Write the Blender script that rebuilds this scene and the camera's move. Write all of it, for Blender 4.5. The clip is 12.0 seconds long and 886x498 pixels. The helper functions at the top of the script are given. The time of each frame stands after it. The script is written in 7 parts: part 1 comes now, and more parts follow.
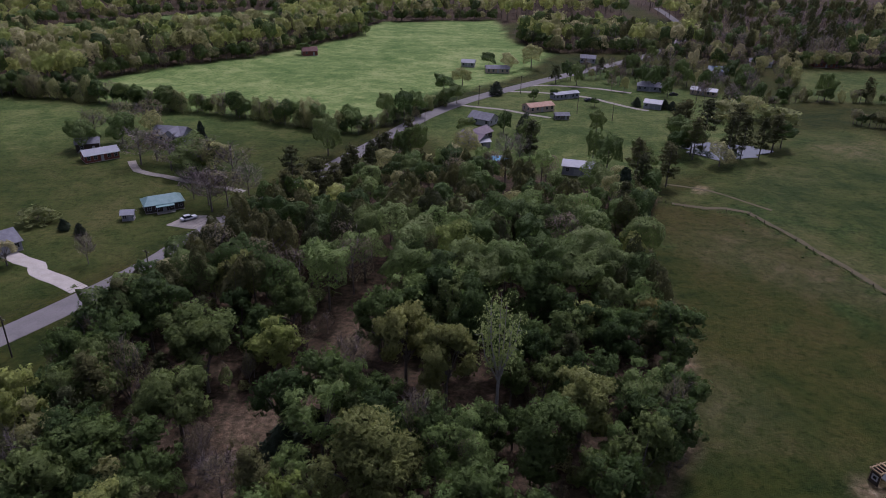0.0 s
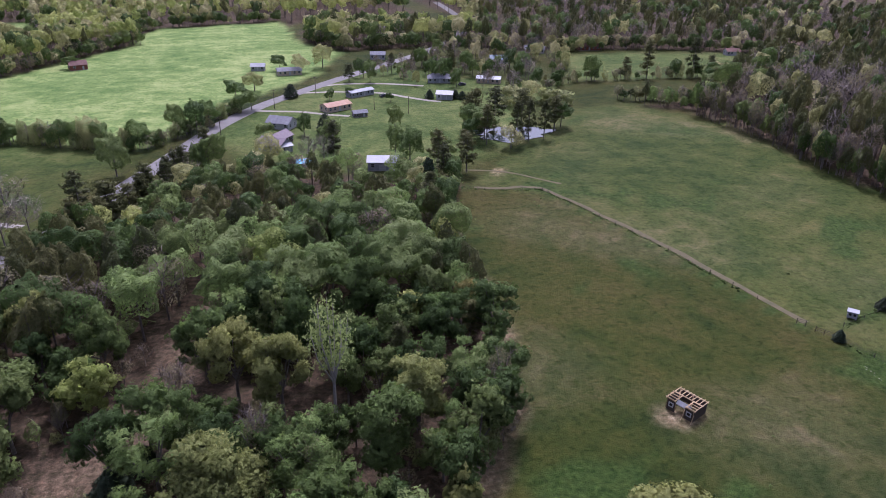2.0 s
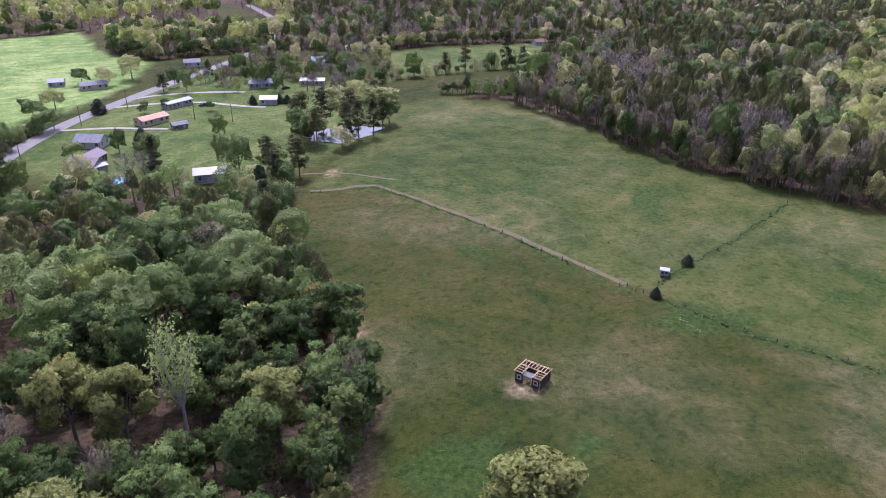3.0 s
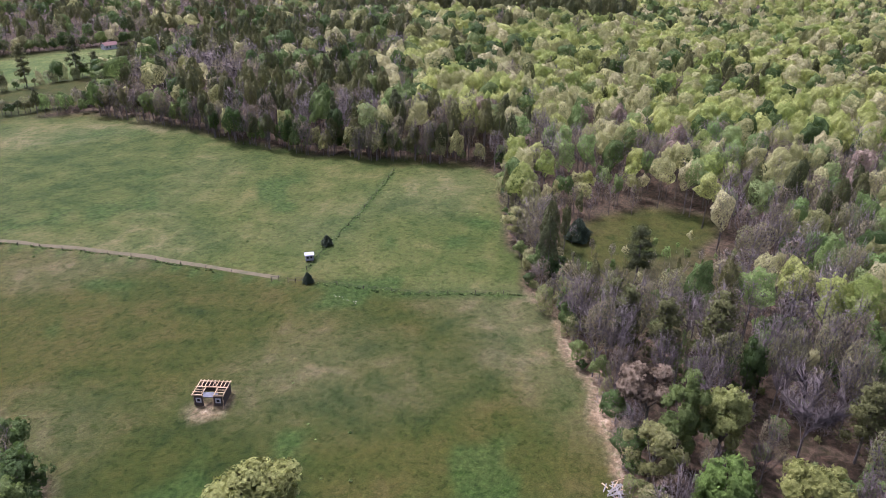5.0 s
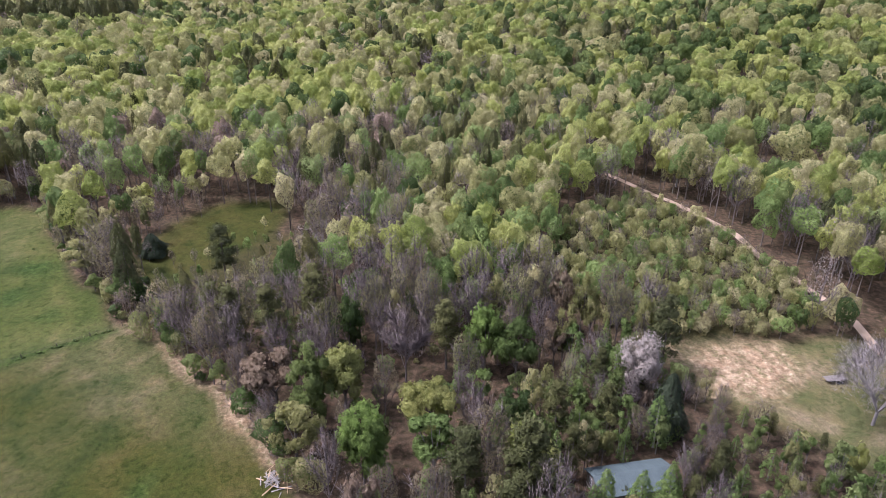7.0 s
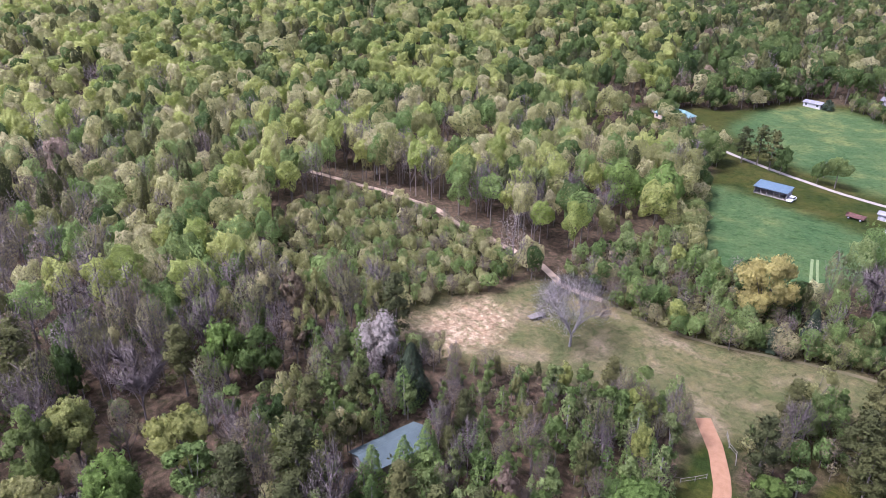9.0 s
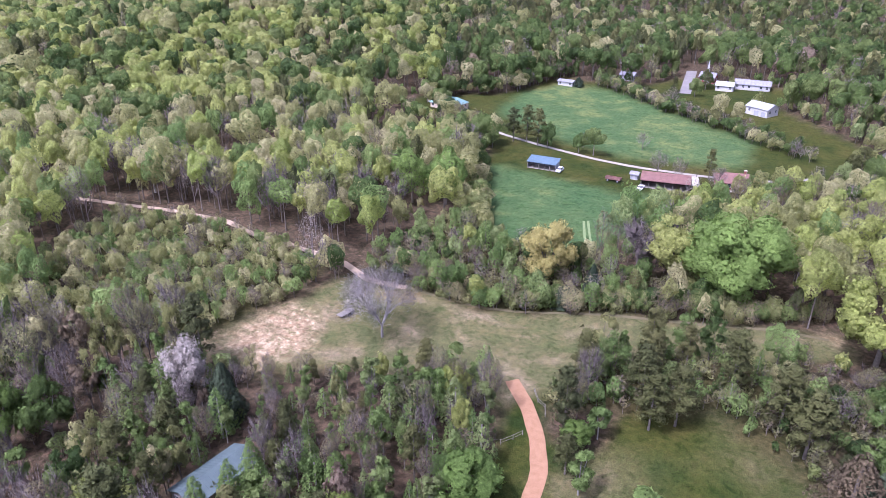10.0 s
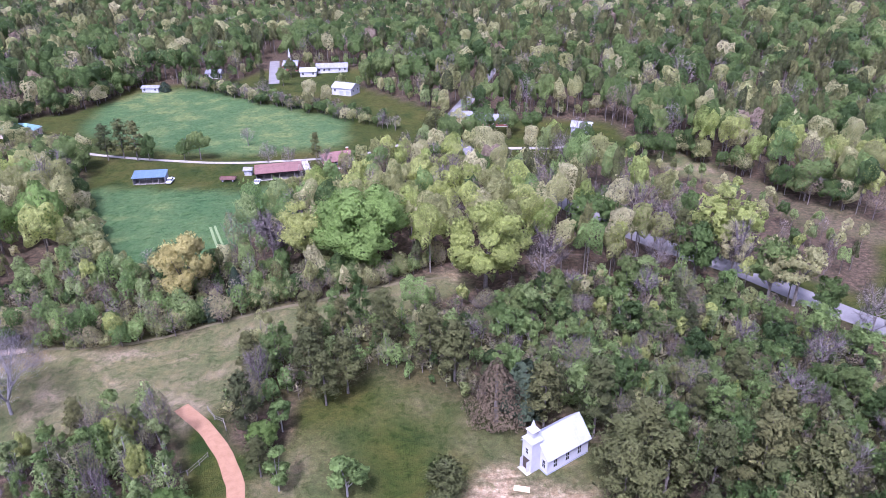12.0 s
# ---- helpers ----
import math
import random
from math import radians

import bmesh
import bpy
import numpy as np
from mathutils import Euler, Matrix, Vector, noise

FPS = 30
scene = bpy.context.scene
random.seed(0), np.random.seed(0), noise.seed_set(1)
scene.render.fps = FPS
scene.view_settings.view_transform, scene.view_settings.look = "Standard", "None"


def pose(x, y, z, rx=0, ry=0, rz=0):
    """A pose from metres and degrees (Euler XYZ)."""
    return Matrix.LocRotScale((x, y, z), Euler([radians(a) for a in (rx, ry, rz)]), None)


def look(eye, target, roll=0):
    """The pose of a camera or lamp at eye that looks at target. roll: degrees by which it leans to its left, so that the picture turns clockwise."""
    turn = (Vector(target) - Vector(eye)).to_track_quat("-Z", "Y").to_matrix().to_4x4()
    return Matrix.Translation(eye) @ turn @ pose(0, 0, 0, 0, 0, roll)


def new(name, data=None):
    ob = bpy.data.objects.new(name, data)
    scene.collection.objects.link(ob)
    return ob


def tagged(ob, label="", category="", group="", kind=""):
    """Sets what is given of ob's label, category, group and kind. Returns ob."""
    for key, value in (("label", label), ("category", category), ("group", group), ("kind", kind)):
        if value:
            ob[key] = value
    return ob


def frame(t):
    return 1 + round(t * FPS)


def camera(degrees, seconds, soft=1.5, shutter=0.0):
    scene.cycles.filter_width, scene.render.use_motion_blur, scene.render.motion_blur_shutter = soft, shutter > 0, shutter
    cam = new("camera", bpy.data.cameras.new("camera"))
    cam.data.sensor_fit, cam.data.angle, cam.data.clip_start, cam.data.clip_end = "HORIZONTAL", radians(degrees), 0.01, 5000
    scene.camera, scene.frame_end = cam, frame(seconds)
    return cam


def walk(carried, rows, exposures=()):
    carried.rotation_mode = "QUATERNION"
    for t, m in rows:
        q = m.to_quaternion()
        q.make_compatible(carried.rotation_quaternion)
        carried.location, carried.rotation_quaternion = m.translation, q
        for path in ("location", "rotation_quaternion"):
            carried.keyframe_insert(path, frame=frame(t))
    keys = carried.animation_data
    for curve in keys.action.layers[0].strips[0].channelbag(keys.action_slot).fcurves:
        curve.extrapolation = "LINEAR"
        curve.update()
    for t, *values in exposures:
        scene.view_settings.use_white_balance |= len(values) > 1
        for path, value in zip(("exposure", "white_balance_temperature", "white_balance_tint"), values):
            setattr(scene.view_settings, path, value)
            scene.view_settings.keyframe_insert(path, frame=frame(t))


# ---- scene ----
# plan units to metres: the county road in the plan is 6.4 units wide, 7.7 m in fact
SITE = 1.2

cam = camera(65.4, 12.0, soft=0.85)
PATH = [
    (0.0, pose(0.22, -0.40, 76.56, 64.69, -1.32, -0.00)),
    (0.5, pose(-0.53, -0.85, 76.75, 64.73, -1.33, -3.52)),
    (1.0, pose(0.13, -1.76, 77.39, 64.73, -0.97, -8.66)),
    (1.5, pose(-0.35, -2.12, 77.54, 64.77, -0.87, -13.57)),
    (2.0, pose(-0.30, -2.15, 77.46, 64.84, -0.79, -17.00)),
    (2.5, pose(-0.29, -2.83, 77.51, 64.92, -0.63, -23.36)),
    (3.0, pose(-0.38, -3.77, 77.94, 64.92, -0.35, -31.38)),
    (3.2, pose(-0.81, -3.73, 77.94, 64.97, -0.28, -35.37)),
    (4.8, pose(-3.55, -1.07, 78.34, 64.79, -0.80, -62.01)),
    (5.0, pose(-3.86, -0.83, 78.68, 64.72, -0.76, -64.72)),
    (5.5, pose(-4.61, -0.52, 79.36, 64.61, -0.60, -74.86)),
    (6.0, pose(-5.74, -0.37, 80.34, 64.44, -0.43, -85.02)),
    (6.5, pose(-6.16, -0.32, 80.33, 64.43, -0.26, -94.08)),
    (7.0, pose(-6.65, -0.10, 80.60, 64.37, -0.16, -102.47)),
    (7.2, pose(-7.08, 0.20, 81.03, 64.29, -0.12, -105.79)),
    (8.8, pose(-8.32, 2.25, 81.32, 64.49, -0.51, -126.17)),
    (9.0, pose(-8.92, 2.63, 81.54, 64.50, -0.42, -128.15)),
    (9.5, pose(-9.39, 2.21, 81.70, 64.41, -0.19, -135.72)),
    (10.0, pose(-9.83, 2.74, 81.50, 64.43, 0.12, -146.45)),
    (10.5, pose(-10.06, 3.30, 81.77, 64.27, 0.36, -156.61)),
    (11.0, pose(-10.42, 3.75, 81.90, 64.12, 0.56, -165.70)),
    (11.5, pose(-10.68, 4.47, 82.39, 63.88, 0.71, -174.81)),
    (12.0, pose(-10.05, 4.94, 82.93, 63.67, 0.67, -179.68)),
]
EXPOSURES = [(0.0, -0.66, 5450, 35), (0.5, -0.24, 5450, 35), (1.0, -0.02, 5450, 35), (1.5, 0.24, 5400, 35), (2.0, 0.44, 5350, 36), (2.5, 0.66, 5300, 37), (5.5, 1.08, 5550, 33),
             (7.0, 1.0, 5650, 31), (9.0, 1.2, 5400, 34), (12.0, 1.38, 5000, 42)]
walk(cam, PATH, EXPOSURES)

# ---------------------------------------------------------------- light
SUN_AZ, SUN_EL = radians(18), radians(58)      # clockwise from +y, above the horizon
world = bpy.data.worlds.new("sky")
scene.world = world
world.use_nodes = True
sky = world.node_tree.nodes.new("ShaderNodeTexSky")
sky.sky_type = 'NISHITA'
sky.sun_disc = False
sky.sun_elevation = SUN_EL
sky.sun_rotation = SUN_AZ
sky.dust_density = 6.0
sky.air_density = 0.8
back = world.node_tree.nodes["Background"]
back.inputs[1].default_value = 0.14
cloudy = world.node_tree.nodes.new("ShaderNodeHueSaturation")        # broken cloud pales the blue
cloudy.inputs["Saturation"].default_value = 0.55
world.node_tree.links.new(sky.outputs[0], cloudy.inputs["Color"])
world.node_tree.links.new(cloudy.outputs[0], back.inputs[0])
sun = new("sun", bpy.data.lights.new("sun", "SUN"))
sun.data.energy = 2.2
sun.data.angle = radians(5)
sun.data.color = (1.0, 0.95, 0.87)
toward = Vector((math.sin(SUN_AZ) * math.cos(SUN_EL), math.cos(SUN_AZ) * math.cos(SUN_EL), math.sin(SUN_EL)))
sun.matrix_world = look(toward * 300, (0, 0, 0))

# ---------------------------------------------------------------- materials


def material(name, rough=0.9, spec=0.2, metal=0.0):
    m = bpy.data.materials.new(name)
    m.use_nodes = True
    b = m.node_tree.nodes["Principled BSDF"]
    b.inputs["Roughness"].default_value = rough
    b.inputs["Metallic"].default_value = metal
    b.inputs["Specular IOR Level"].default_value = spec
    return m, m.node_tree, b


def ramp_node(nt, fac, stops):
    r = nt.nodes.new("ShaderNodeValToRGB")
    while len(r.color_ramp.elements) < len(stops):
        r.color_ramp.elements.new(0.5)
    for e, (p, c) in zip(r.color_ramp.elements, stops):
        e.position, e.color = p, (*c, 1)
    nt.links.new(fac, r.inputs[0])
    return r.outputs[0]


def noise_node(nt, scale, detail=3.0, rough=0.55, coords="Object", warp=0.0):
    tc = nt.nodes.new("ShaderNodeTexCoord")
    n = nt.nodes.new("ShaderNodeTexNoise")
    n.inputs["Scale"].default_value = scale
    n.inputs["Detail"].default_value = detail
    n.inputs["Roughness"].default_value = rough
    n.inputs["Distortion"].default_value = warp
    nt.links.new(tc.outputs[coords], n.inputs["Vector"])
    return n.outputs["Fac"]


def blend(nt, fac, a, b, mode="MIX"):
    m = nt.nodes.new("ShaderNodeMix")
    m.data_type, m.blend_type = "RGBA", mode
    for value, sock in ((fac, m.inputs[0]), (a, m.inputs[6]), (b, m.inputs[7])):
        if isinstance(value, (int, float)):
            sock.default_value = value
        elif isinstance(value, tuple):
            sock.default_value = (*value, 1)
        else:
            nt.links.new(value, sock)
    return m.outputs[2]


def calc(nt, op, a, b=0.0):
    m = nt.nodes.new("ShaderNodeMath")
    m.operation = op
    for value, sock in ((a, m.inputs[0]), (b, m.inputs[1])):
        if isinstance(value, (int, float)):
            sock.default_value = value
        else:
            nt.links.new(value, sock)
    return m.outputs[0]


def bumped(nt, b, height, strength, distance):
    n = nt.nodes.new("ShaderNodeBump")
    n.inputs["Strength"].default_value = strength
    n.inputs["Distance"].default_value = distance
    nt.links.new(height, n.inputs["Height"])
    nt.links.new(n.outputs[0], b.inputs["Normal"])


def leaf_material(name, dark, light, other, glow=0.35, grain=4.0, cover=0.47):
    """Sprays of leaves: a hue per tree, a shade per spray, gaps between leaves, and light passing through.
    The shade between clusters is painted in: colour darkens toward the gaps.
    grain: leaf clusters per metre; cover: the noise level below which there is a gap."""
    m, nt, b = material(name, 0.75, 0.25)
    info = nt.nodes.new("ShaderNodeObjectInfo")
    tint = nt.nodes.new("ShaderNodeAttribute")
    tint.attribute_name = "tint"
    geo = nt.nodes.new("ShaderNodeNewGeometry")
    per_tree = calc(nt, "FRACT", calc(nt, "ADD", info.outputs["Random"], tint.outputs["Fac"]))
    hue = ramp_node(nt, per_tree, [(0.0, dark), (0.55, light), (1.0, other)])
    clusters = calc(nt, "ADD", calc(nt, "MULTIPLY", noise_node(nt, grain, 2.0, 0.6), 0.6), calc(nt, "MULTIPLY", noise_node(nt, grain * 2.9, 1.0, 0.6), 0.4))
    # random tone per spray, plus painted shade: darker where clusters thin out to gaps
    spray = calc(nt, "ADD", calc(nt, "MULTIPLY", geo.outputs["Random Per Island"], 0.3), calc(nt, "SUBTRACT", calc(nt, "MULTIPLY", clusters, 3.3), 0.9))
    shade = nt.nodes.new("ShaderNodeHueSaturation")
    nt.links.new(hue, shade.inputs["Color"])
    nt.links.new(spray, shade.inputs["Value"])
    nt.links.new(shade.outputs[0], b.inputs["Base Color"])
    if grain < 4:
        bumped(nt, b, clusters, 0.8, 2.0 / grain)
    t = nt.nodes.new("ShaderNodeBsdfTranslucent")
    nt.links.new(shade.outputs[0], t.inputs[0])
    mix = nt.nodes.new("ShaderNodeMixShader")
    mix.inputs[0].default_value = glow
    nt.links.new(b.outputs[0], mix.inputs[1])
    nt.links.new(t.outputs[0], mix.inputs[2])
    gap = nt.nodes.new("ShaderNodeBsdfTransparent")
    sprig = nt.nodes.new("ShaderNodeMixShader")
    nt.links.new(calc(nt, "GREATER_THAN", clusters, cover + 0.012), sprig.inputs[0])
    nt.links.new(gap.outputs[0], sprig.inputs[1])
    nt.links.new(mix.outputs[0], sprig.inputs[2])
    nt.links.new(sprig.outputs[0], nt.nodes["Material Output"].inputs[0])
    return m


def rough_material(name, a, c, scale, rough=0.9, fine=0.0, bump=0.0, metal=0.0, spec=0.2):
    """A surface with two scales of variation between the colours a and c."""
    m, nt, b = material(name, rough, spec, metal)
    big = noise_node(nt, scale, 4)
    small = noise_node(nt, scale * 9, 3)
    mixed = calc(nt, "ADD", calc(nt, "MULTIPLY", big, 0.65), calc(nt, "MULTIPLY", small, 0.35))
    col = ramp_node(nt, mixed, [(0.3, a), (0.7, c)])
    if fine:
        col = blend(nt, fine, col, ramp_node(nt, noise_node(nt, scale * 40, 2), [(0.3, (0.3, 0.3, 0.3)), (0.7, (1, 1, 1))]), "MULTIPLY")
    nt.links.new(col, b.inputs["Base Color"])
    if bump:
        bumped(nt, b, small, 0.6, bump)
    return m


HUES = {     # dark, light, other hue, light let through, gaps
    "green": ("fresh green leaves", (0.053, 0.091, 0.023), (0.102, 0.155, 0.039), (0.158, 0.205, 0.060), 0.45, 0.455),
    "yellow": ("young yellow green leaves", (0.25, 0.32, 0.08), (0.37, 0.41, 0.12), (0.40, 0.43, 0.14), 0.6, 0.455),
    "olive": ("catkins and opening leaves", (0.24, 0.25, 0.09), (0.37, 0.37, 0.155), (0.45, 0.42, 0.22), 0.6, 0.47),
    "moss": ("olive green young leaves", (0.195, 0.22, 0.065), (0.285, 0.30, 0.09), (0.25, 0.28, 0.085), 0.45, 0.455),
    "pale": ("pale unfolding leaves", (0.25, 0.32, 0.095), (0.31, 0.38, 0.125), (0.28, 0.35, 0.11), 0.5, 0.5),
    "light": ("light green unfolding leaves", (0.14, 0.215, 0.062), (0.20, 0.28, 0.082), (0.22, 0.27, 0.10), 0.5, 0.48),
    "pine": ("pine needles", (0.062, 0.074, 0.026), (0.102, 0.112, 0.036), (0.135, 0.134, 0.046), 0.35, 0.46),
    "cedar": ("dark cedar foliage", (0.034, 0.054, 0.029), (0.048, 0.07, 0.036), (0.055, 0.07, 0.036), 0.2, 0.44),
    "twig": ("bare twigs", (0.165, 0.14, 0.125), (0.25, 0.22, 0.19), (0.20, 0.165, 0.145), 0.45, 0.575),
    "bud": ("opening buds", (0.15, 0.12, 0.085), (0.21, 0.185, 0.105), (0.19, 0.20, 0.085), 0.45, 0.535),
    "blossom": ("white blossom", (0.36, 0.335, 0.29), (0.46, 0.435, 0.38), (0.34, 0.30, 0.26), 0.4, 0.50),
    "gold": ("golden young leaves", (0.34, 0.30, 0.10), (0.43, 0.385, 0.135), (0.36, 0.34, 0.12), 0.45, 0.47),
    "rust": ("russet old leaves", (0.19, 0.14, 0.10), (0.25, 0.19, 0.135), (0.23, 0.18, 0.11), 0.35, 0.46),
    "brown": ("browned cedar foliage", (0.105, 0.082, 0.05), (0.145, 0.112, 0.066), (0.13, 0.11, 0.056), 0.3, 0.45),
    "bright": ("vivid spring green leaves", (0.14, 0.22, 0.05), (0.185, 0.275, 0.065), (0.21, 0.28, 0.075), 0.5, 0.455),
    "brush": ("low brush leaves", (0.17, 0.20, 0.066), (0.28, 0.29, 0.11), (0.26, 0.235, 0.12), 0.45, 0.49),
}
LEAF = {}


def leaves_of(kind, grain):
    """The foliage of one kind, with clusters as fine as suits the size of its sprays."""
    if (kind, grain) not in LEAF:
        name, dark, light, other, glow, cover = HUES[kind]
        LEAF[kind, grain] = leaf_material(name, dark, light, other, glow, grain, cover)
    return LEAF[kind, grain]


BARK = rough_material("grey bark", (0.10, 0.085, 0.07), (0.26, 0.23, 0.20), 3.0, 0.95, 0.5)
PALE_BARK = rough_material("pale bark", (0.26, 0.24, 0.22), (0.42, 0.40, 0.37), 3.0, 0.95, 0.4)
GREY_BARK = rough_material("lilac grey bark", (0.19, 0.175, 0.17), (0.32, 0.30, 0.29), 1.0, 0.95, 0.3)
TWIG_BARK = rough_material("mauve grey twigs", (0.125, 0.105, 0.10), (0.235, 0.20, 0.185), 0.6, 0.95, 0.3)
ASPHALT = rough_material("worn asphalt", (0.165, 0.155, 0.147), (0.24, 0.227, 0.215), 0.25, 0.9, 0.4)
CONCRETE = rough_material("pale concrete", (0.40, 0.37, 0.31), (0.55, 0.51, 0.44), 0.4, 0.9, 0.3)
GRAVEL = rough_material("pale gravel", (0.26, 0.235, 0.20), (0.42, 0.385, 0.335), 0.6, 0.95, 0.5)
CLAY = rough_material("orange mulch", (0.27, 0.15, 0.08), (0.37, 0.215, 0.125), 0.8, 0.95, 0.5)
TURF = rough_material("worn turf track", (0.085, 0.085, 0.04), (0.16, 0.13, 0.075), 0.35, 0.95, 0.4)
PRESSED = rough_material("pressed pale grass", (0.13, 0.18, 0.075), (0.20, 0.25, 0.11), 0.8, 0.95, 0.3)
SAND = rough_material("sandy track", (0.32, 0.24, 0.165), (0.47, 0.37, 0.27), 0.5, 0.95, 0.4)
WHITE = rough_material("white painted boards", (0.37, 0.37, 0.38), (0.46, 0.46, 0.47), 0.8, 0.6, 0.1)
WHITE_METAL = rough_material("white metal roofing", (0.29, 0.30, 0.32), (0.37, 0.38, 0.40), 0.6, 0.45, 0.1)
GREY_ROOF = rough_material("grey shingles", (0.17, 0.17, 0.19), (0.30, 0.30, 0.32), 0.9, 0.9, 0.4)
PLUM_ROOF = rough_material("faded plum shingles", (0.20, 0.16, 0.18), (0.32, 0.27, 0.28), 0.9, 0.9, 0.4)
TEAL = rough_material("teal metal roofing", (0.14, 0.25, 0.24), (0.23, 0.36, 0.34), 0.6, 0.45, 0.15)
DULL_TEAL = rough_material("dull teal metal roofing", (0.065, 0.09, 0.09), (0.105, 0.14, 0.14), 0.6, 0.6, 0.2)
BLUE = rough_material("slate blue metal roofing", (0.075, 0.12, 0.155), (0.12, 0.175, 0.215), 0.6, 0.45, 0.15)
RUST = rough_material("rusted tin", (0.13, 0.07, 0.06), (0.23, 0.13, 0.11), 0.7, 0.8, 0.3)
BRICK = rough_material("red brick", (0.20, 0.07, 0.05), (0.30, 0.12, 0.09), 1.2, 0.9, 0.4)
BROWN = rough_material("dark brown siding", (0.05, 0.04, 0.035), (0.10, 0.08, 0.06), 0.9, 0.8, 0.3)
TAN = rough_material("tan siding", (0.42, 0.33, 0.25), (0.55, 0.45, 0.35), 0.9, 0.8, 0.15)
TAN_ROOF = rough_material("sun faded tan shingles", (0.40, 0.24, 0.16), (0.55, 0.38, 0.28), 0.9, 0.9, 0.25)
GREY_WALL = rough_material("grey siding", (0.24, 0.25, 0.27), (0.36, 0.37, 0.39), 0.9, 0.8, 0.15)
TIMBER = rough_material("new sawn timber", (0.42, 0.29, 0.16), (0.60, 0.45, 0.28), 2.0, 0.8, 0.2)
OLD_WOOD = rough_material("weathered wood", (0.13, 0.115, 0.10), (0.26, 0.24, 0.215), 2.0, 0.9, 0.3)
POLE_WOOD = rough_material("creosoted pole", (0.06, 0.05, 0.04), (0.13, 0.11, 0.09), 1.5, 0.9, 0.3)
RUBBER = rough_material("black rubber", (0.015, 0.015, 0.015), (0.03, 0.03, 0.03), 3, 0.85)
CAR_WHITE = rough_material("white car paint", (0.72, 0.72, 0.72), (0.80, 0.80, 0.80), 0.5, 0.25, 0, 0, 0, 0.5)
CAR_DARK = rough_material("dark car paint", (0.03, 0.03, 0.035), (0.06, 0.06, 0.07), 0.5, 0.25, 0, 0, 0, 0.5)
GLASS, _nt, _b = material("window glass", 0.08, 0.6)
_b.inputs["Base Color"].default_value = (0.03, 0.035, 0.04, 1)
POND, _nt, _b = material("pond water", 0.04, 0.8)
_b.inputs["Base Color"].default_value = (0.03, 0.04, 0.035, 1)
bumped(_nt, _b, noise_node(_nt, 1.2, 3), 0.12, 0.05)
POOL, _nt, _b = material("pool water", 0.05, 0.6)
_b.inputs["Base Color"].default_value = (0.12, 0.42, 0.62, 1)
bumped(_nt, _b, noise_node(_nt, 2.0, 3), 0.1, 0.05)

# ---------------------------------------------------------------- plan of the ground (plan units)
WOOD_LANE = [(-24, 40), (-24, 62), (-25, 77), (-19, 85), (-14, 94), (-11, 108), (-8, 122)]
LANE_HEAD = [(-24, 66), (-24, 74), (-19, 82)]
ROAD = [(-150, -40), (-128, -62), (-108, -82), (-87, -102), (-76, -115.6), (-68.5, -125.3), (-58, -135), (-44, -152), (-30, -175), (-14, -205),
        (-8.5, -222), (-9, -240), (-18, -275), (-34, -340)]
ROAD_NORTH = [(-150, -40), (-140, 0), (-112, 40), (-84, 77), (-71.7, 96.7), (-63.6, 111.6), (-57, 126), (-49.5, 147), (-14.2, 224.7), (-3.3, 248.1),
              (12, 273.5), (29.7, 296), (46.8, 315.4), (79.6, 350.4), (110, 385), (140, 430), (170, 500), (190, 640)]
MAIN_WOOD = [(-48, 46), (-55, 75), (-53, 95), (-47, 118), (-37, 140), (-25, 165), (-12, 184), (10, 187), (30, 181), (48, 176), (57, 166), (49, 148), (43, 126),
             (41, 99), (35, 74), (23, 57), (12, 44), (-5, 38), (-28, 36)]
EAST_WOOD = [(50, -2), (60, 3.5), (75, 9), (85, 14.5), (100, 23.5), (113, 34), (128, 43), (147, 53), (174, 64), (178, 80), (172, 99), (167, 125), (166, 140), (170, 187), (168, 217),
             (154, 237), (178, 232), (215, 268), (262, 285), (330, 300), (950, 420), (950, -40), (45, -24)]
SOUTH_EAST_WOOD = [(44, -14), (950, -28), (950, -900), (200, -900), (170, -320), (128, -302), (131, -262), (152, -228), (122, -200),
                   (96, -186), (96, -172), (76, -141), (66, -125), (44, -124), (26, -128), (0, -128), (-10, -124), (2, -119), (20, -110), (32, -101), (50, -95), (66, -96), (79, -92),
                   (82, -76), (84, -60), (70, -58), (62, -64), (50, -74), (36, -78), (31, -72), (26, -60), (24, -40)]
SOUTH_WOOD = [(-14, -118), (-10, -124), (0, -128), (26, -128), (44, -124), (38, -140), (30, -170), (14, -184), (4, -200), (-8, -200), (-16, -196), (-24, -180), (-38, -158), (-53, -138),
              (-64, -124), (-84, -98), (-104, -78), (-90, -60), (-50, -40), (-27, -50), (-27, -60), (-32, -72), (-20, -73), (-14, -80), (-3, -86), (5, -89), (14, -83), (18, -70), (23, -72), (27, -80), (24, -92), (14, -102), (0, -108)]
FAR_SOUTH_WOOD = [(-64, -133), (-52, -150), (-40, -170), (-30, -195), (-56, -196), (-70, -206), (-62, -236), (-30, -240), (-12, -240), (10, -268), (32, -294), (20, -330), (50, -330), (78, -328), (92, -300), (128, -302),
                  (170, -320), (200, -900), (-700, -900), (-700, -150), (-170, -100), (-120, -128), (-109, -150), (-98, -164), (-90, -181), (-79, -202), (-64, -197), (-73, -182), (-85, -168), (-95, -146), (-104, -138), (-92, -112)]
NORTH_WEST_WOOD = [(-175, 270), (-142, 278), (-150, 297), (-128, 332), (-95, 362), (-48, 441), (4, 494), (40, 500), (70, 540), (150, 560), (150, 950), (-900, 950), (-900, 180), (-330, 230)]
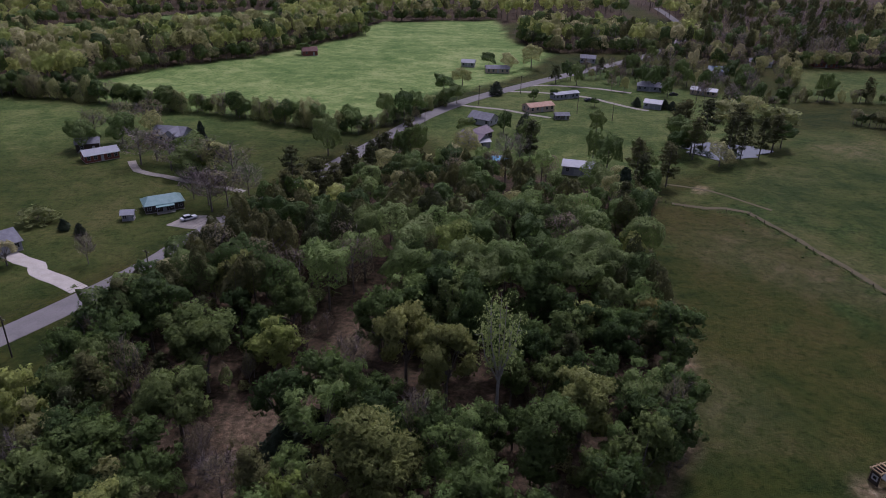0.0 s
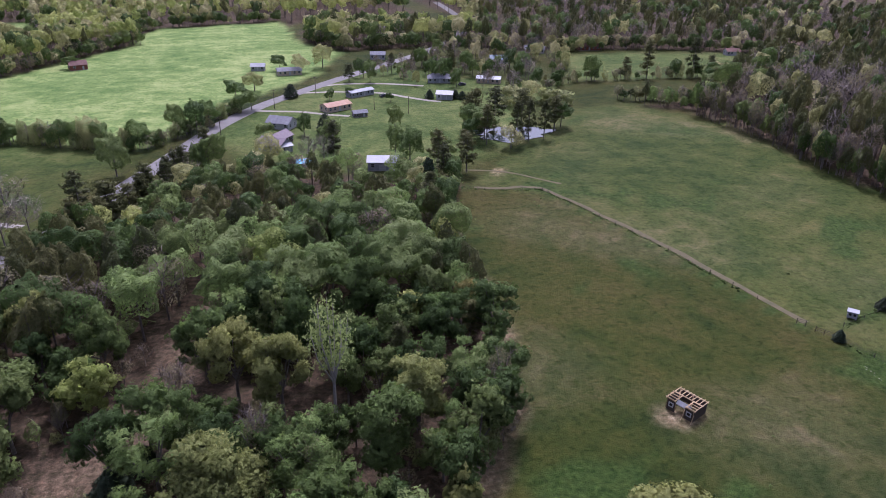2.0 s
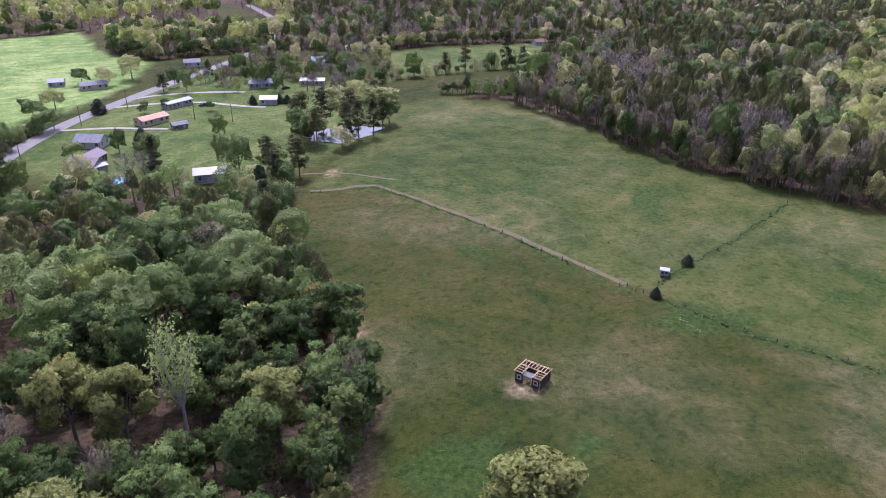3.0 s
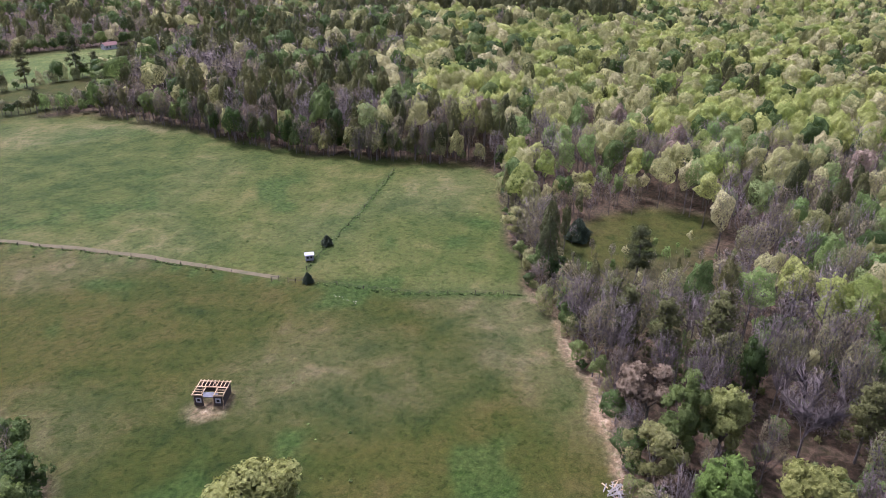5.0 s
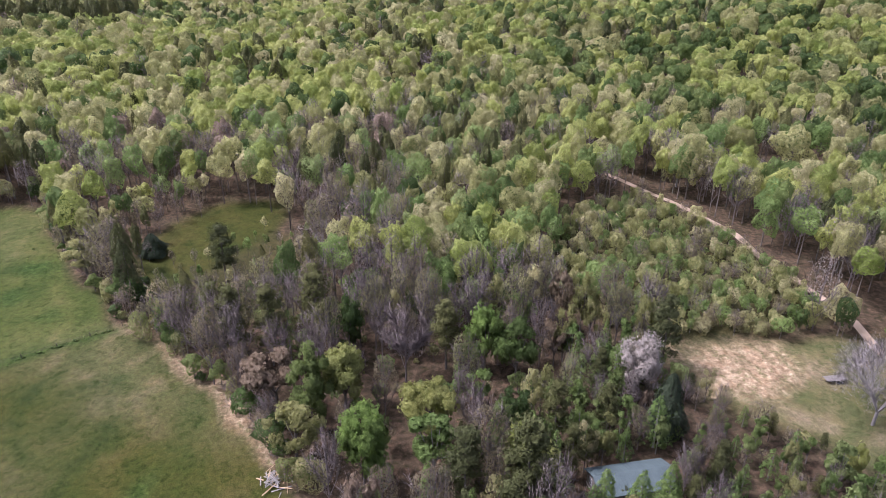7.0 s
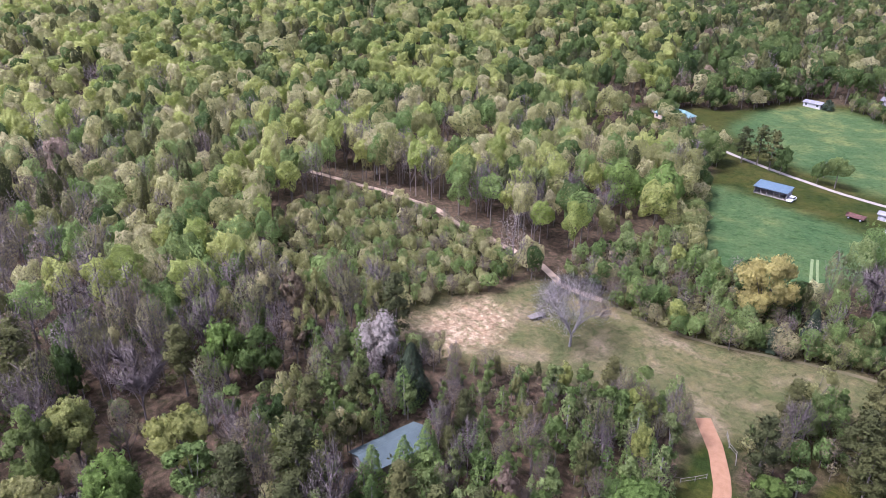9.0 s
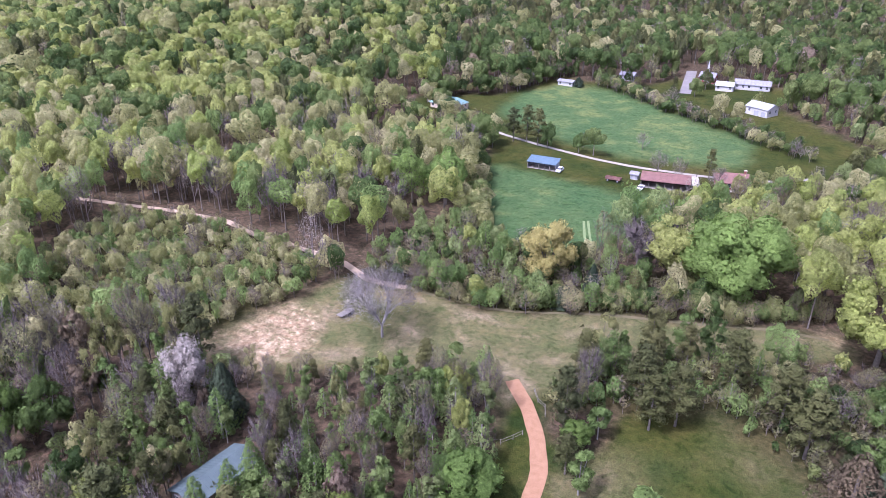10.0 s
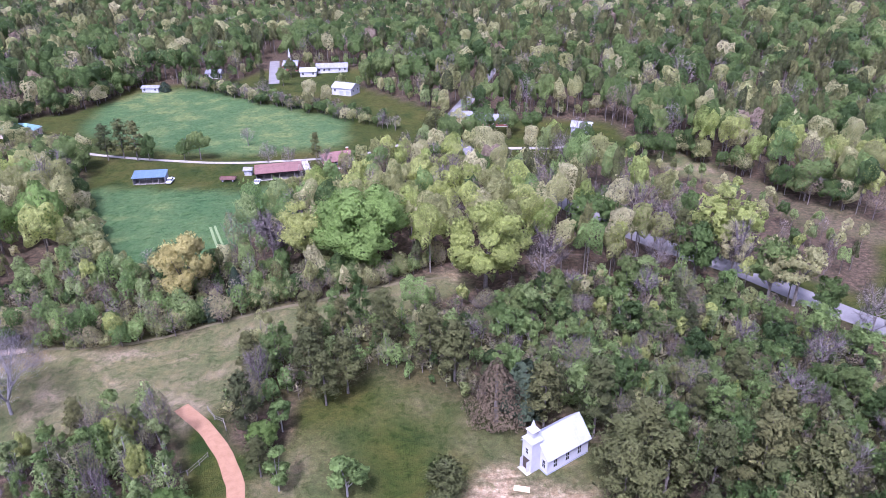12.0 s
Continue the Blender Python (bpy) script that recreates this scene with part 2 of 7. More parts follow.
NORTH_EAST_WOOD = [(46, 428), (64, 392), (100, 398), (128, 404), (172, 372), (232, 362), (262, 352), (300, 322), (330, 304), (950, 424), (950, 950), (180, 950), (170, 500), (130, 436), (100, 470), (50, 480)]
FAR_STRIP = [(-202, 357), (-151, 403), (-96, 437), (-100, 470), (-126, 560), (-163, 540), (-205, 495), (-255, 448)]
FAR_MEADOW = [(-48, 424), (-54, 470), (-40, 508), (42, 532), (42, 460), (31, 425)]
FAR_EAST_FIELD = [(152, 288), (178, 353), (222, 350), (262, 340), (320, 310), (345, 275), (312, 254), (258, 260), (224, 284), (214, 277), (174, 283)]
TEAL_YARD = [(112, -196), (136, -200), (160, -220), (150, -233), (128, -232), (120, -220)]
WOOD_NOTCH = [(134, 32), (147, 31), (158, 25.5), (165, 19), (162, 8), (150, 8), (140, 16), (133, 23)]
TRAIL = [(176, -84), (160, -89), (145, -94), (134.6, -96.6), (122.8, -98.5), (112, -97.2), (100.7, -97.6), (84, -97.4), (74.6, -94.5), (66, -96)]
SCRUB = [(86, -58), (106, -44), (140, -62), (150, -88), (122, -96), (85, -95), (83, -78)]
CLEARING = [(87, -58), (82, -75), (79, -92), (67, -96), (53, -96), (40, -102), (27, -109), (14, -114), (2, -120), (-10, -124), (-14, -118), (0, -108), (14, -102), (24, -92),
            (28, -80), (31, -72), (36, -78), (50, -74), (62, -64), (72, -58)]
SANDY = [(83, -60), (83, -72), (80, -79), (73, -78), (67, -70), (70, -60)]
YARD = [(20, -58), (18, -70), (14, -82), (5, -88), (-3, -85), (-14, -79), (-19, -73), (-30, -70), (-26, -60), (-8, -56)]
BARE_YARD = [(-11, -62), (-13, -66), (-16, -68.5), (-19, -66), (-26, -63), (-22, -59), (-12, -58)]
LUSH_LOW = [(66, -126), (76, -142), (91, -168), (88, -174), (60, -171), (32, -174), (30, -170), (38, -142), (44, -126)]
LUSH_FAR = [(118, -226), (128, -262), (118, -294), (92, -286), (61, -263), (28, -242), (26, -212), (60, -203), (84, -208), (104, -218)]
BROWN_FIELD = [(-66, -194), (-79, -201), (-90, -181), (-98, -164), (-109, -150), (-119, -130), (-104, -139), (-95, -146), (-85, -168), (-73, -182)]
PASTURE = [(24, 52), (36, 74), (43, 100), (45, 128), (50, 149), (60, 164), (82, 190), (104, 206), (118, 240), (153, 238), (169, 217), (174, 187), (167, 140), (177, 80), (174, 62),
           (147, 51), (113, 32), (85, 13), (60, 2), (45, -3), (30, 20)]
WORN = [(112, 33), (104, 50), (95, 40), (84, 26), (78, 12), (86, 15), (100, 24)]
SUNLIT_FIELD = [(-150, 296), (-128, 331), (-95, 361), (-48, 440), (4, 492), (36, 498), (44, 424), (62, 390), (40, 330), (14, 296), (-6, 262), (-26, 224), (-64, 242), (-107, 254), (-136, 265), (-150, 280)]
FENCED = [(59, 165), (77, 158), (89, 116), (97, 76), (111, 34), (128, 43), (173, 62), (176, 80), (167, 140), (174, 187), (153, 238), (118, 240), (82, 190)]
NORTH_LAWN = [(-10, 235), (10, 190), (60, 182), (82, 195), (110, 240), (125, 265), (150, 285), (110, 300), (80, 345), (40, 310)]
WEST_LAWN = [(-30, 222), (-56, 140), (-80, 100), (-120, 60), (-240, 160), (-175, 262), (-107, 250), (-65, 239)]


def distance_to_line(px, py, line):
    best = np.full(px.shape, 1e9)
    for (ax, ay), (bx, by) in zip(line[:-1], line[1:]):
        dx, dy = bx - ax, by - ay
        k = np.clip(((px - ax) * dx + (py - ay) * dy) / (dx * dx + dy * dy), 0, 1)
        best = np.minimum(best, np.hypot(px - ax - k * dx, py - ay - k * dy))
    return best


def inside(px, py, poly):
    hit = np.zeros(px.shape, bool)
    for (ax, ay), (bx, by) in zip(poly, poly[1:] + poly[:1]):
        cross = (ay > py) != (by > py)
        at = (bx - ax) * (py - ay) / ((by - ay) if by != ay else 1e-9) + ax
        hit ^= cross & (px < at)
    return hit


def depth_in(px, py, poly):
    """Signed distance to the outline, positive inside."""
    d = distance_to_line(px, py, poly + poly[:1])
    return np.where(inside(px, py, poly), d, -d)


def wavy(px, py, size, seed=0.0):
    """A smooth random field of about -1 to 1."""
    a = np.sin(px / size + 1.7 * np.sin(py / size * 0.83 + seed) + seed * 3.1)
    b = np.sin(py / size * 1.13 + 1.3 * np.sin(px / size * 0.71 - seed) + seed * 1.7)
    c = np.sin((px + py) / size * 0.57 + seed * 5.3)
    return (a + b + c) / 3 * 1.3


SHORT = [([(66, -96), (80, -95), (79, -142), (66, -126), (44, -124), (26, -128), (24, -110), (53, -95)], 0.55),           # strip below the clearing
         ([(-21, -82), (-34, -74), (-60, -58), (-95, -72), (-66, -114), (-50, -124), (-20, -114), (-6, -100)], 0.36),       # young growth beyond the chapel
         ([(14, -150), (38, -140), (30, -172), (4, -200), (-16, -196), (-20, -170)], 0.72),                                # above the brick house
         ([(97, -187), (122, -201), (150, -229), (168, -214), (130, -160), (100, -168)], 0.4),                              # below the teal-roofed house
         ([(104, 30), (140, 34), (139, 20), (150, 8), (141, -4), (110, 2)], 0.3),                                                     # below the notch in the wood
         ([(133, 33), (150, 50), (172, 42), (174, 16), (162, 22), (150, 32)], 0.62),                                      # north of the notch
         ([(26, -92), (14, -102), (0, -108), (-12, -110), (-8, -94), (-16, -80), (-4, -85), (5, -88), (16, -82), (27, -78)], 0.7),
         ([(-64, -199), (-73, -184), (-85, -170), (-95, -148), (-106, -139), (-94, -112), (-82, -118), (-68, -136), (-54, -158), (-44, -186)], 0.42),
         ([(148, 186), (172, 186), (182, 222), (225, 262), (335, 290), (335, 308), (262, 294), (215, 276), (148, 248)], 0.5)]   # along the brown field
WOODS = [MAIN_WOOD, EAST_WOOD, SOUTH_EAST_WOOD, SOUTH_WOOD, FAR_SOUTH_WOOD, NORTH_WEST_WOOD, NORTH_EAST_WOOD]


def rise(px, py):
    """Height of the land in plan units: flat pastures, low swells, wooded ridges to the east and south-east."""
    r = np.hypot(px, py)
    z = 0.5 * wavy(px, py, 34, 0.4) * np.clip((r - 60) / 120, 0, 1)
    for cx, cy, sx, sy, h in ((400, 200, 170, 120, 7), (430, -160, 190, 150, 13), (300, -330, 90, 110, 20), (-260, -420, 200, 140, 14)):
        z = z + h * np.exp(-((px - cx) / sx) ** 2 - ((py - cy) / sy) ** 2)
    return z


def land(x, y):
    return float(rise(np.array([x], float), np.array([y], float))[0]) * SITE


def build_ground():
    az = np.concatenate([np.arange(-42, 222, 0.48), np.arange(222, 318, 3.0)])
    ring = [4.0]
    while ring[-1] < 3600:
        ring.append(ring[-1] * 1.023 + 0.25)
    ring = np.array(ring)
    na, nr = len(az), len(ring)
    rr, aa = np.meshgrid(ring, np.radians(az), indexing="ij")
    px, py = (rr * np.sin(aa)).ravel(), (rr * np.cos(aa)).ravel()
    pz = rise(px, py)
    verts = np.stack([px * SITE, py * SITE, pz * SITE], 1)
    verts = np.vstack([verts, [[0, 0, 0]]])
    i, j = np.meshgrid(np.arange(nr - 1), np.arange(na), indexing="ij")
    k = (j + 1) % na
    quads = np.stack([i * na + j, i * na + k, (i + 1) * na + k, (i + 1) * na + j], -1).reshape(-1, 4)
    centre = len(verts) - 1
    fan = [(centre, (n + 1) % na, n) for n in range(na)]
    me = bpy.data.meshes.new("ground")
    me.from_pydata(verts.tolist(), [], quads.tolist() + fan)
    jx, jy = px + 1.3 * wavy(px, py, 3.1, 1.0), py + 1.3 * wavy(px, py, 2.7, 2.0)

    def mask(poly, soft):
        return np.clip(depth_in(jx, jy, poly) / soft + 0.5, 0, 1)

    litter = np.zeros(len(px))
    for poly in WOODS:
        litter = np.maximum(litter, mask(poly, 3.0))
    for poly in (FAR_STRIP, FAR_MEADOW, FAR_EAST_FIELD, TEAL_YARD, WOOD_NOTCH, CLEARING, YARD):
        litter = np.minimum(litter, 1 - mask(poly, 2.0))
    litter = np.minimum(litter, 1 - 0.9 * mask([(149 + (x - 149) * 1.35, 20 + (y - 20) * 1.35) for x, y in WOOD_NOTCH], 3.0))   # grass runs in under the first trees
    for poly in (SHORT[0][0], SHORT[1][0], SHORT[4][0], SHORT[6][0], SCRUB):      # weedy ground under young growth
        litter = litter * (1 - 0.6 * mask(poly, 4.0))
    litter = np.maximum(litter, 0.75 * mask(BROWN_FIELD, 5.0) * np.clip((-80 - px) / 8, 0, 1))
    earth = np.clip(1.2 - distance_to_line(jx, jy, WOOD_LANE) / 3.4, 0, 1) * 0.2
    earth = np.maximum(earth, np.clip(1.2 - distance_to_line(jx, jy, LANE_HEAD) / 4.2, 0, 1) * 0.22)
    for poly, k in ((SANDY, 1.0), (BARE_YARD, 0.85)):
        earth = np.maximum(earth, mask(poly, 5.0) * k)
    earth = np.maximum(earth, 0.75 * np.clip(1.3 - distance_to_line(jx, jy, [(66, 3), (75, 8), (85, 13), (100, 22), (113, 32)]) / 2.2, 0, 1))
    earth = np.maximum(earth, 0.55 * np.clip(1.3 - distance_to_line(jx, jy, [(22, 56), (33, 73), (40, 98), (42, 118)]) / 3.0, 0, 1))
    lush = np.maximum(mask(LUSH_LOW, 4.0), mask(LUSH_FAR, 6.0))
    dry = np.maximum(np.maximum(mask(CLEARING, 3.0) * 0.58, 0.6 * mask(BROWN_FIELD, 5.0)), mask(WORN, 16.0) * 0.38)
    dry = np.maximum(dry, 0.35 * mask(YARD, 6.0) * np.clip(0.4 + wavy(px, py, 5.5, 2.2), 0, 1))
    dry = np.maximum(dry, 0.22 * np.clip(wavy(px, py, 11, 4.0), 0, 1) * mask(PASTURE, 8.0))
    # sunlight on the farther fields, painted as brighter grass; west lawn gains with distance
    bright = np.maximum.reduce([mask(SUNLIT_FIELD, 6.0), 0.9 * mask(FAR_STRIP, 4.0), mask(FAR_MEADOW, 4.0), 0.14 * mask(FENCED, 3.0), 0.36 * mask(NORTH_LAWN, 10.0), 0.42 * np.maximum(mask(WEST_LAWN, 10.0) * np.clip((np.hypot(px, py) - 195) / 60, 0.3, 1), 0), 0.3 * mask(FAR_EAST_FIELD, 6.0)])
    verge = np.zeros(len(px))
    for line, wide in (([(101, 79), (113, 82), (130, 84.5), (163, 92.5)], 1.3), ([(97, 74), (99, 64), (102, 53), (111, 34)], 1.2), ([(58, 164), (67, 159), (77, 157.5)], 1.4), ([(94, 78), (90.5, 97), (87, 117), (81.5, 138), (76, 156)], 1.0)):
        verge = np.maximum(verge, np.clip(1.3 - distance_to_line(px + 0.5 * wavy(px, py, 2.2, 3.0), py, line) / wide, 0, 1) * 0.8)
    verge = np.maximum(verge, np.clip((wavy(px, py, 7.5, 2.6) + 0.35 * wavy(px, py, 2.1, 5.0) - 0.72) * 3, 0, 0.75) * mask(PASTURE, 10.0))
    for cx, cy, size in ((55.5, 49.5, 2.6), (138.8, 54.8, 3.0), (120, 70, 1.8)):
        verge = np.maximum(verge, 0.9 * np.clip(1.6 - (np.hypot(px - cx, py - cy) + 1.2 * wavy(px, py, 1.3, 7.0)) / size, 0, 1))
    earth = np.maximum(earth, 0.95 * np.clip(1.5 - np.hypot(jx - 58.2, jy - 65.0) / 2.9, 0, 1))
    earth = np.maximum(earth, 0.8 * np.clip(1.4 - np.hypot((jx - 71.5) / 2.5, jy - 173.5) / 1.3, 0, 1))
    earth = np.maximum(earth, 0.8 * np.clip(1.4 - np.hypot((jx + 10) / 2.2, jy + 121.5) / 2.0, 0, 1))
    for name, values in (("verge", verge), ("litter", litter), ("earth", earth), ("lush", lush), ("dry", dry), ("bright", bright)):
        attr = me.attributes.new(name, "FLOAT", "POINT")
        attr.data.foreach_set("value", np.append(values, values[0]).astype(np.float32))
    me.polygons.foreach_set("use_smooth", np.ones(len(me.polygons), bool))
    m, nt, b = material("grass with painted sunlight, litter and soil", 0.95, 0.1)

    def attribute(name):
        n = nt.nodes.new("ShaderNodeAttribute")
        n.attribute_name = name
        return n.outputs["Fac"]

    broad, middle, fine, blades = (noise_node(nt, s, d, 0.6, warp=w) for s, d, w in ((0.018, 4, 0.6), (0.11, 5, 0.4), (0.9, 4, 0.0), (5.0, 3, 0.0)))
    tone = calc(nt, "ADD", calc(nt, "MULTIPLY", broad, 0.4), calc(nt, "ADD", calc(nt, "MULTIPLY", middle, 0.4), calc(nt, "MULTIPLY", noise_node(nt, 0.05, 4, 0.6, warp=1.2), 0.2)))
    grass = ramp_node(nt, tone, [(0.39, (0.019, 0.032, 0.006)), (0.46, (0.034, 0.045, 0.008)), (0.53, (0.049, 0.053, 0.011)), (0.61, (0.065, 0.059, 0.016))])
    # paler copy of the grass colours for the sunlit fields
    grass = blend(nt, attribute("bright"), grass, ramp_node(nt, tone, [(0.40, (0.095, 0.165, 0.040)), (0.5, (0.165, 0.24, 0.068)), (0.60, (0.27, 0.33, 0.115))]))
    grass = blend(nt, attribute("lush"), grass, ramp_node(nt, tone, [(0.38, (0.042, 0.086, 0.030)), (0.5, (0.062, 0.106, 0.037)), (0.62, (0.13, 0.155, 0.052))]))
    grass = blend(nt, attribute("dry"), grass, ramp_node(nt, middle, [(0.32, (0.10, 0.115, 0.045)), (0.52, (0.165, 0.15, 0.075)), (0.68, (0.30, 0.235, 0.16))]))
    ground = blend(nt, attribute("litter"), grass, ramp_node(nt, fine, [(0.3, (0.042, 0.036, 0.021)), (0.5, (0.072, 0.053, 0.033)), (0.72, (0.115, 0.078, 0.052))]))
    ground = blend(nt, attribute("verge"), ground, ramp_node(nt, fine, [(0.3, (0.022, 0.046, 0.010)), (0.7, (0.045, 0.078, 0.016))]))
    soil = ramp_node(nt, fine, [(0.3, (0.20, 0.14, 0.080)), (0.55, (0.31, 0.235, 0.145)), (0.75, (0.45, 0.365, 0.245))])
    scraped = nt.nodes.new("ShaderNodeTexNoise")
    scraped.inputs["Scale"].default_value = 0.35
    scraped.inputs["Detail"].default_value = 5.0
    where, drawn = nt.nodes.new("ShaderNodeTexCoord"), nt.nodes.new("ShaderNodeMapping")
    drawn.inputs["Rotation"].default_value = (0, 0, 0.5)
    drawn.inputs["Scale"].default_value = (0.35, 1.6, 1.0)
    nt.links.new(where.outputs["Object"], drawn.inputs["Vector"])
    nt.links.new(drawn.outputs[0], scraped.inputs["Vector"])
    bare = calc(nt, "MULTIPLY", attribute("earth"), calc(nt, "MULTIPLY", calc(nt, "SUBTRACT", calc(nt, "ADD", scraped.outputs["Fac"], calc(nt, "MULTIPLY", middle, 0.6)), 0.42), 2.4))
    bare = calc(nt, "MAXIMUM", bare, 0.0)
    bare = calc(nt, "MINIMUM", bare, 1.0)
    ground = blend(nt, bare, ground, soil)
    clumps = ramp_node(nt, noise_node(nt, 0.5, 5, 0.68, warp=0.8), [(0.36, (0.60, 0.70, 0.52)), (0.48, (1.0, 1.0, 1.0)), (0.66, (1.16, 1.08, 1.02))])
    ground = blend(nt, 1.0, ground, clumps, "MULTIPLY")
    grain = ramp_node(nt, blades, [(0.3, (0.62, 0.62, 0.62)), (0.7, (1.25, 1.25, 1.25))])
    ground = blend(nt, 1.0, ground, grain, "MULTIPLY")
    flecks = ramp_node(nt, fine, [(0.25, (0.75, 0.75, 0.75)), (0.7, (1.15, 1.15, 1.15))])
    ground = blend(nt, 1.0, ground, flecks, "MULTIPLY")
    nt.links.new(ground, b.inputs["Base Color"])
    bumped(nt, b, calc(nt, "ADD", fine, blades), 0.8, 0.25)
    me.materials.append(m)
    return tagged(new("ground", me), "patchy green pasture with sunlight painted on far fields, leaf litter and bare soil", "ground", kind="structure")


build_ground()


def strip(name, line, width, mat, lift, label, category, kind="structure", edge=0.0):
    """A ribbon of paving along a line of plan points, in metres above the land."""
    pts = [Vector((x, y)) for x, y in line]
    fine = []
    for n in range(len(pts) - 1):                     # rounded by Catmull-Rom
        p0, p1, p2, p3 = pts[max(n - 1, 0)], pts[n], pts[n + 1], pts[min(n + 2, len(pts) - 1)]
        steps = max(2, int((p2 - p1).length / 4))
        for s in range(steps):
            t = s / steps
            fine.append(0.5 * ((2 * p1) + (p2 - p0) * t + (2 * p0 - 5 * p1 + 4 * p2 - p3) * t * t + (3 * p1 - p0 - 3 * p2 + p3) * t ** 3))
    fine.append(pts[-1])
    bm = bmesh.new()
    rows = []
    for n, p in enumerate(fine):
        d = (fine[min(n + 1, len(fine) - 1)] - fine[max(n - 1, 0)]).normalized()
        side = Vector((-d.y, d.x))
        row = []
        for k in (-0.5, -0.47, 0.0, 0.47, 0.5):
            w = width * (1 + edge * math.sin(n * 1.7 + k * 3) * 0.5 + edge * random.uniform(-0.5, 0.5))
            q = p + side * w * k
            z = land(q.x, q.y) + lift * (0 if abs(k) == 0.5 else 1) - (0.12 if abs(k) == 0.5 else 0)
            row.append(bm.verts.new((q.x * SITE, q.y * SITE, z)))
        rows.append(row)
    for a, c in zip(rows[:-1], rows[1:]):
        for k in range(4):
            bm.faces.new((a[k], c[k], c[k + 1], a[k + 1]))
    bmesh.ops.recalc_face_normals(bm, faces=bm.faces)
    me = bpy.data.meshes.new(name)
    bm.to_mesh(me)
    bm.free()
    me.materials.append(mat)
    return tagged(new(name, me), label, category, kind=kind)


strip("road", ROAD_NORTH, 6.2, ASPHALT, 0.10, "grey asphalt county road through pasture", "road")
strip("road", ROAD, 6.0, ASPHALT, 0.10, "grey asphalt county road under trees", "road")
strip("driveway", [(-66.5, 113.5), (-72, 117), (-78, 120.5), (-80, 123.5), (-84, 125.5), (-88, 128)], 3.6, CONCRETE, 0.06, "pale concrete driveway from the road", "driveway", edge=0.1)
strip("driveway", [(-51, 146.5), (-55.5, 147), (-60, 149)], 8.0, GRAVEL, 0.05, "gravel driveway beside the green-roofed house", "driveway", edge=0.3)
strip("driveway", [(-50, 168), (-60, 173), (-67, 175), (-74, 178), (-83, 182), (-88, 190)], 2.4, GRAVEL, 0.05, "curved gravel driveway under bare trees", "driveway", edge=0.2)
strip("driveway", [(8, 264), (18, 261), (26, 258), (34, 252), (41, 248)], 2.2, GRAVEL, 0.05, "gravel driveway to the tan house", "driveway", edge=0.2)
strip("driveway", [(28, 292), (40, 292), (50, 289), (62, 284), (70, 274), (77, 266.5), (81, 263.5)], 2.4, GRAVEL, 0.05, "winding pale gravel driveway", "driveway", edge=0.2)
strip("driveway", [(34, 302), (45, 306), (57, 305), (70, 301), (82, 294)], 2.4, GRAVEL, 0.05, "pale gravel driveway over the lawn", "driveway", edge=0.2)
strip("farm_track", [(150, -225), (128, -211), (105, -203), (87, -198.6), (60, -195), (40, -197), (20, -202), (6, -214)], 1.7, GRAVEL, 0.05, "pale gravel farm track", "track", edge=0.2)
strip("driveway", [(36, -196.5), (33.5, -189), (31, -181)], 2.0, CONCRETE, 0.05, "pale concrete apron beside the barn", "driveway", edge=0.1)
strip("driveway", [(-14, -206), (-30, -207), (-43, -207), (-52, -210)], 2.4, GRAVEL, 0.05, "gravel driveway to the garage", "driveway", edge=0.2)
strip("field_track", [(60, 163.5), (68, 161), (77, 158.5), (84, 138), (89.8, 117), (93.2, 97), (95.4, 82)], 1.5, TURF, 0.04, "worn turf track beside the wire fence", "track", edge=0.5)
strip("field_track", [(62, 178), (70, 175), (76, 170), (84, 160)], 1.0, TURF, 0.04, "faint worn track across the pasture", "track", edge=0.5)
strip("forest_track", TRAIL, 1.7, SAND, 0.05, "sandy track through the brush", "track", edge=0.35)
strip("field_track", [(66, -96.2), (58, -96.8), (48, -98), (38, -103), (26, -109.5), (14, -114), (2, -119.5), (-8, -122)], 0.9, TURF, 0.04, "faint worn track along the clearing", "track", edge=0.6)
strip("mulch_path", [(33.5, -80.5), (30.5, -78), (28, -75.5), (25, -72), (22.5, -68), (20.6, -64.5), (19.5, -60), (17.5, -54)], 2.5, CLAY, 0.05, "orange mulch path between young trees", "path", edge=0.12)
strip("parking_lot", [(68.6, -300), (72, -316), (79, -348)], 5.0, ASPHALT, 0.06, "worn asphalt parking lot", "parking")
for line in ([(49.7, -147.6), (43.0, -133.3)], [(48.8, -148.3), (41.8, -133.8)]):
    strip("tyre_track", line, 0.6, PRESSED, 0.03, "pale tyre track pressed into the grass", "track", edge=0.4)

# ---------------------------------------------------------------- trees
# Shapes are made once at a nominal size as arrays: points, quads and a slot per quad (0 wood, 1 leaves).
RNG = np.random.default_rng(7)


def unit(v):
    return v / np.maximum(np.linalg.norm(v, axis=-1, keepdims=True), 1e-6)


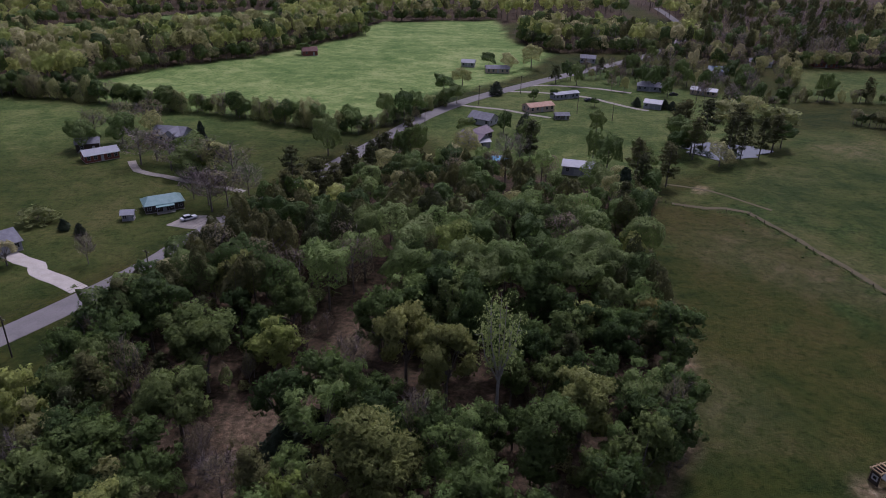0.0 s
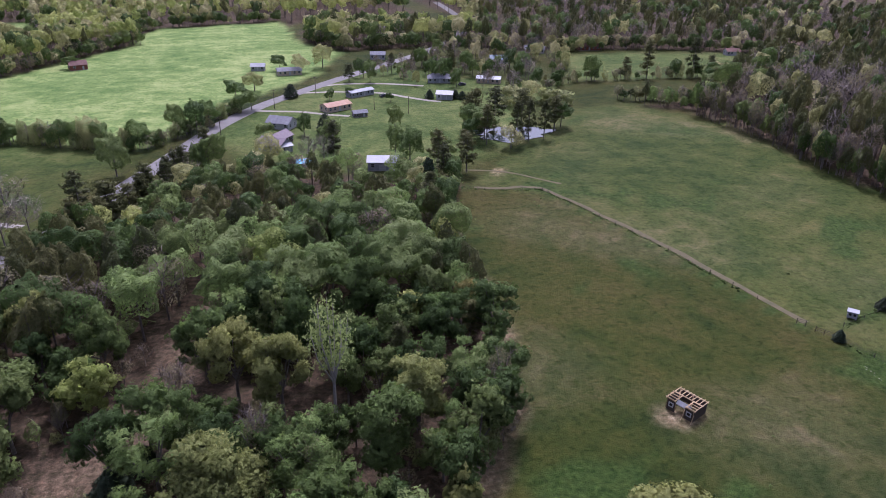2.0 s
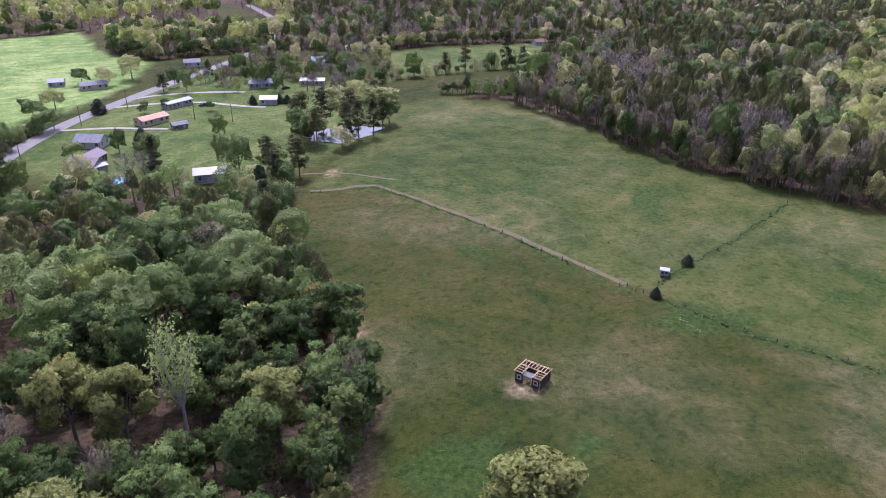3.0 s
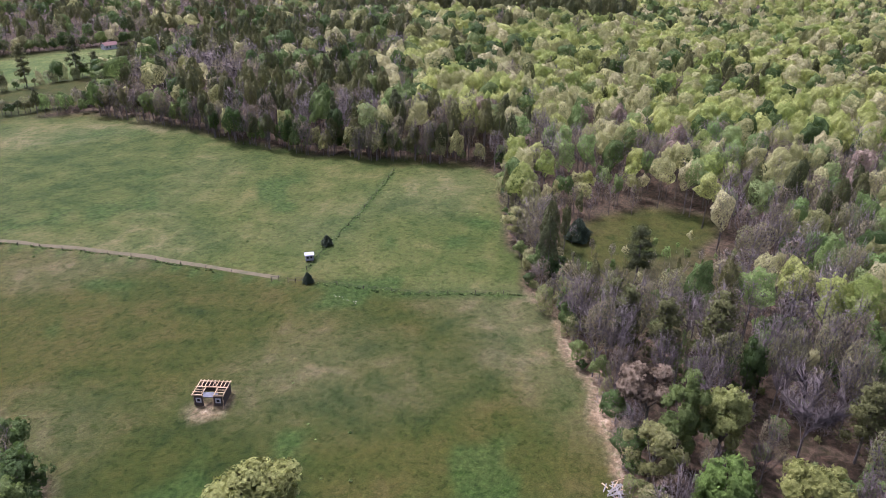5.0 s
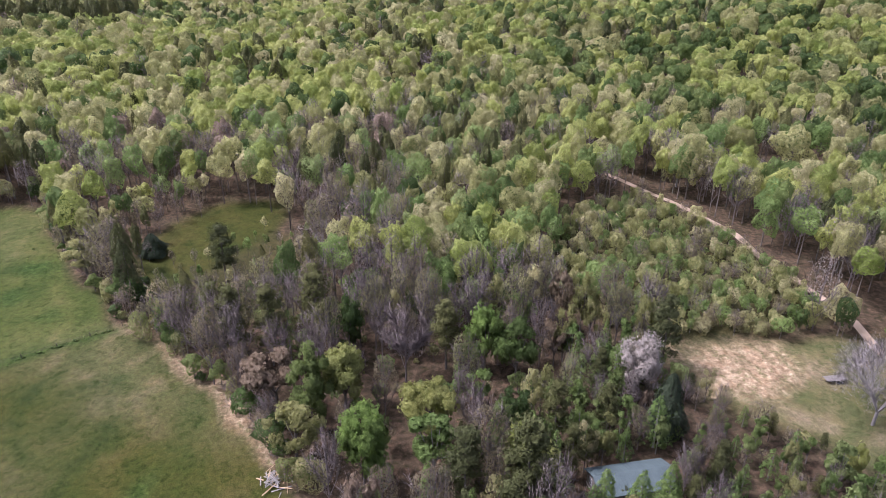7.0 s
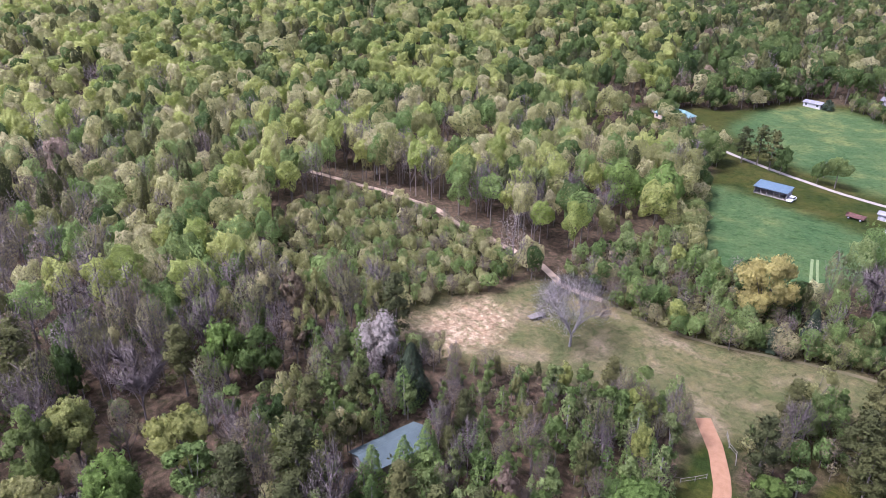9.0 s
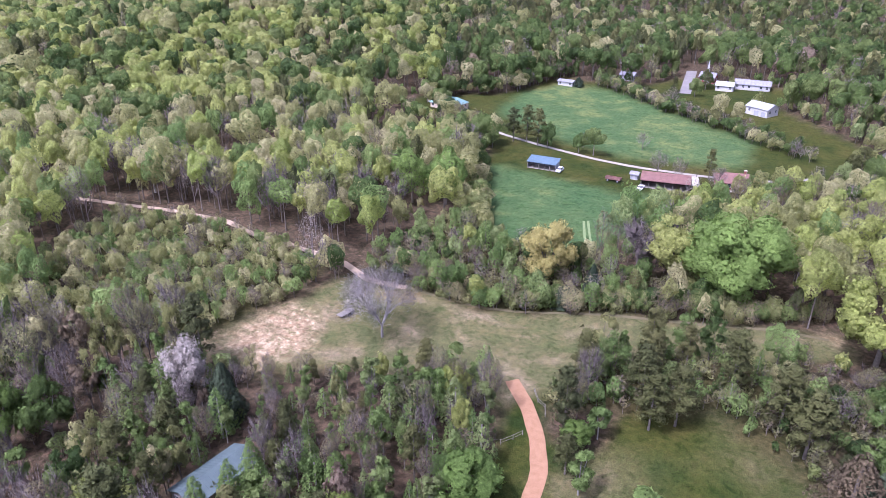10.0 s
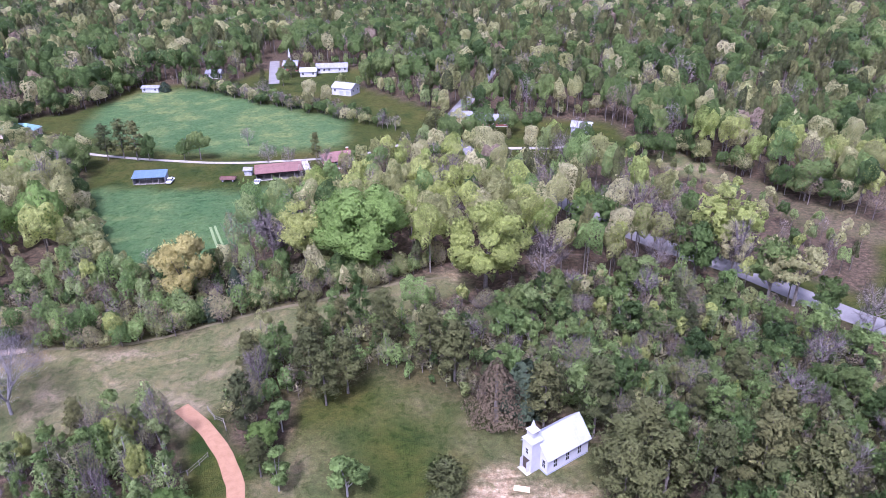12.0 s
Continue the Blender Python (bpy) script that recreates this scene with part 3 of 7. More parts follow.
def cards(centre, normal, size, aspect=1.0, along=None, lobe=None):
    """Ragged four-cornered leaf sprays, shaded softly along the lobe that they cover."""
    n = len(centre)
    normal = unit(normal)
    ref = RNG.normal(size=(n, 3)) if along is None else along
    t = unit(np.cross(normal, ref)) if along is None else unit(ref)
    b = unit(np.cross(normal, t))
    s = size * RNG.uniform(0.65, 1.35, (n, 1))
    corner = []
    for p, q in ((-1, -1), (1, -1), (1, 1), (-1, 1)):
        jt, jb = RNG.uniform(0.35, 1.1, (n, 1)), RNG.uniform(0.35, 1.1, (n, 1))
        corner.append(centre + t * s * p * jt * 0.5 + b * s * aspect * q * jb * 0.5 + normal * s * RNG.uniform(-0.15, 0.15, (n, 1)))
    v = np.stack(corner, 1).reshape(-1, 3)
    soft = unit(normal * 0.35 + (normal if lobe is None else lobe) * 1.0 + 0.15 * RNG.normal(size=(n, 3)))
    return v, np.arange(4 * n).reshape(n, 4), np.repeat(soft, 4, 0)


def ribbons(centre, way, length, wide, lobe):
    """Flat twigs, each tapering to its tip along its way."""
    n = len(centre)
    side = unit(np.cross(way, RNG.normal(size=(n, 3))))
    a, c = centre - way * length * 0.5, centre + way * length * 0.5
    v = np.stack([a - side * wide * 0.5, a + side * wide * 0.5, c + side * wide * 0.2, c - side * wide * 0.2], 1).reshape(-1, 3)
    return v, np.arange(4 * n).reshape(n, 4), np.repeat(lobe, 4, 0)


def tube(a, c, ra, rc, sides=5):
    a, c = np.array(a, float), np.array(c, float)
    d = unit(c - a)
    u = unit(np.cross(d, [0.3, 0.9, 0.2] if abs(d[2]) > 0.8 else [0, 0, 1]))
    w = np.cross(d, u)
    ang = np.arange(sides) * 2 * np.pi / sides
    ring = np.cos(ang)[:, None] * u + np.sin(ang)[:, None] * w
    v = np.vstack([a + ring * ra, c + ring * rc])
    k = np.arange(sides)
    return v, np.stack([k, (k + 1) % sides, sides + (k + 1) % sides, sides + k], 1), np.vstack([ring, ring])


def joined(pieces):
    vs, fs, ns, n = [], [], [], 0
    for v, f, soft in pieces:
        vs.append(v)
        fs.append(f + n)
        ns.append(soft)
        n += len(v)
    return np.vstack(vs), np.vstack(fs), np.vstack(ns)


def ball_dirs(n):
    """The corners and quads of a rounded cube with n cells along an edge."""
    grid = np.linspace(-1, 1, n + 1)
    u, v = (q.ravel() for q in np.meshgrid(grid, grid, indexing="ij"))
    i, j = (q.ravel() for q in np.meshgrid(np.arange(n), np.arange(n), indexing="ij"))
    face = np.stack([i * (n + 1) + j, (i + 1) * (n + 1) + j, (i + 1) * (n + 1) + j + 1, i * (n + 1) + j + 1], 1)
    vs, fs = [], []
    for axis in range(3):
        for side in (-1.0, 1.0):
            p = np.insert(np.stack([u, v], 1), axis, side, 1)
            fs.append((face if side * (-1) ** axis > 0 else face[:, ::-1]) + len(vs) * len(u))
            vs.append(unit(p))
    return np.vstack(vs), np.vstack(fs)


def masses(centre, radius, cells, middle, squash=0.85):
    """The dense inside of each lobe, behind its sprays: uneven lumps shaded along lobe and crown."""
    d, f = ball_dirs(cells)
    out = []
    for c, r in zip(centre, radius):
        lump = 1 + 0.14 * np.sin(d[:, :1] * 5 + c[0]) + 0.14 * np.sin(d[:, 1:2] * 6 + c[1] * 2)
        v = c + d * r * lump * [1, 1, squash]
        out.append((v, f, unit(d * 0.8 + unit(v - middle) * 0.8)))
    return joined(out)


def shell(cells, lumps, height, width, base, taper=0.0, sprays=0, size=1.0, swell=0.34):
    """A crown seen from afar: one lumpy surface of leaf masses, open below, with loose sprays on it. Shaded by its own lumps."""
    d, f = ball_dirs(cells)
    f = f[d[f].mean(1)[:, 2] > -0.75]
    peak = unit(RNG.normal(size=(lumps, 3)) + [0, 0, 0.35])
    reach = RNG.uniform(0.75, 1.0, lumps)
    tight = 2.5 + lumps * 0.45
    mid, half = height * (1 + base) / 2, height * (1 - base) / 2
    lean = RNG.uniform(-0.12, 0.12, 2) * width

    def at(q):
        k = 1.0 - swell + swell * 1.3 * (np.exp((q @ peak.T - 1) * tight) * reach).max(1, keepdims=True)
        p = q * k * [width / 2, width / 2, half]
        t = p[:, 2:] / half
        p = p * np.concatenate([np.repeat(1 - taper * (t + 1) / 2, 2, 1), np.ones_like(t)], 1)
        return p + np.concatenate([lean * np.clip(t, -1, 1), np.full_like(t, mid)], 1)

    def facing(q):
        a = unit(np.cross(q, [0.31, 0.52, 0.79]))
        b = np.cross(q, a)
        e = 0.08
        n = unit(np.cross(at(unit(q + a * e)) - at(unit(q - a * e)), at(unit(q + b * e)) - at(unit(q - b * e))))
        return n * np.sign((n * q).sum(1, keepdims=True))

    out = [(at(d), f, facing(d))]
    if sprays:
        q = sphere_dirs(sprays)
        q[:, 2] = np.where(q[:, 2] < -0.5, -q[:, 2], q[:, 2])
        out.append(cards(at(q) + RNG.normal(size=q.shape) * size * 0.22, facing(q) + 0.7 * RNG.normal(size=q.shape), size, lobe=facing(q)))
    return joined(out)


def cells_for(count):
    return 2 if count < 36 else 3 if count < 72 else 4 if count < 200 else 5


def sphere_dirs(n):
    return unit(RNG.normal(size=(n, 3)))


def broadleaf(count, size, height=14.0, width=10.0, lobes=22, base=0.16, limbs=6):
    """Trunk, forking limbs and a crown of billowing lobes covered in sprays."""
    low, base = -0.8, base * 0.75
    if count < 340:
        base = 0.33 if size >= 1.5 else min(base, 0.12)          # closed woods carry their crowns high
        leaves = shell(cells_for(count), 9 + lobes // 3, height, width * 1.08, base, 0.15, 5 if count < 40 else count // 3, size * 0.6, 0.54)
        wood = [tube((0, 0, -0.4), (0, 0, height * 0.6), width * 0.026, width * 0.012, 3 if count < 200 else 5)]
        return joined(wood), leaves
    mid, half = height * (1 + base) / 2, height * (1 - base) / 2
    d = sphere_dirs(lobes * 3)
    d = d[d[:, 2] > low][:lobes]
    reach = RNG.uniform(0.4, 0.86, (len(d), 1))
    centre = d * reach * [width / 2, width / 2, half] + [0, 0, mid]
    radius = RNG.uniform(0.26, 0.42, len(d)) * width / 2 * (1.15 - 0.35 * reach[:, 0])
    pick = RNG.integers(0, len(d), count)
    out = sphere_dirs(count)
    out[:, 2] = np.where(RNG.random(count) < 0.5, np.abs(out[:, 2]), out[:, 2])
    pos = centre[pick] + out * radius[pick][:, None] * RNG.uniform(0.75, 1.1, (count, 1)) * [1, 1, 0.85]
    keep = ((pos - [0, 0, mid]) * out).sum(1) > -0.25 * radius[pick]
    pos, out = pos[keep], out[keep]
    body = unit((pos - [0, 0, mid - half * 0.5]) / [width / 2, width / 2, half])
    leaves = cards(pos, out + 0.9 * RNG.normal(size=pos.shape), size, lobe=unit(out * 0.7 + body * 0.8))
    core = np.array([0, 0, mid - half * 0.5])
    leaves = joined([leaves, masses(centre, radius * 0.74, 2 if count > 1000 else 1, core)])
    wood = [tube((0, 0, -0.4), (0, 0, height * (base + 0.18)), width * 0.032, width * 0.02, 6)]
    fork = np.array([0, 0, height * (base + 0.1)])
    for k in range(min(limbs, len(centre))):
        wood.append(tube(fork + [0, 0, RNG.uniform(-0.05, 0.1) * height], centre[k], width * 0.014, width * 0.005, 4))
    return joined(wood), leaves


def forked(height=18.0, width=6.0, limbs=9, per_limb=150, size=0.5):
    """A tall tree whose few limbs rise steeply from a fork, with small leaf sprays along their upper halves."""
    fork = np.array([0, 0, height * 0.4])
    wood = [tube((0, 0, -0.4), fork, 0.26, 0.18, 7)]
    crown = []
    for k in range(limbs):
        a, lean = k * 2.4 + RNG.uniform(-0.3, 0.3), RNG.uniform(0.2, 0.5)
        tip = np.array([math.cos(a) * width * lean, math.sin(a) * width * lean, height * RNG.uniform(0.74, 1.0)])
        start = fork * RNG.uniform(0.75, 1.0)
        mid = start * 0.45 + tip * 0.55 + [math.cos(a) * 0.5, math.sin(a) * 0.5, -0.5]
        wood += [tube(start, mid, 0.12, 0.08, 5), tube(mid, tip, 0.08, 0.02, 4)]
        for _ in range(5):
            q = RNG.uniform(0.1, 0.9)
            at = mid * (1 - q) + tip * q
            wood.append(tube(at, at + unit(RNG.normal(size=3) + [0, 0, 0.7]) * 1.2, 0.035, 0.012, 3))
        q = RNG.uniform(0.0, 1.05, (per_limb, 1))
        pos = np.where(q < 0.35, start + (mid - start) * (0.6 + q), mid + (tip - mid) * (q - 0.3) * 1.35) + RNG.normal(size=(per_limb, 3)) * [0.5, 0.5, 0.55]
        out = unit(RNG.normal(size=(per_limb, 3)) + [math.cos(a) * 0.6, math.sin(a) * 0.6, 0.6])
        crown.append(cards(pos, out, size, lobe=out))
    return joined(wood), joined(crown)


def bare(count, height=13.0, width=8.0, buds=0, bud=0.5):
    """A leafless crown: ascending limbs that fan out into fine twigs, with a few opening buds."""
    limbs = 3 if count < 40 else 5 if count < 72 else 8 if count < 300 else 15
    base, thick = 0.18, 1.2 if count > 300 else 2.0 if count > 72 else 3.0
    mid, half = height * (1 + base) / 2, height * (1 - base) / 2
    wood = [tube((0, 0, -0.4), (0.1, 0, height * 0.5), width * 0.02, width * 0.012, 5 if count > 300 else 3), tube((0.1, 0, height * 0.5), (0.25, 0.1, height * 0.95), width * 0.012, width * 0.003, 3)]
    start, tip = [np.array([0.1, 0, height * 0.5])], [np.array([0.25, 0.1, height * 0.95])]
    for k in range(limbs):
        a, up = k * 2.4 + RNG.uniform(-0.4, 0.4), RNG.uniform(-0.25, 0.85)
        wide = math.sqrt(max(0.05, 1 - up * up)) * RNG.uniform(0.7, 1.0) * width / 2
        end = np.array([math.cos(a) * wide, math.sin(a) * wide, mid + up * half])
        root = np.array([0, 0, np.clip(end[2] - height * RNG.uniform(0.22, 0.4), height * 0.14, height * 0.7)])
        bend = root * 0.4 + end * 0.6 + [0, 0, -0.04 * height]
        wood += [tube(root, bend, width * 0.009, width * 0.006, 3), tube(bend, end, width * 0.006, width * 0.002, 3)]
        start.append(bend * 0.75 + root * 0.25)
        tip.append(end)
    start, tip = np.array(start), np.array(tip)
    n = count if count > 300 else int(count * 0.9)
    pick = RNG.integers(0, len(tip), n)
    q = RNG.uniform(0.0, 1.0, (n, 1))
    way = unit(unit(tip[pick] - start[pick]) * 0.7 + 0.62 * RNG.normal(size=(n, 3)) + [0, 0, 0.5])
    long = RNG.uniform(0.5, 1.0, (n, 1)) * height * 0.17
    pos = start[pick] * (1 - q) + tip[pick] * q + way * long * 0.5
    wood.append(ribbons(pos, way, long, 0.05 * thick, unit(way + 0.6 * unit(pos - [0, 0, mid]))))
    crown = [shell(cells_for(count) - 1, 8, height * 0.98, width * 0.95, base + 0.08, 0.1, buds, bud)]
    return joined(wood), joined(crown)


def branching(height=13.0, width=11.0):
    """A spreading leafless tree: trunk, limbs, branches and twigs, each forking from the last."""
    wood, tips = [tube((0, 0, -0.4), (0.1, 0, 2.6), 0.30, 0.25, 8)], []
    level = [(np.array([0.1, 0, 2.4]), np.array([0.0, 0.0, 1.0]), 0.27, 4.9)]
    for depth, (forks, spread, shrink) in enumerate(((11, 0.95, 0.74), (4, 0.65, 0.72), (4, 0.7, 0.7), (5, 0.8, 0.65))):
        nxt = []
        for at, d, r, length in level:
            for k in range(forks):
                turn = RNG.normal(size=3)
                turn = unit(turn - d * (turn @ d))
                way = unit(d * (1.0 if k else 1.4) + turn * spread * RNG.uniform(0.6, 1.3) + [0, 0, 0.16])
                start = at - d * length * RNG.uniform(0.0, 0.35) * (depth > 0)
                end = start + way * length * RNG.uniform(0.7, 1.1)
                end[2] = max(end[2], 1.0)
                wood.append(tube(start, end, r * 0.6, r * 0.33, 4 if depth < 2 else 3))
                nxt.append((end, way, r * 0.42, length * shrink))
                if depth == 3:
                    tips.append(end)
        level = nxt
    tips = np.array(tips)
    out = unit(tips - [0, 0, height * 0.4])
    pos = np.repeat(tips, 7, 0) + RNG.normal(size=(len(tips) * 7, 3)) * 0.55
    way = unit(np.repeat(out, 7, 0) + 0.6 * RNG.normal(size=pos.shape) + [0, 0, 0.2])
    wood.append(ribbons(pos, way, RNG.uniform(0.5, 1.1, (len(pos), 1)), 0.05, np.repeat(out, 7, 0)))
    return joined(wood), cards(tips, out, 0.35, lobe=out)


def pine(count, size, height=16.0, width=7.0, lobes=18, base=0.3):
    """A tall trunk with tiers of needle tufts that narrow to an irregular top."""
    if count < 340:
        leaves = shell(cells_for(count), 15, height, width * 1.1, 0.3, 0.5, 5 if count < 40 else count // 3, size * 0.6, 0.5)
        return joined([tube((0, 0, -0.4), (0, 0, height * 0.8), width * 0.032, width * 0.012, 3 if count < 70 else 5)]), leaves
    z = base + (1 - base) * (np.arange(lobes) + RNG.uniform(0.2, 0.8, lobes)) / lobes
    spread = width / 2 * np.clip(1.15 - ((z - base) / (1 - base)) ** 1.6, 0.12, 1) * RNG.uniform(0.45, 0.95, lobes)
    ang = np.arange(lobes) * 2.4 + RNG.uniform(-0.5, 0.5, lobes)
    centre = np.stack([np.cos(ang) * spread * 0.75, np.sin(ang) * spread * 0.75, z * height - 0.5], 1)
    radius = width * 0.25 * RNG.uniform(0.75, 1.25, lobes)
    pick = RNG.integers(0, lobes, count)
    out = sphere_dirs(count)
    pos = centre[pick] + out * radius[pick][:, None] * RNG.uniform(0.5, 1.1, (count, 1)) * [1, 1, 0.62]
    leaves = cards(pos, out + 0.6 * RNG.normal(size=pos.shape), size, 0.6, lobe=unit(out * 0.7 + unit(pos - [0, 0, height * 0.55]) * 0.7 + [0, 0, 0.25]))
    leaves = joined([leaves, masses(centre, radius * 0.62, 1, np.array([0, 0, height * 0.4]), 0.6)])
    wood = [tube((0, 0, -0.4), (0, 0, height * 0.97), width * 0.032, width * 0.008, 6)]
    for k in range(0, lobes, 2):
        wood.append(tube((0, 0, centre[k][2] - 0.6), centre[k], 0.09, 0.03, 4))
    return joined(wood), leaves


def cedar(count, size, height=8.0, width=4.0, base=0.02):
    """A dense dark cone that swells low and ends in a blunt tip."""
    z = RNG.beta(1.3, 1.7, count)
    rad = width / 2 * np.minimum(1.0, (1.02 - z) ** 0.75 * 1.25) * np.clip(0.6 + z * 4, 0, 1) * RNG.uniform(0.75, 1.08, count)
    ang = RNG.uniform(0, 2 * np.pi, count)
    rad *= 1 + 0.16 * np.sin(ang * 3 + z * 9) + 0.1 * np.sin(ang * 7 - z * 13)
    pos = np.stack([np.cos(ang) * rad, np.sin(ang) * rad, height * base + z * height * (1 - base)], 1)
    out = np.stack([np.cos(ang), np.sin(ang), np.full(count, 0.5)], 1)
    leaves = cards(pos, out + 0.5 * RNG.normal(size=pos.shape), size, 0.7, lobe=unit(out))
    return joined([tube((0, 0, -0.3), (0, 0, height * 0.8), width * 0.05, width * 0.02, 6)]), leaves


def shrub(count, size, height=3.0, width=3.5):
    """A low tangle: a lumpy mass with loose sprays and bare shoots standing out of it."""
    leaves = shell(3 if count < 60 else 4, 9, height * 1.1, width, -0.25, 0.0, count // 2, size * 0.7, 0.45)
    d = unit(RNG.normal(size=(5, 3)) * [1, 1, 0.3] + [0, 0, 0.9])
    wood = [tube((0, 0, -0.3), q * [width * 0.45, width * 0.45, height * 1.1], 0.05, 0.012, 3) for q in d]
    return joined(wood), leaves


def mesh_of(name, shape, mat):
    v, f, soft = shape
    me = bpy.data.meshes.new(name)
    me.vertices.add(len(v))
    me.vertices.foreach_set("co", np.asarray(v, np.float32).ravel())
    me.loops.add(len(f) * 4)
    me.loops.foreach_set("vertex_index", np.asarray(f, np.int32).ravel())
    me.polygons.add(len(f))
    me.polygons.foreach_set("loop_start", np.arange(0, len(f) * 4, 4, dtype=np.int32))
    me.polygons.foreach_set("use_smooth", np.ones(len(f), bool))
    me.update(calc_edges=True)
    me.materials.append(mat)
    me.normals_split_custom_set_from_vertices(np.asarray(soft, np.float32))
    return me


# kind: (leaf material, bark, nominal height, nominal width, maker, thing name, label)
SPECIES = {
    "green": ("green", BARK, 14, 10, lambda n, s: broadleaf(n, s), "broadleaf_tree", "broadleaf tree in fresh green leaf"),
    "yellow": ("yellow", BARK, 14, 10, lambda n, s: broadleaf(n, s, lobes=36), "broadleaf_tree", "broadleaf tree in bright yellow-green leaf"),
    "bright": ("bright", BARK, 14, 12, lambda n, s: broadleaf(n, s, width=12, lobes=52, base=0.05), "broadleaf_tree", "broad round tree in vivid spring green leaf"),
    "olive": ("olive", BARK, 14, 9, lambda n, s: broadleaf(int(n * 0.8), s, width=9, lobes=15, limbs=10, base=0.3), "oak_tree", "oak with pale olive catkins and opening leaves"),
    "moss": ("moss", BARK, 14, 10, lambda n, s: broadleaf(n, s, lobes=24, limbs=9, base=0.25), "oak_tree", "spreading oak in olive-yellow young leaf"),
    "pale": ("pale", PALE_BARK, 18, 6, lambda n, s: forked(per_limb=max(40, min(150, n // 9)), size=s * 0.8), "tall_tree", "tall thin tree with pale new leaves on steep forked limbs"),
    "sapling": ("light", PALE_BARK, 9, 4, lambda n, s: broadleaf(int(n * 0.6), s, height=9, width=4, lobes=10, base=0.15), "young_tree", "slender young tree in light green leaf"),
    "column": ("light", PALE_BARK, 9, 3.4, lambda n, s: cedar(int(n * 0.55), s * 0.8, 9, 3.4, 0.12), "young_tree", "upright young tree in light green leaf"),
    "fresh": ("light", BARK, 14, 9, lambda n, s: broadleaf(n, s, width=9, lobes=18, base=0.12), "leafy_tree", "leafy tree in soft light green leaf"),
    "pine": ("pine", BARK, 16, 7, lambda n, s: pine(int(n * 1.25), s * 0.8) if n > 300 else pine(n, s), "pine_tree", "dark green pine with a bare lower trunk"),
    "cedar": ("cedar", BARK, 8, 4, lambda n, s: cedar(n, s), "cedar_tree", "dense dark green cedar"),
    "brown_cedar": ("brown", BARK, 11, 7.5, lambda n, s: cedar(n, s, 11, 7.5), "cedar_tree", "large cedar with browned foliage"),
    "grand": ("twig", GREY_BARK, 13, 11, lambda n, s: branching(), "bare_tree", "large spreading leafless tree with pale grey branches"),
    "bare": ("twig", TWIG_BARK, 13, 8, lambda n, s: bare(n), "bare_tree", "leafless tree with a haze of grey twigs"),
    "budding": ("bud", TWIG_BARK, 13, 8, lambda n, s: bare(int(n * 0.8), buds=n // 2 if n > 300 else n // 4, bud=s * 0.55), "bare_tree", "nearly bare tree with opening olive-brown buds"),
    "blossom": ("blossom", BARK, 10, 9, lambda n, s: broadleaf(n, s * 0.8, height=10, width=9, lobes=34, base=0.1), "blossoming_tree", "small tree covered in white blossom"),
    "gold": ("gold", BARK, 13, 11, lambda n, s: broadleaf(n, s, height=13, width=11, lobes=40, limbs=9, base=0.06), "broadleaf_tree", "round tree in golden yellow young leaf"),
    "rust": ("rust", BARK, 13, 9, lambda n, s: broadleaf(n, s, height=13, width=9, lobes=14, limbs=9), "oak_tree", "oak with russet-brown leaves"),
    "weed": ("green", BARK, 3, 3.5, lambda n, s: shrub(n // 2, s), "shrub", "low dark green weed"),
    "shrub": ("brush", BARK, 3, 3.5, lambda n, s: shrub(n // 2, s), "shrub", "low tangled green-brown shrub"),
}
NEAR = {}


def plant(kind, x, y, height, width, turn=None, label="", group="", fine=False):
    """A tree or shrub of its own, at a plan place, in plan units. fine: shaped for itself, with sprays of true size."""
    leaf, bark, h0, w0, make, name, text = SPECIES[kind]
    k, kz = width * SITE / w0, height * SITE / h0
    far = math.hypot(x, y) > 150
    if fine and not far:
        size = (0.46 if "cedar" in kind else 0.6 if kind == "pine" else 0.72) / math.sqrt(k * math.sqrt(k * kz))
        wood, crown = make(int(min(5200, max(900, (2600 if "cedar" in kind else 1400) * k * math.sqrt(k * kz)))), size)
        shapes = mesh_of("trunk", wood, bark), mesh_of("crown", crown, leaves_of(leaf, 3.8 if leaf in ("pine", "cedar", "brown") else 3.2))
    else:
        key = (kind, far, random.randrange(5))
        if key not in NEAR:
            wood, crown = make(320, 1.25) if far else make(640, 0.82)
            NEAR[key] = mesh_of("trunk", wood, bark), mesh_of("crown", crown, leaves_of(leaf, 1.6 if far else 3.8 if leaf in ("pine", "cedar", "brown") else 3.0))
        shapes = NEAR[key]
    top = new(name)
    turn = random.uniform(0, 6.3) if turn is None else turn
    top.matrix_basis = Matrix.LocRotScale((x * SITE, y * SITE, land(x, y) - 0.05), Euler((0, 0, turn)), (k, k, kz))
    for part_name, me in zip(("trunk", "crown"), shapes):
        if len(me.polygons):
            o = new(part_name, me)
            o.parent = top
    return tagged(top, label or text, "shrub" if kind == "shrub" else "tree", group)


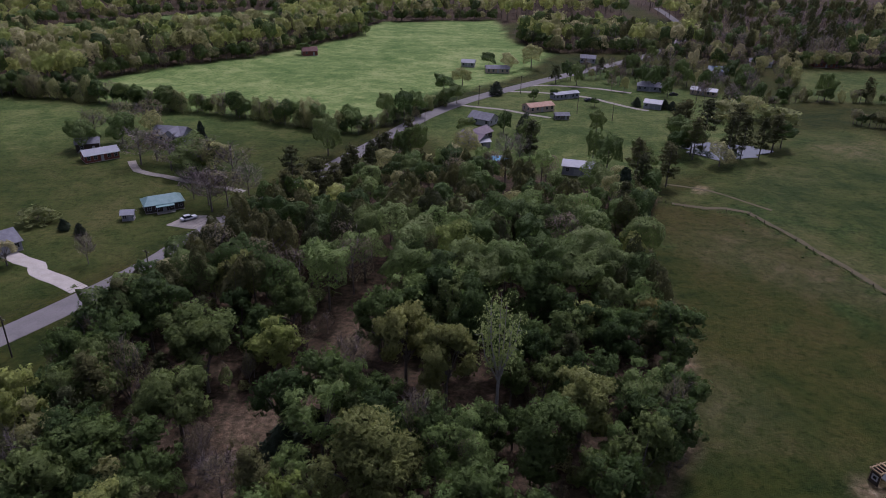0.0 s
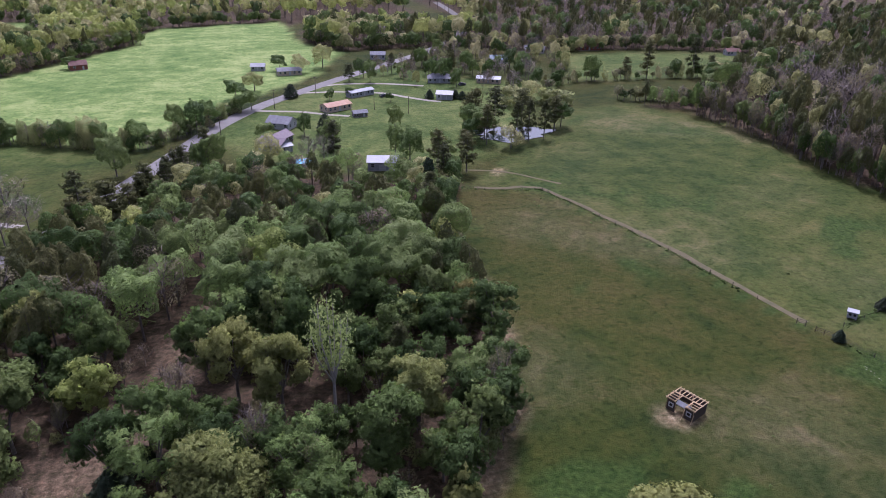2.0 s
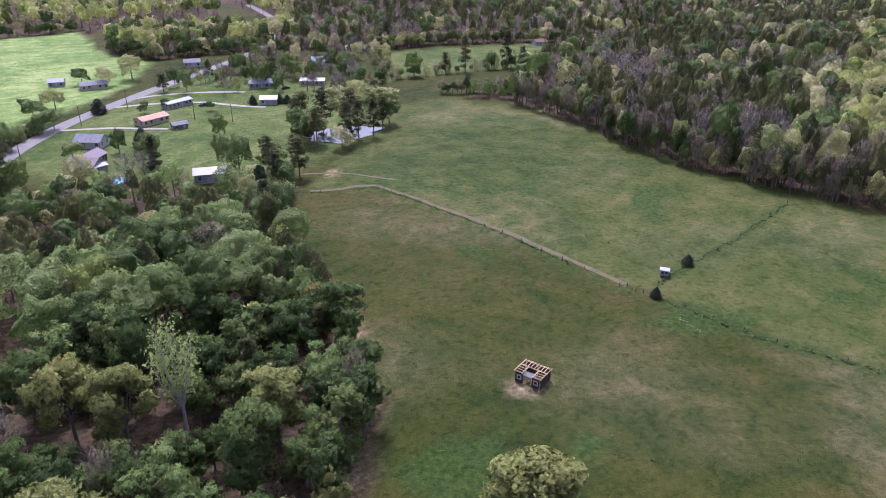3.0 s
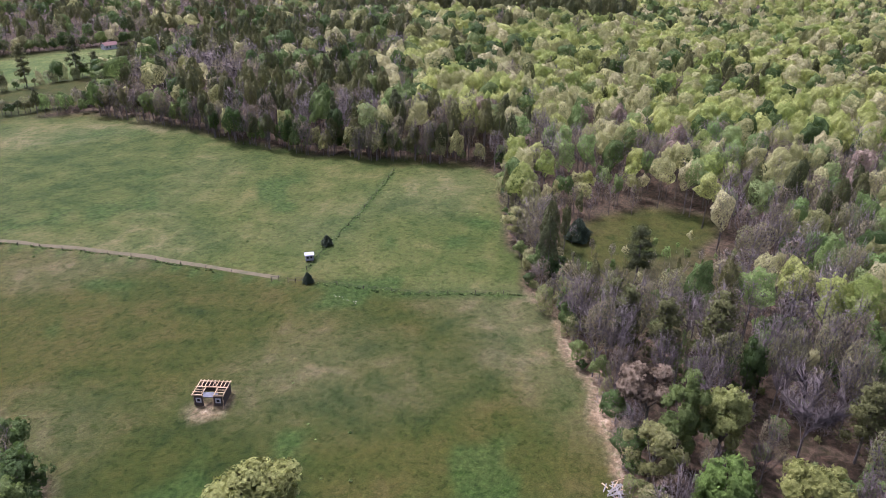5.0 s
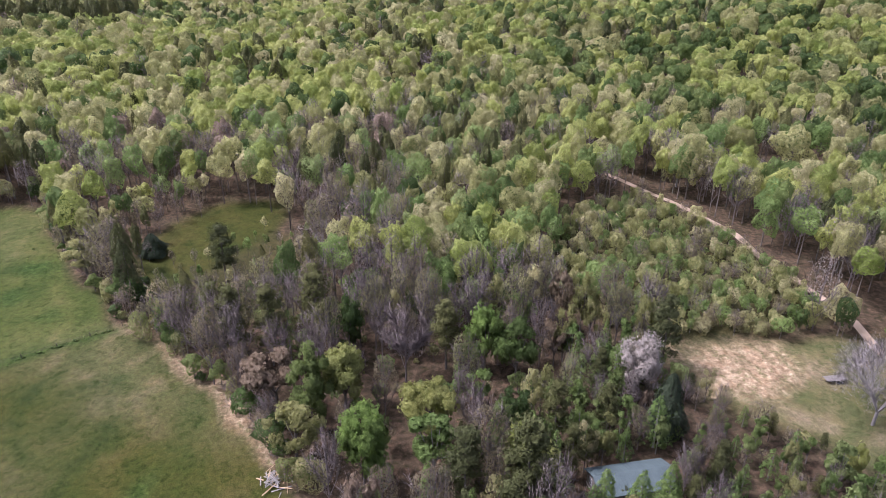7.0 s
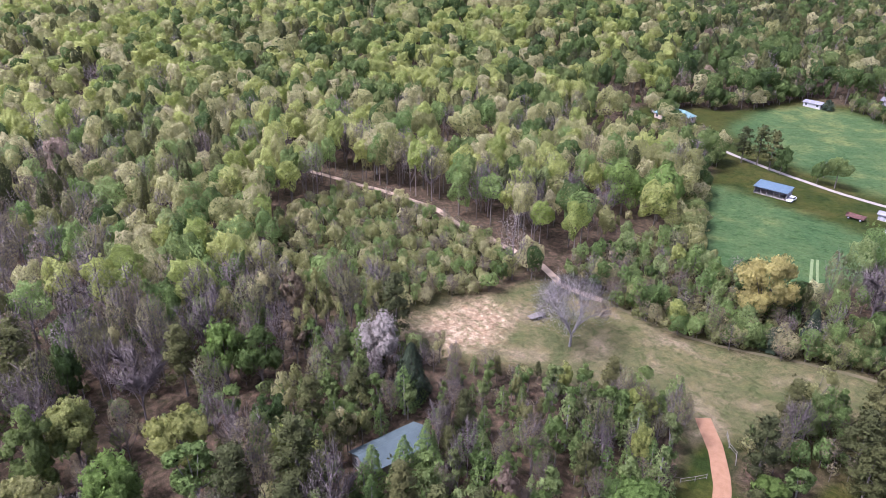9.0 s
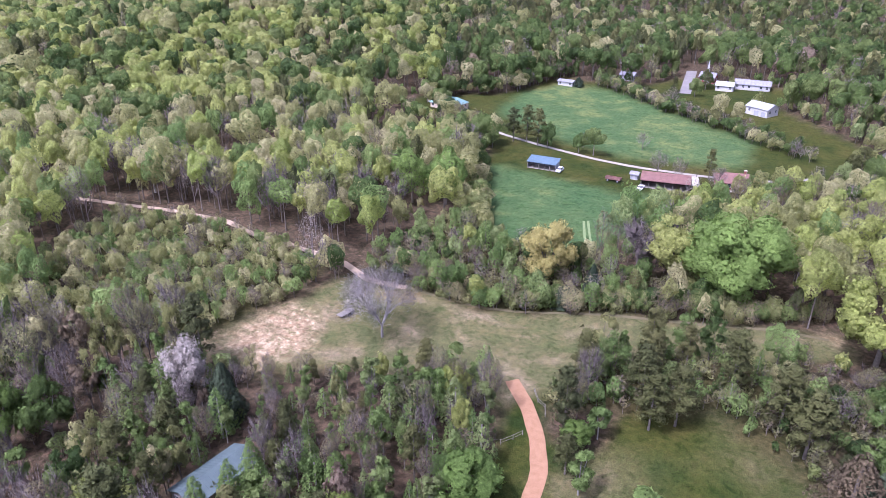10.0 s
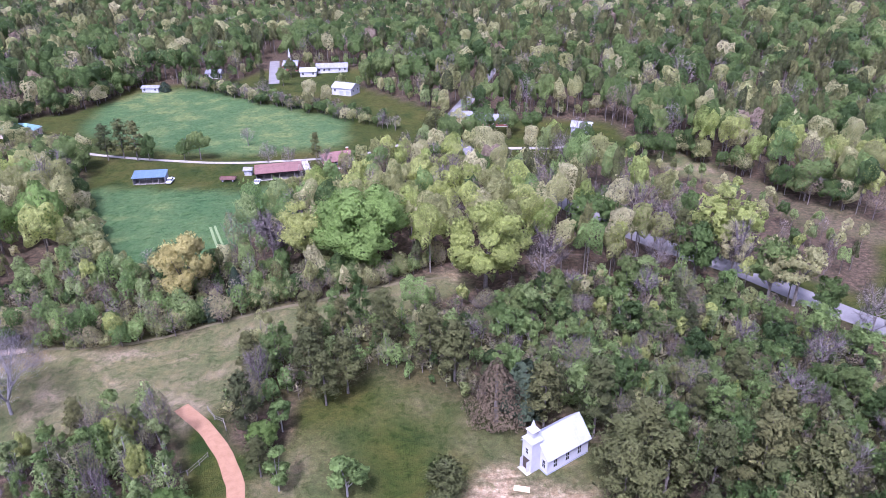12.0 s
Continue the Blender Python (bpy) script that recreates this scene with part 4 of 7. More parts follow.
def scatter(name, label, kind, places, heights, widths, count, size, variants=6):
    """Far woods of one kind as one mesh."""
    if not len(places):
        return
    leaf, bark, h0, w0, make, _, _ = SPECIES[kind]
    vs, fs, ns, ms, ts, n = [], [], [], [], [], 0
    which = RNG.integers(0, variants, len(places))
    for k in range(variants):
        wood, crown = make(count, size)
        shape_v, shape_f, shape_n = joined([wood, crown])
        slot = np.r_[np.zeros(len(wood[1]), int), np.ones(len(crown[1]), int)]
        at = np.nonzero(which == k)[0]
        if not len(at):
            continue
        p, h, w = places[at] * SITE, heights[at] * SITE / h0, widths[at] * SITE / w0
        z = rise(places[at][:, 0], places[at][:, 1]) * SITE
        a = RNG.uniform(0, 2 * np.pi, len(at))
        c, s = np.cos(a)[:, None], np.sin(a)[:, None]
        x = (shape_v[:, 0] * c - shape_v[:, 1] * s) * w[:, None] + p[:, :1]
        y = (shape_v[:, 0] * s + shape_v[:, 1] * c) * w[:, None] + p[:, 1:]
        zz = shape_v[:, 2] * h[:, None] + z[:, None]
        vs.append(np.stack([x, y, zz], -1).reshape(-1, 3))
        ns.append(np.stack([shape_n[:, 0] * c - shape_n[:, 1] * s, shape_n[:, 0] * s + shape_n[:, 1] * c, np.broadcast_to(shape_n[:, 2], x.shape)], -1).reshape(-1, 3))
        fs.append((shape_f[None] + (np.arange(len(at)) * len(shape_v))[:, None, None]).reshape(-1, 4) + n)
        ms.append(np.tile(slot, len(at)))
        ts.append(np.repeat(RNG.random(len(at)), len(shape_v)))
        n += len(vs[-1])
    me = mesh_of(name, (np.vstack(vs), np.vstack(fs), np.vstack(ns)), bark)
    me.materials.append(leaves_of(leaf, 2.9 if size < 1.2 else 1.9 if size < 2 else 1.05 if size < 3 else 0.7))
    me.polygons.foreach_set("material_index", np.concatenate(ms).astype(np.int32))
    attr = me.attributes.new("tint", "FLOAT", "POINT")
    attr.data.foreach_set("value", np.concatenate(ts).astype(np.float32))
    return tagged(new(name, me), label, "woodland", kind="stuff")


# single trees that stand out: kind, x, y, height, width (plan units)
MAIN_TREES = [("moss", -34, 104, 14, 7.5), ("moss", -7, 59, 16, 12.5), ("moss", -4, 86, 15, 9), ("moss", 2, 80, 15, 9.5), ("pale", 9, 77, 22, 6.5), ("green", 6, 90, 15, 8),
              ("moss", 20, 73, 13, 10), ("green", 14, 65, 14, 10.5), ("green", 17, 101, 15, 11), ("green", 28, 89, 13, 8), ("gold", 36, 99, 9, 6.5), ("green", -23, 97, 13, 8),
              ("green", -36, 88, 14, 11.5), ("green", -33, 83, 13, 9), ("budding", -25, 62, 7.5, 6.5), ("green", -33, 72, 14, 10), ("budding", -12, 84, 10, 5.5)]
MAIN_DARK = [("cedar", -19, 69, 6, 5.6), ("cedar", -16, 75, 4, 3.6), ("moss", 40, 42, 12.4, 13), ("moss", 20, 54, 9, 5), ("cedar", 113, 82, 2.6, 2.3), ("cedar", 96.4, 75.4, 2.3, 2.0),
             ("cedar", 47, 163, 10, 5), ("pine", 52, 166, 13, 6), ("pine", 44, 150, 11, 6), ("shrub", 42, 142, 6, 6)]
EAST_TREES = [("rust", 81, 6, 12, 9), ("bright", 63, -5, 14, 7.5), ("olive", 69, 3.5, 10.5, 8), ("green", 76, 1, 14, 7), ("moss", 78, -4, 13, 8), ("bare", 84, -14, 14, 8), ("moss", 69, -15, 13, 8.5),
              ("sapling", 62, -14, 12, 7), ("bright", 84, -27, 13, 7), ("green", 80, -31, 13, 7.5), ("pine", 86, -21, 13, 7), ("green", 65, -26, 11, 5.5), ("pine", 125, 16, 13, 7.5), ("green", 117, 31, 7, 6),
              ("cedar", 140, 32, 5.5, 5.5), ("budding", 105, 22, 9, 7), ("olive", 133, 44, 9, 8)]
SOUTH_TREES = [("blossom", 73, -48, 11, 8.5), ("cedar", 63.5, -48, 11, 5), ("grand", 59, -79, 13, 9.5), ("gold", 43, -113, 15, 11), ("bare", 29, -126, 13, 8.5), ("bright", 10, -126, 20, 20), ("yellow", 22.5, -127, 15, 11), ("yellow", -15.5, -117.5, 20, 16.5),
               ("cedar", 33, -112, 8, 3.4), ("cedar", 36.5, -107, 4.5, 5.5), ("pine", 14, -86, 11, 7), ("pine", 8, -84, 11, 7), ("pine", 11, -81, 10, 6), ("pine", 3, -96, 12, 7), ("brown_cedar", -15, -77, 11.5, 8), ("bright", 18.3, -71.5, 5, 4.6)]
SOUTH_YOUNG = [("sapling", 40, -67, 10, 5), ("yellow", 37, -69, 9, 4.5), ("sapling", 44, -64, 9, 4.2), ("sapling", 49, -64, 9, 4), ("bright", 26, -54, 8.5, 10), ("bright", 92, -134, 15, 12), ("bright", 84, -138, 15, 12), ("yellow", 80, -131, 14, 10),
               ("olive", 150, -132, 16, 13), ("olive", 147, -195, 14, 11), ("bare", 96, -118, 14, 8), ("bare", 88, -122, 14, 7), ("sapling", 14.5, -63.5, 8, 4.4), ("pine", 17.5, -66, 7, 4.5), ("sapling", 16.5, -75, 7, 3.8), ("sapling", 5.3, -62.5, 7.5, 5.8), ("pine", -7.6, -61.9, 6.5, 7), ("column", 48.5, -36, 10, 3.6), ("column", 49.5, -40.5, 9.5, 3.4), ("column", 50.5, -32.5, 9, 3.4), ("sapling", 46.5, -38.5, 9, 4), ("bare", 51, -43.5, 10, 4.5)]
FARM_TREES = [("green", 68, -198, 9.5, 7.5), ("green", 73, -198, 6.5, 4), ("green", 83, -196, 8.5, 5.5), ("pine", 87, -197, 12, 6), ("pine", 92, -199, 12, 6), ("pine", 96, -197, 11, 6), ("bare", 45, -190, 8, 6), ("bare", 39, -190, 7, 5), ("pine", 32, -196, 9, 3.6),
              ("bare", 27, -184, 8, 5), ("bare", 74, -204, 5, 4), ("bare", 57, -212, 6, 5), ("cedar", 102, -178, 8, 5), ("cedar", 112, -288, 4, 4), ("olive", 100, -190, 10, 7), ("green", -20, -221, 10, 9), ("green", -28, -222, 9, 8), ("olive", -12, -225, 8, 7), ("green", -9, -214, 9, 7), ("pine", -2, -207, 10, 6), ("green", -36, -221, 8, 8), ("green", -7.5, -208, 10, 7), ("pine", -4, -214, 11, 6), ("green", -15.5, -213, 9, 7), ("olive", -4, -223, 9, 8)]
ROAD_TREES = [("yellow", -67, -129, 17, 14), ("green", -100, -162, 12, 10.5), ("olive", -74, -110, 14, 10.5), ("green", -58, -120, 14, 10), ("green", -39, -133, 15, 11), ("pine", -30, -63.5, 12, 8), ("pine", -35, -60, 12, 9), ("pine", -34, -66, 12, 8),
              ("pine", -22, -76, 11, 7), ("pine", -9, -87, 11, 7.5), ("pine", -5, -91, 11, 7), ("cedar", -19.5, -79.5, 9, 7), ("bare", -27, -117, 13, 9), ("green", -72, -193, 9, 8), ("green", -77, -104.5, 9, 6.5), ("bare", -82, -98, 11, 8), ("olive", -70, -112, 10, 6.5), ("fresh", -87, -92, 9, 8)]
LAWN_TREES = [("green", -97, 206, 9, 9), ("green", -106, 199, 8, 9), ("olive", -90, 213, 8, 7), ("budding", -81, 191, 8, 11), ("green", -70, 190, 8, 11), ("olive", -61, 181, 8, 10), ("budding", -56, 158, 8, 10), ("green", -64, 186, 7, 9), ("cedar", -74, 210, 6, 2.4),
              ("cedar", -78.5, 139, 2.4, 1.8), ("cedar", -83, 141, 2.4, 2), ("shrub", -91, 146, 3, 8), ("bare", -70, 124.5, 6, 4), ("olive", -85.5, 123, 5, 5), ("green", -33, 200, 11, 8), ("pine", -38, 172, 10, 6), ("budding", -106, 208, 9, 9), ("bare", -84, 187, 10, 11), ("budding", -102, 220, 9, 9), ("budding", -95, 223, 9, 9), ("bare", -74, 183, 8, 9), ("green", -67, 178, 8, 9), ("budding", -63, 181, 9, 10), ("bare", -55, 177, 9, 10), ("bare", -54, 154, 10, 10), ("budding", -51, 157, 9, 9), ("bare", -47, 162, 9, 8), ("bare", -61, 162, 8, 7)]
NORTH_TREES = [("green", 3, 262, 7, 7.5), ("green", 7, 266, 7, 6), ("cedar", 23.5, 284, 5, 4.5), ("green", 2, 287, 7, 9), ("olive", 10, 300, 7, 9), ("green", 24, 343, 7, 7), ("olive", 33, 335, 8, 8), ("olive", 45, 345, 10, 11), ("pine", 52, 311, 7, 6), ("green", -18, 236, 10, 6),
               ("green", -12, 238, 10, 7), ("green", -8, 245, 9, 7), ("cedar", 29, 226, 6, 4.4), ("green", 22, 226, 7, 5), ("green", 9, 226, 5, 6)]
POND_TREES = [("green", 78, 205, 10, 9), ("pine", 92, 201, 13, 6), ("pine", 98, 202, 12, 5.5), ("pine", 106, 211, 11, 7.5), ("pine", 80, 220, 13, 8), ("olive", 83, 194, 7, 7.5), ("pine", 88, 222, 13, 8), ("pine", 98, 221, 12, 8), ("green", 76, 212, 10, 9),
              ("green", 28, 206, 10, 7), ("green", 46, 196, 9, 6), ("green", 53, 226, 8, 6), ("pine", 55, 181, 11, 6), ("green", 58, 187, 9, 8), ("green", 73, 203, 8, 7), ("pine", 77, 200, 12, 6), ("pine", 87, 199, 13, 5.5), ("green", 110, 214, 9, 8), ("pine", 77, 218, 12, 7),
              ("pine", 62, 176, 11, 6), ("pine", 66, 190, 8, 5), ("green", 49, 190, 10, 8), ("bare", 24, 193, 9, 8), ("bare", 20, 197, 8, 7), ("olive", 9, 197, 9, 9), ("pine", 27, 194, 12, 6), ("green", -8, 196, 11, 9)]
FIELD_TREES = [("green", 47, 281, 4, 4), ("green", 38, 276, 5, 4.5), ("pine", 186, 281, 17, 8), ("green", 160, 285, 12, 9), ("pine", 207, 276, 18, 8), ("pine", 176, 283, 10, 6), ("green", 199, 279, 9, 7), ("pine", 216, 275, 10, 6), ("shrub", 108, 252, 6, 13), ("shrub", 122, 246, 6, 15), ("olive", 116, 256, 8, 10),
               ("green", -71, 370, 6, 9), ("green", 61, 268, 4, 4), ("cedar", 78, 270, 3.6, 3), ("cedar", 88, 267, 3.6, 3.4), ("cedar", 90.5, 265, 3.4, 3.2)]
for rows in (MAIN_TREES, MAIN_DARK, EAST_TREES, SOUTH_TREES, SOUTH_YOUNG):
    for kind, x, y, h, w in rows:
        plant(kind, x, y, h, w, fine=True)
for rows, k in ((FARM_TREES, 1.05), (ROAD_TREES, 1.05), (LAWN_TREES, 1.15), (NORTH_TREES, 1.15), (POND_TREES, 1.1), (FIELD_TREES, 1.05)):
    for kind, x, y, h, w in rows:
        plant(kind, x, y, h * k, w * k)
SINGLE = np.array([(x, y, w) for rows in (MAIN_TREES, MAIN_DARK, EAST_TREES, SOUTH_TREES, SOUTH_YOUNG, FARM_TREES, ROAD_TREES, LAWN_TREES) for _, x, y, h, w in rows])


def jittered(x0, x1, y0, y1, step):
    gx, gy = np.meshgrid(np.arange(x0, x1, step), np.arange(y0, y1, step))
    gx, gy = gx.ravel(), gy.ravel()
    return gx + RNG.uniform(-0.42, 0.42, gx.size) * step, gy + RNG.uniform(-0.42, 0.42, gy.size) * step


def wooded(x, y):
    ok = np.zeros(x.shape, bool)
    for poly in WOODS:
        ok |= depth_in(x, y, poly) > 0.8
    for poly in (FAR_STRIP, FAR_MEADOW, FAR_EAST_FIELD, TEAL_YARD, WOOD_NOTCH, CLEARING, YARD, BARE_YARD, LUSH_LOW, BROWN_FIELD):
        ok &= ~inside(x, y, poly)
    for line, clear in ((WOOD_LANE, 3.8), (LANE_HEAD, 3.0), (ROAD, 4.4), (ROAD_NORTH, 5.5), (TRAIL, 2.6)):
        ok &= distance_to_line(x, y, line) > np.where(y > 385, 2.6, clear)
    ok |= inside(x, y, FAR_SOUTH_WOOD) & (y < -238) & (distance_to_line(x, y, ROAD) > 2.4)
    ok &= distance_to_line(x, y, [(68.6, -296), (72, -316), (79, -348)]) > 6.0
    ok &= distance_to_line(x, y, [(55, -42.5), (55, -34.5)]) > 4.0
    ok &= distance_to_line(x, y, [(37, 183), (34, 168)]) > 5.0
    ok &= distance_to_line(x, y, [(33.5, -80.5), (28, -75.5), (20.6, -64.5), (17.5, -54)]) > 4.5
    return ok


KINDS = ["green", "yellow", "olive", "pine", "bare", "budding", "sapling", "rust", "fresh"]


def mixture(x, y):
    """The chance of each kind at plan places, by stand."""
    r, az = np.hypot(x, y), np.degrees(np.arctan2(x, y)) % 360
    # pale-leaved far woods; the yellow share is raised to stand in for sunlight there
    w = np.tile([0.17, 0.42, 0.33, 0.05, 0.01, 0.02, 0.0, 0.0], (len(x), 1))
    main = inside(x, y, MAIN_WOOD)
    w[main] = [0.78, 0.03, 0.02, 0.14, 0.0, 0.03, 0.0, 0.0]
    w[main & (x < -22)] = [0.45, 0.02, 0.05, 0.40, 0.0, 0.08, 0.0, 0.0]
    w[main & (y > 140)] = [0.42, 0.05, 0.14, 0.32, 0.0, 0.07, 0.0, 0.0]
    east = (az > 20) & (az < 140) & ~main
    w[east & (r < 215)] = [0.16, 0.05, 0.20, 0.14, 0.20, 0.20, 0.02, 0.03]
    w[east & (r < 150) & (az > 70)] = [0.09, 0.01, 0.10, 0.09, 0.28, 0.35, 0.06, 0.03]
    # likewise paler kinds in the east, partly in place of sun on the canopy
    w[east & (r >= 215)] = [0.16, 0.40, 0.34, 0.06, 0.02, 0.02, 0.0, 0.0]
    w[east & (az < 62)] = [0.16, 0.0, 0.06, 0.48, 0.13, 0.17, 0.0, 0.0]
    w[(az > 62.5) & (az < 79.5) & (r > 435) & (r < 500)] = [0.0, 0.0, 0.0, 1.0, 0.0, 0.0, 0.0, 0.0]
    trail = (az > 100) & (az < 165) & (r > 112) & (r < 230)
    w[trail] = [0.22, 0.18, 0.34, 0.1, 0.13, 0.03, 0.0, 0.0]
    w[(az > 110) & (az < 150) & (r >= 230)] = [0.34, 0.38, 0.22, 0.05, 0.0, 0.01, 0.0, 0.0]
    south = (az >= 165) & (az < 240)
    w[south] = [0.19, 0.20, 0.34, 0.07, 0.10, 0.09, 0.0, 0.01]
    w[south & (r < 110)] = [0.34, 0.05, 0.06, 0.24, 0.04, 0.05, 0.20, 0.02]
    w[south & (r < 80) & (az > 198)] = [0.52, 0.1, 0.04, 0.16, 0.02, 0.02, 0.14, 0.0]
    w[(az > 148) & (az < 240) & (r >= 215)] = [0.40, 0.0, 0.09, 0.34, 0.06, 0.10, 0.0, 0.01]
    w[inside(x, y, SHORT[0][0])] = [0.45, 0.06, 0.08, 0.08, 0.14, 0.12, 0.07, 0.0]
    young = (az > 100) & (az < 175) & (r < 85)
    w[young] = [0.12, 0.05, 0.07, 0.12, 0.05, 0.12, 0.45, 0.02]
    patch = wavy(x, y, 17, 3.0)
    w[:, 3] *= np.clip(1 + 1.6 * patch, 0.1, 3)
    w[:, 1] *= np.clip(1 - 1.2 * patch, 0.2, 3)
    w = np.column_stack([w, np.where(~main & (y < 110) & (r < 215), w[:, 0] * 0.65, np.where(main & (x > -22), w[:, 0] * 0.42, 0))])
    w[:, 0] -= w[:, 8]
    return w / w.sum(1, keepdims=True)


def choose(x, y):
    w = np.cumsum(mixture(x, y), 1)
    return np.minimum((RNG.random(len(x))[:, None] > w).sum(1), len(KINDS) - 1)


def stature(x, y, kind):
    r = np.hypot(x, y)
    h = RNG.uniform(12.0, 16.5, len(x)) * np.where(kind == 3, 1.08, 1.0) * np.where(kind == 6, 0.68, 1.0)
    h = np.where(inside(x, y, MAIN_WOOD), h * 0.84, h)
    for poly, k in SHORT:
        h = np.where(inside(x, y, poly), h * k, h)
    low = inside(x, y, SCRUB)
    young = (x > 20) & (x < 75) & (y < -25) & (y > -80)
    h = np.where((x > 120) & (y > 70) & (y < 300), h * 1.15, h)
    az = np.degrees(np.arctan2(x, y)) % 360
    h = np.where((az > 62.5) & (az < 79.5) & (r > 435) & (r < 500), h * 1.22, h)
    h = np.where(inside(x, y, MAIN_WOOD) & (y > 138), h * 0.72, h)
    h = np.where(low, RNG.uniform(2.0, 5.0, len(x)), np.where(young, h * np.where((y < -46) & (x > 42), 0.5, 0.75), h))
    h = np.where((x < 0) & (y < -60) & (distance_to_line(x, y, ROAD) < 24) & inside(x, y, SHORT[1][0]), h * 0.7, h)
    return h


# the nearest woods, tree by tree
gx, gy = jittered(-64, 134, -134, 190, 4.4)
r = np.hypot(gx, gy)
ok = wooded(gx, gy) & (r > 34) & (r < 104) & ~inside(gx, gy, SCRUB)
for sx, sy, sw in SINGLE:
    ok &= np.hypot(gx - sx, gy - sy) > sw * 0.5 + 1.2
gx, gy = gx[ok], gy[ok]
kind = choose(gx, gy)
tall = stature(gx, gy, kind)
for sx, sy, sw in SINGLE[SINGLE[:, 2] > 7]:          # room round the trees that stand out
    tall = np.where(np.hypot(gx - sx, gy - sy) < sw * 0.5 + 4.5, tall * 0.78, tall)
for x, y, k, h in zip(gx, gy, kind, tall):
    name = KINDS[k]
    if name == "sapling" and random.random() < 0.45:
        name = "column"
    slim = x > 40 and y < 25
    if slim and name in ("green", "olive", "yellow"):
        h *= 0.9
    plant(name, float(x), float(y), float(h), float(h) * {"pine": 0.46, "sapling": 0.38, "column": 0.3, "bare": 0.42, "budding": 0.42}.get(name, random.uniform(0.3, 0.42) if slim else random.uniform(0.38, 0.54) * (1.5 if y > 40 and x < 45 else 1.0)), group="trees of the near woods")

# woods farther off, one mesh a kind and stand
STANDS = [((-260, 280, -280, 270, 4.9), (104, 250), 96, 1.65, 1.0), ((-560, 560, -560, 560, 6.8), (250, 470), 48, 2.0, 1.25), ((-860, 860, -860, 860, 10.8), (470, 712), 28, 3.6, 1.35)]
WOOD_LABEL = {"green": "mixed woods in fresh green leaf", "yellow": "woods in bright yellow-green leaf", "olive": "oak woods with pale olive catkins", "pine": "dark green pine woods", "bare": "leafless grey woods",
              "budding": "nearly bare woods with reddish-grey twigs", "sapling": "thicket of light green young trees", "rust": "oaks with russet leaves", "fresh": "woods in soft light green leaf"}
for box, (near, far), count, size, girth in STANDS:
    gx, gy = jittered(*box)
    r, az = np.hypot(gx, gy), np.degrees(np.arctan2(gx, gy)) % 360
    ok = wooded(gx, gy) & (r > near) & (r < far) & ((az < 217) | (az > 322)) & ~inside(gx, gy, SCRUB)
    for sx, sy, sw in SINGLE[SINGLE[:, 2] > 8]:
        ok &= np.hypot(gx - sx, gy - sy) > sw * 0.5 + 1.0
    gx, gy = gx[ok], gy[ok]
    kind = choose(gx, gy)
    tall = stature(gx, gy, kind)
    for sx, sy, sw in SINGLE[SINGLE[:, 2] > 11]:
        tall = np.where(np.hypot(gx - sx * 0.93, gy - sy * 0.93) < sw * 0.5 + 5, tall * 0.6, tall)
    for k, name in enumerate(KINDS):
        at = kind == k
        stout = np.where(inside(gx[at], gy[at], MAIN_WOOD), 1.6, 1.0)
        wide = stout * tall[at] * RNG.uniform(0.38, 0.54, at.sum()) * (0.72 if name in ("pine", "sapling") else 1.0) * girth
        scatter("woodland", WOOD_LABEL[name], name, np.stack([gx[at], gy[at]], 1), tall[at], wide, count, size)

# ---------------------------------------------------------------- hedges, scrub and undergrowth


def along(line, step, spread):
    """Places strewn along a line of plan points."""
    out = []
    for (ax, ay), (bx, by) in zip(line[:-1], line[1:]):
        n = max(1, int(math.hypot(bx - ax, by - ay) / step))
        for k in range(n):
            t = (k + random.random()) / n
            out.append((ax + (bx - ax) * t + random.uniform(-spread, spread), ay + (by - ay) * t + random.uniform(-spread, spread)))
    return np.array(out)


def hedge(label, line, step, spread, kinds, low, high, count=95, size=0.95, slim=1.0):
    p = along(line, step, spread)
    which = RNG.integers(0, len(kinds), len(p))
    for k, name in enumerate(kinds):
        q = p[which == k]
        h = RNG.uniform(low, high, len(q))
        scatter("hedgerow", label, name, q, h, h * RNG.uniform(0.7, 1.1, len(q)) * slim, count, size, 3)


hedge("overgrown hedgerow of green and leafless small trees", [(-172, 266), (-135, 262), (-107, 251.5), (-65, 240), (-27, 222)], 1.5, 2.2, ["green", "budding", "shrub", "green", "shrub"], 3.5, 9.5)
hedge("dense brush along the road bank", [(-30, 220), (-18, 233), (-10, 246), (2, 268)], 1.0, 3.0, ["green", "budding", "shrub"], 2.5, 5.5)
hedge("hedgerow at the end of the pasture", [(150, 247), (164, 240), (178, 228)], 1.3, 1.8, ["green", "pine", "budding"], 4.0, 7.0)
hedge("tree line between two fields", [(128, 268), (150, 285), (174, 282), (214, 275)], 2.2, 1.5, ["green", "pine", "budding", "shrub"], 3.0, 7.0)
hedge("brushy tree line along the far meadow", [(28, -243), (60, -265), (92, -289), (104, -294)], 2.2, 3.5, ["green", "budding", "pine", "green"], 3.5, 6.5)
hedge("dense grey-green brush along the far meadow", [(10, -230), (26, -243), (60, -266), (92, -290), (104, -296)], 0.9, 4.0, ["budding", "green", "bare", "green", "olive"], 3.0, 6.0, 64, 1.2)
hedge("tangled brush along the clearing", [(66, -98.5), (53, -98.5), (40, -104), (27, -111.5), (14, -116.5), (2, -122)], 0.85, 2.4, ["shrub", "fresh", "budding", "shrub", "green"], 2.0, 5.5, 95, 0.9)
hedge("tangled brush along the clearing", [(26, -114), (14, -119.5), (2, -124.5), (-8, -127.5)], 0.7, 2.6, ["shrub", "fresh", "green", "budding"], 2.0, 5.5, 95, 0.9)
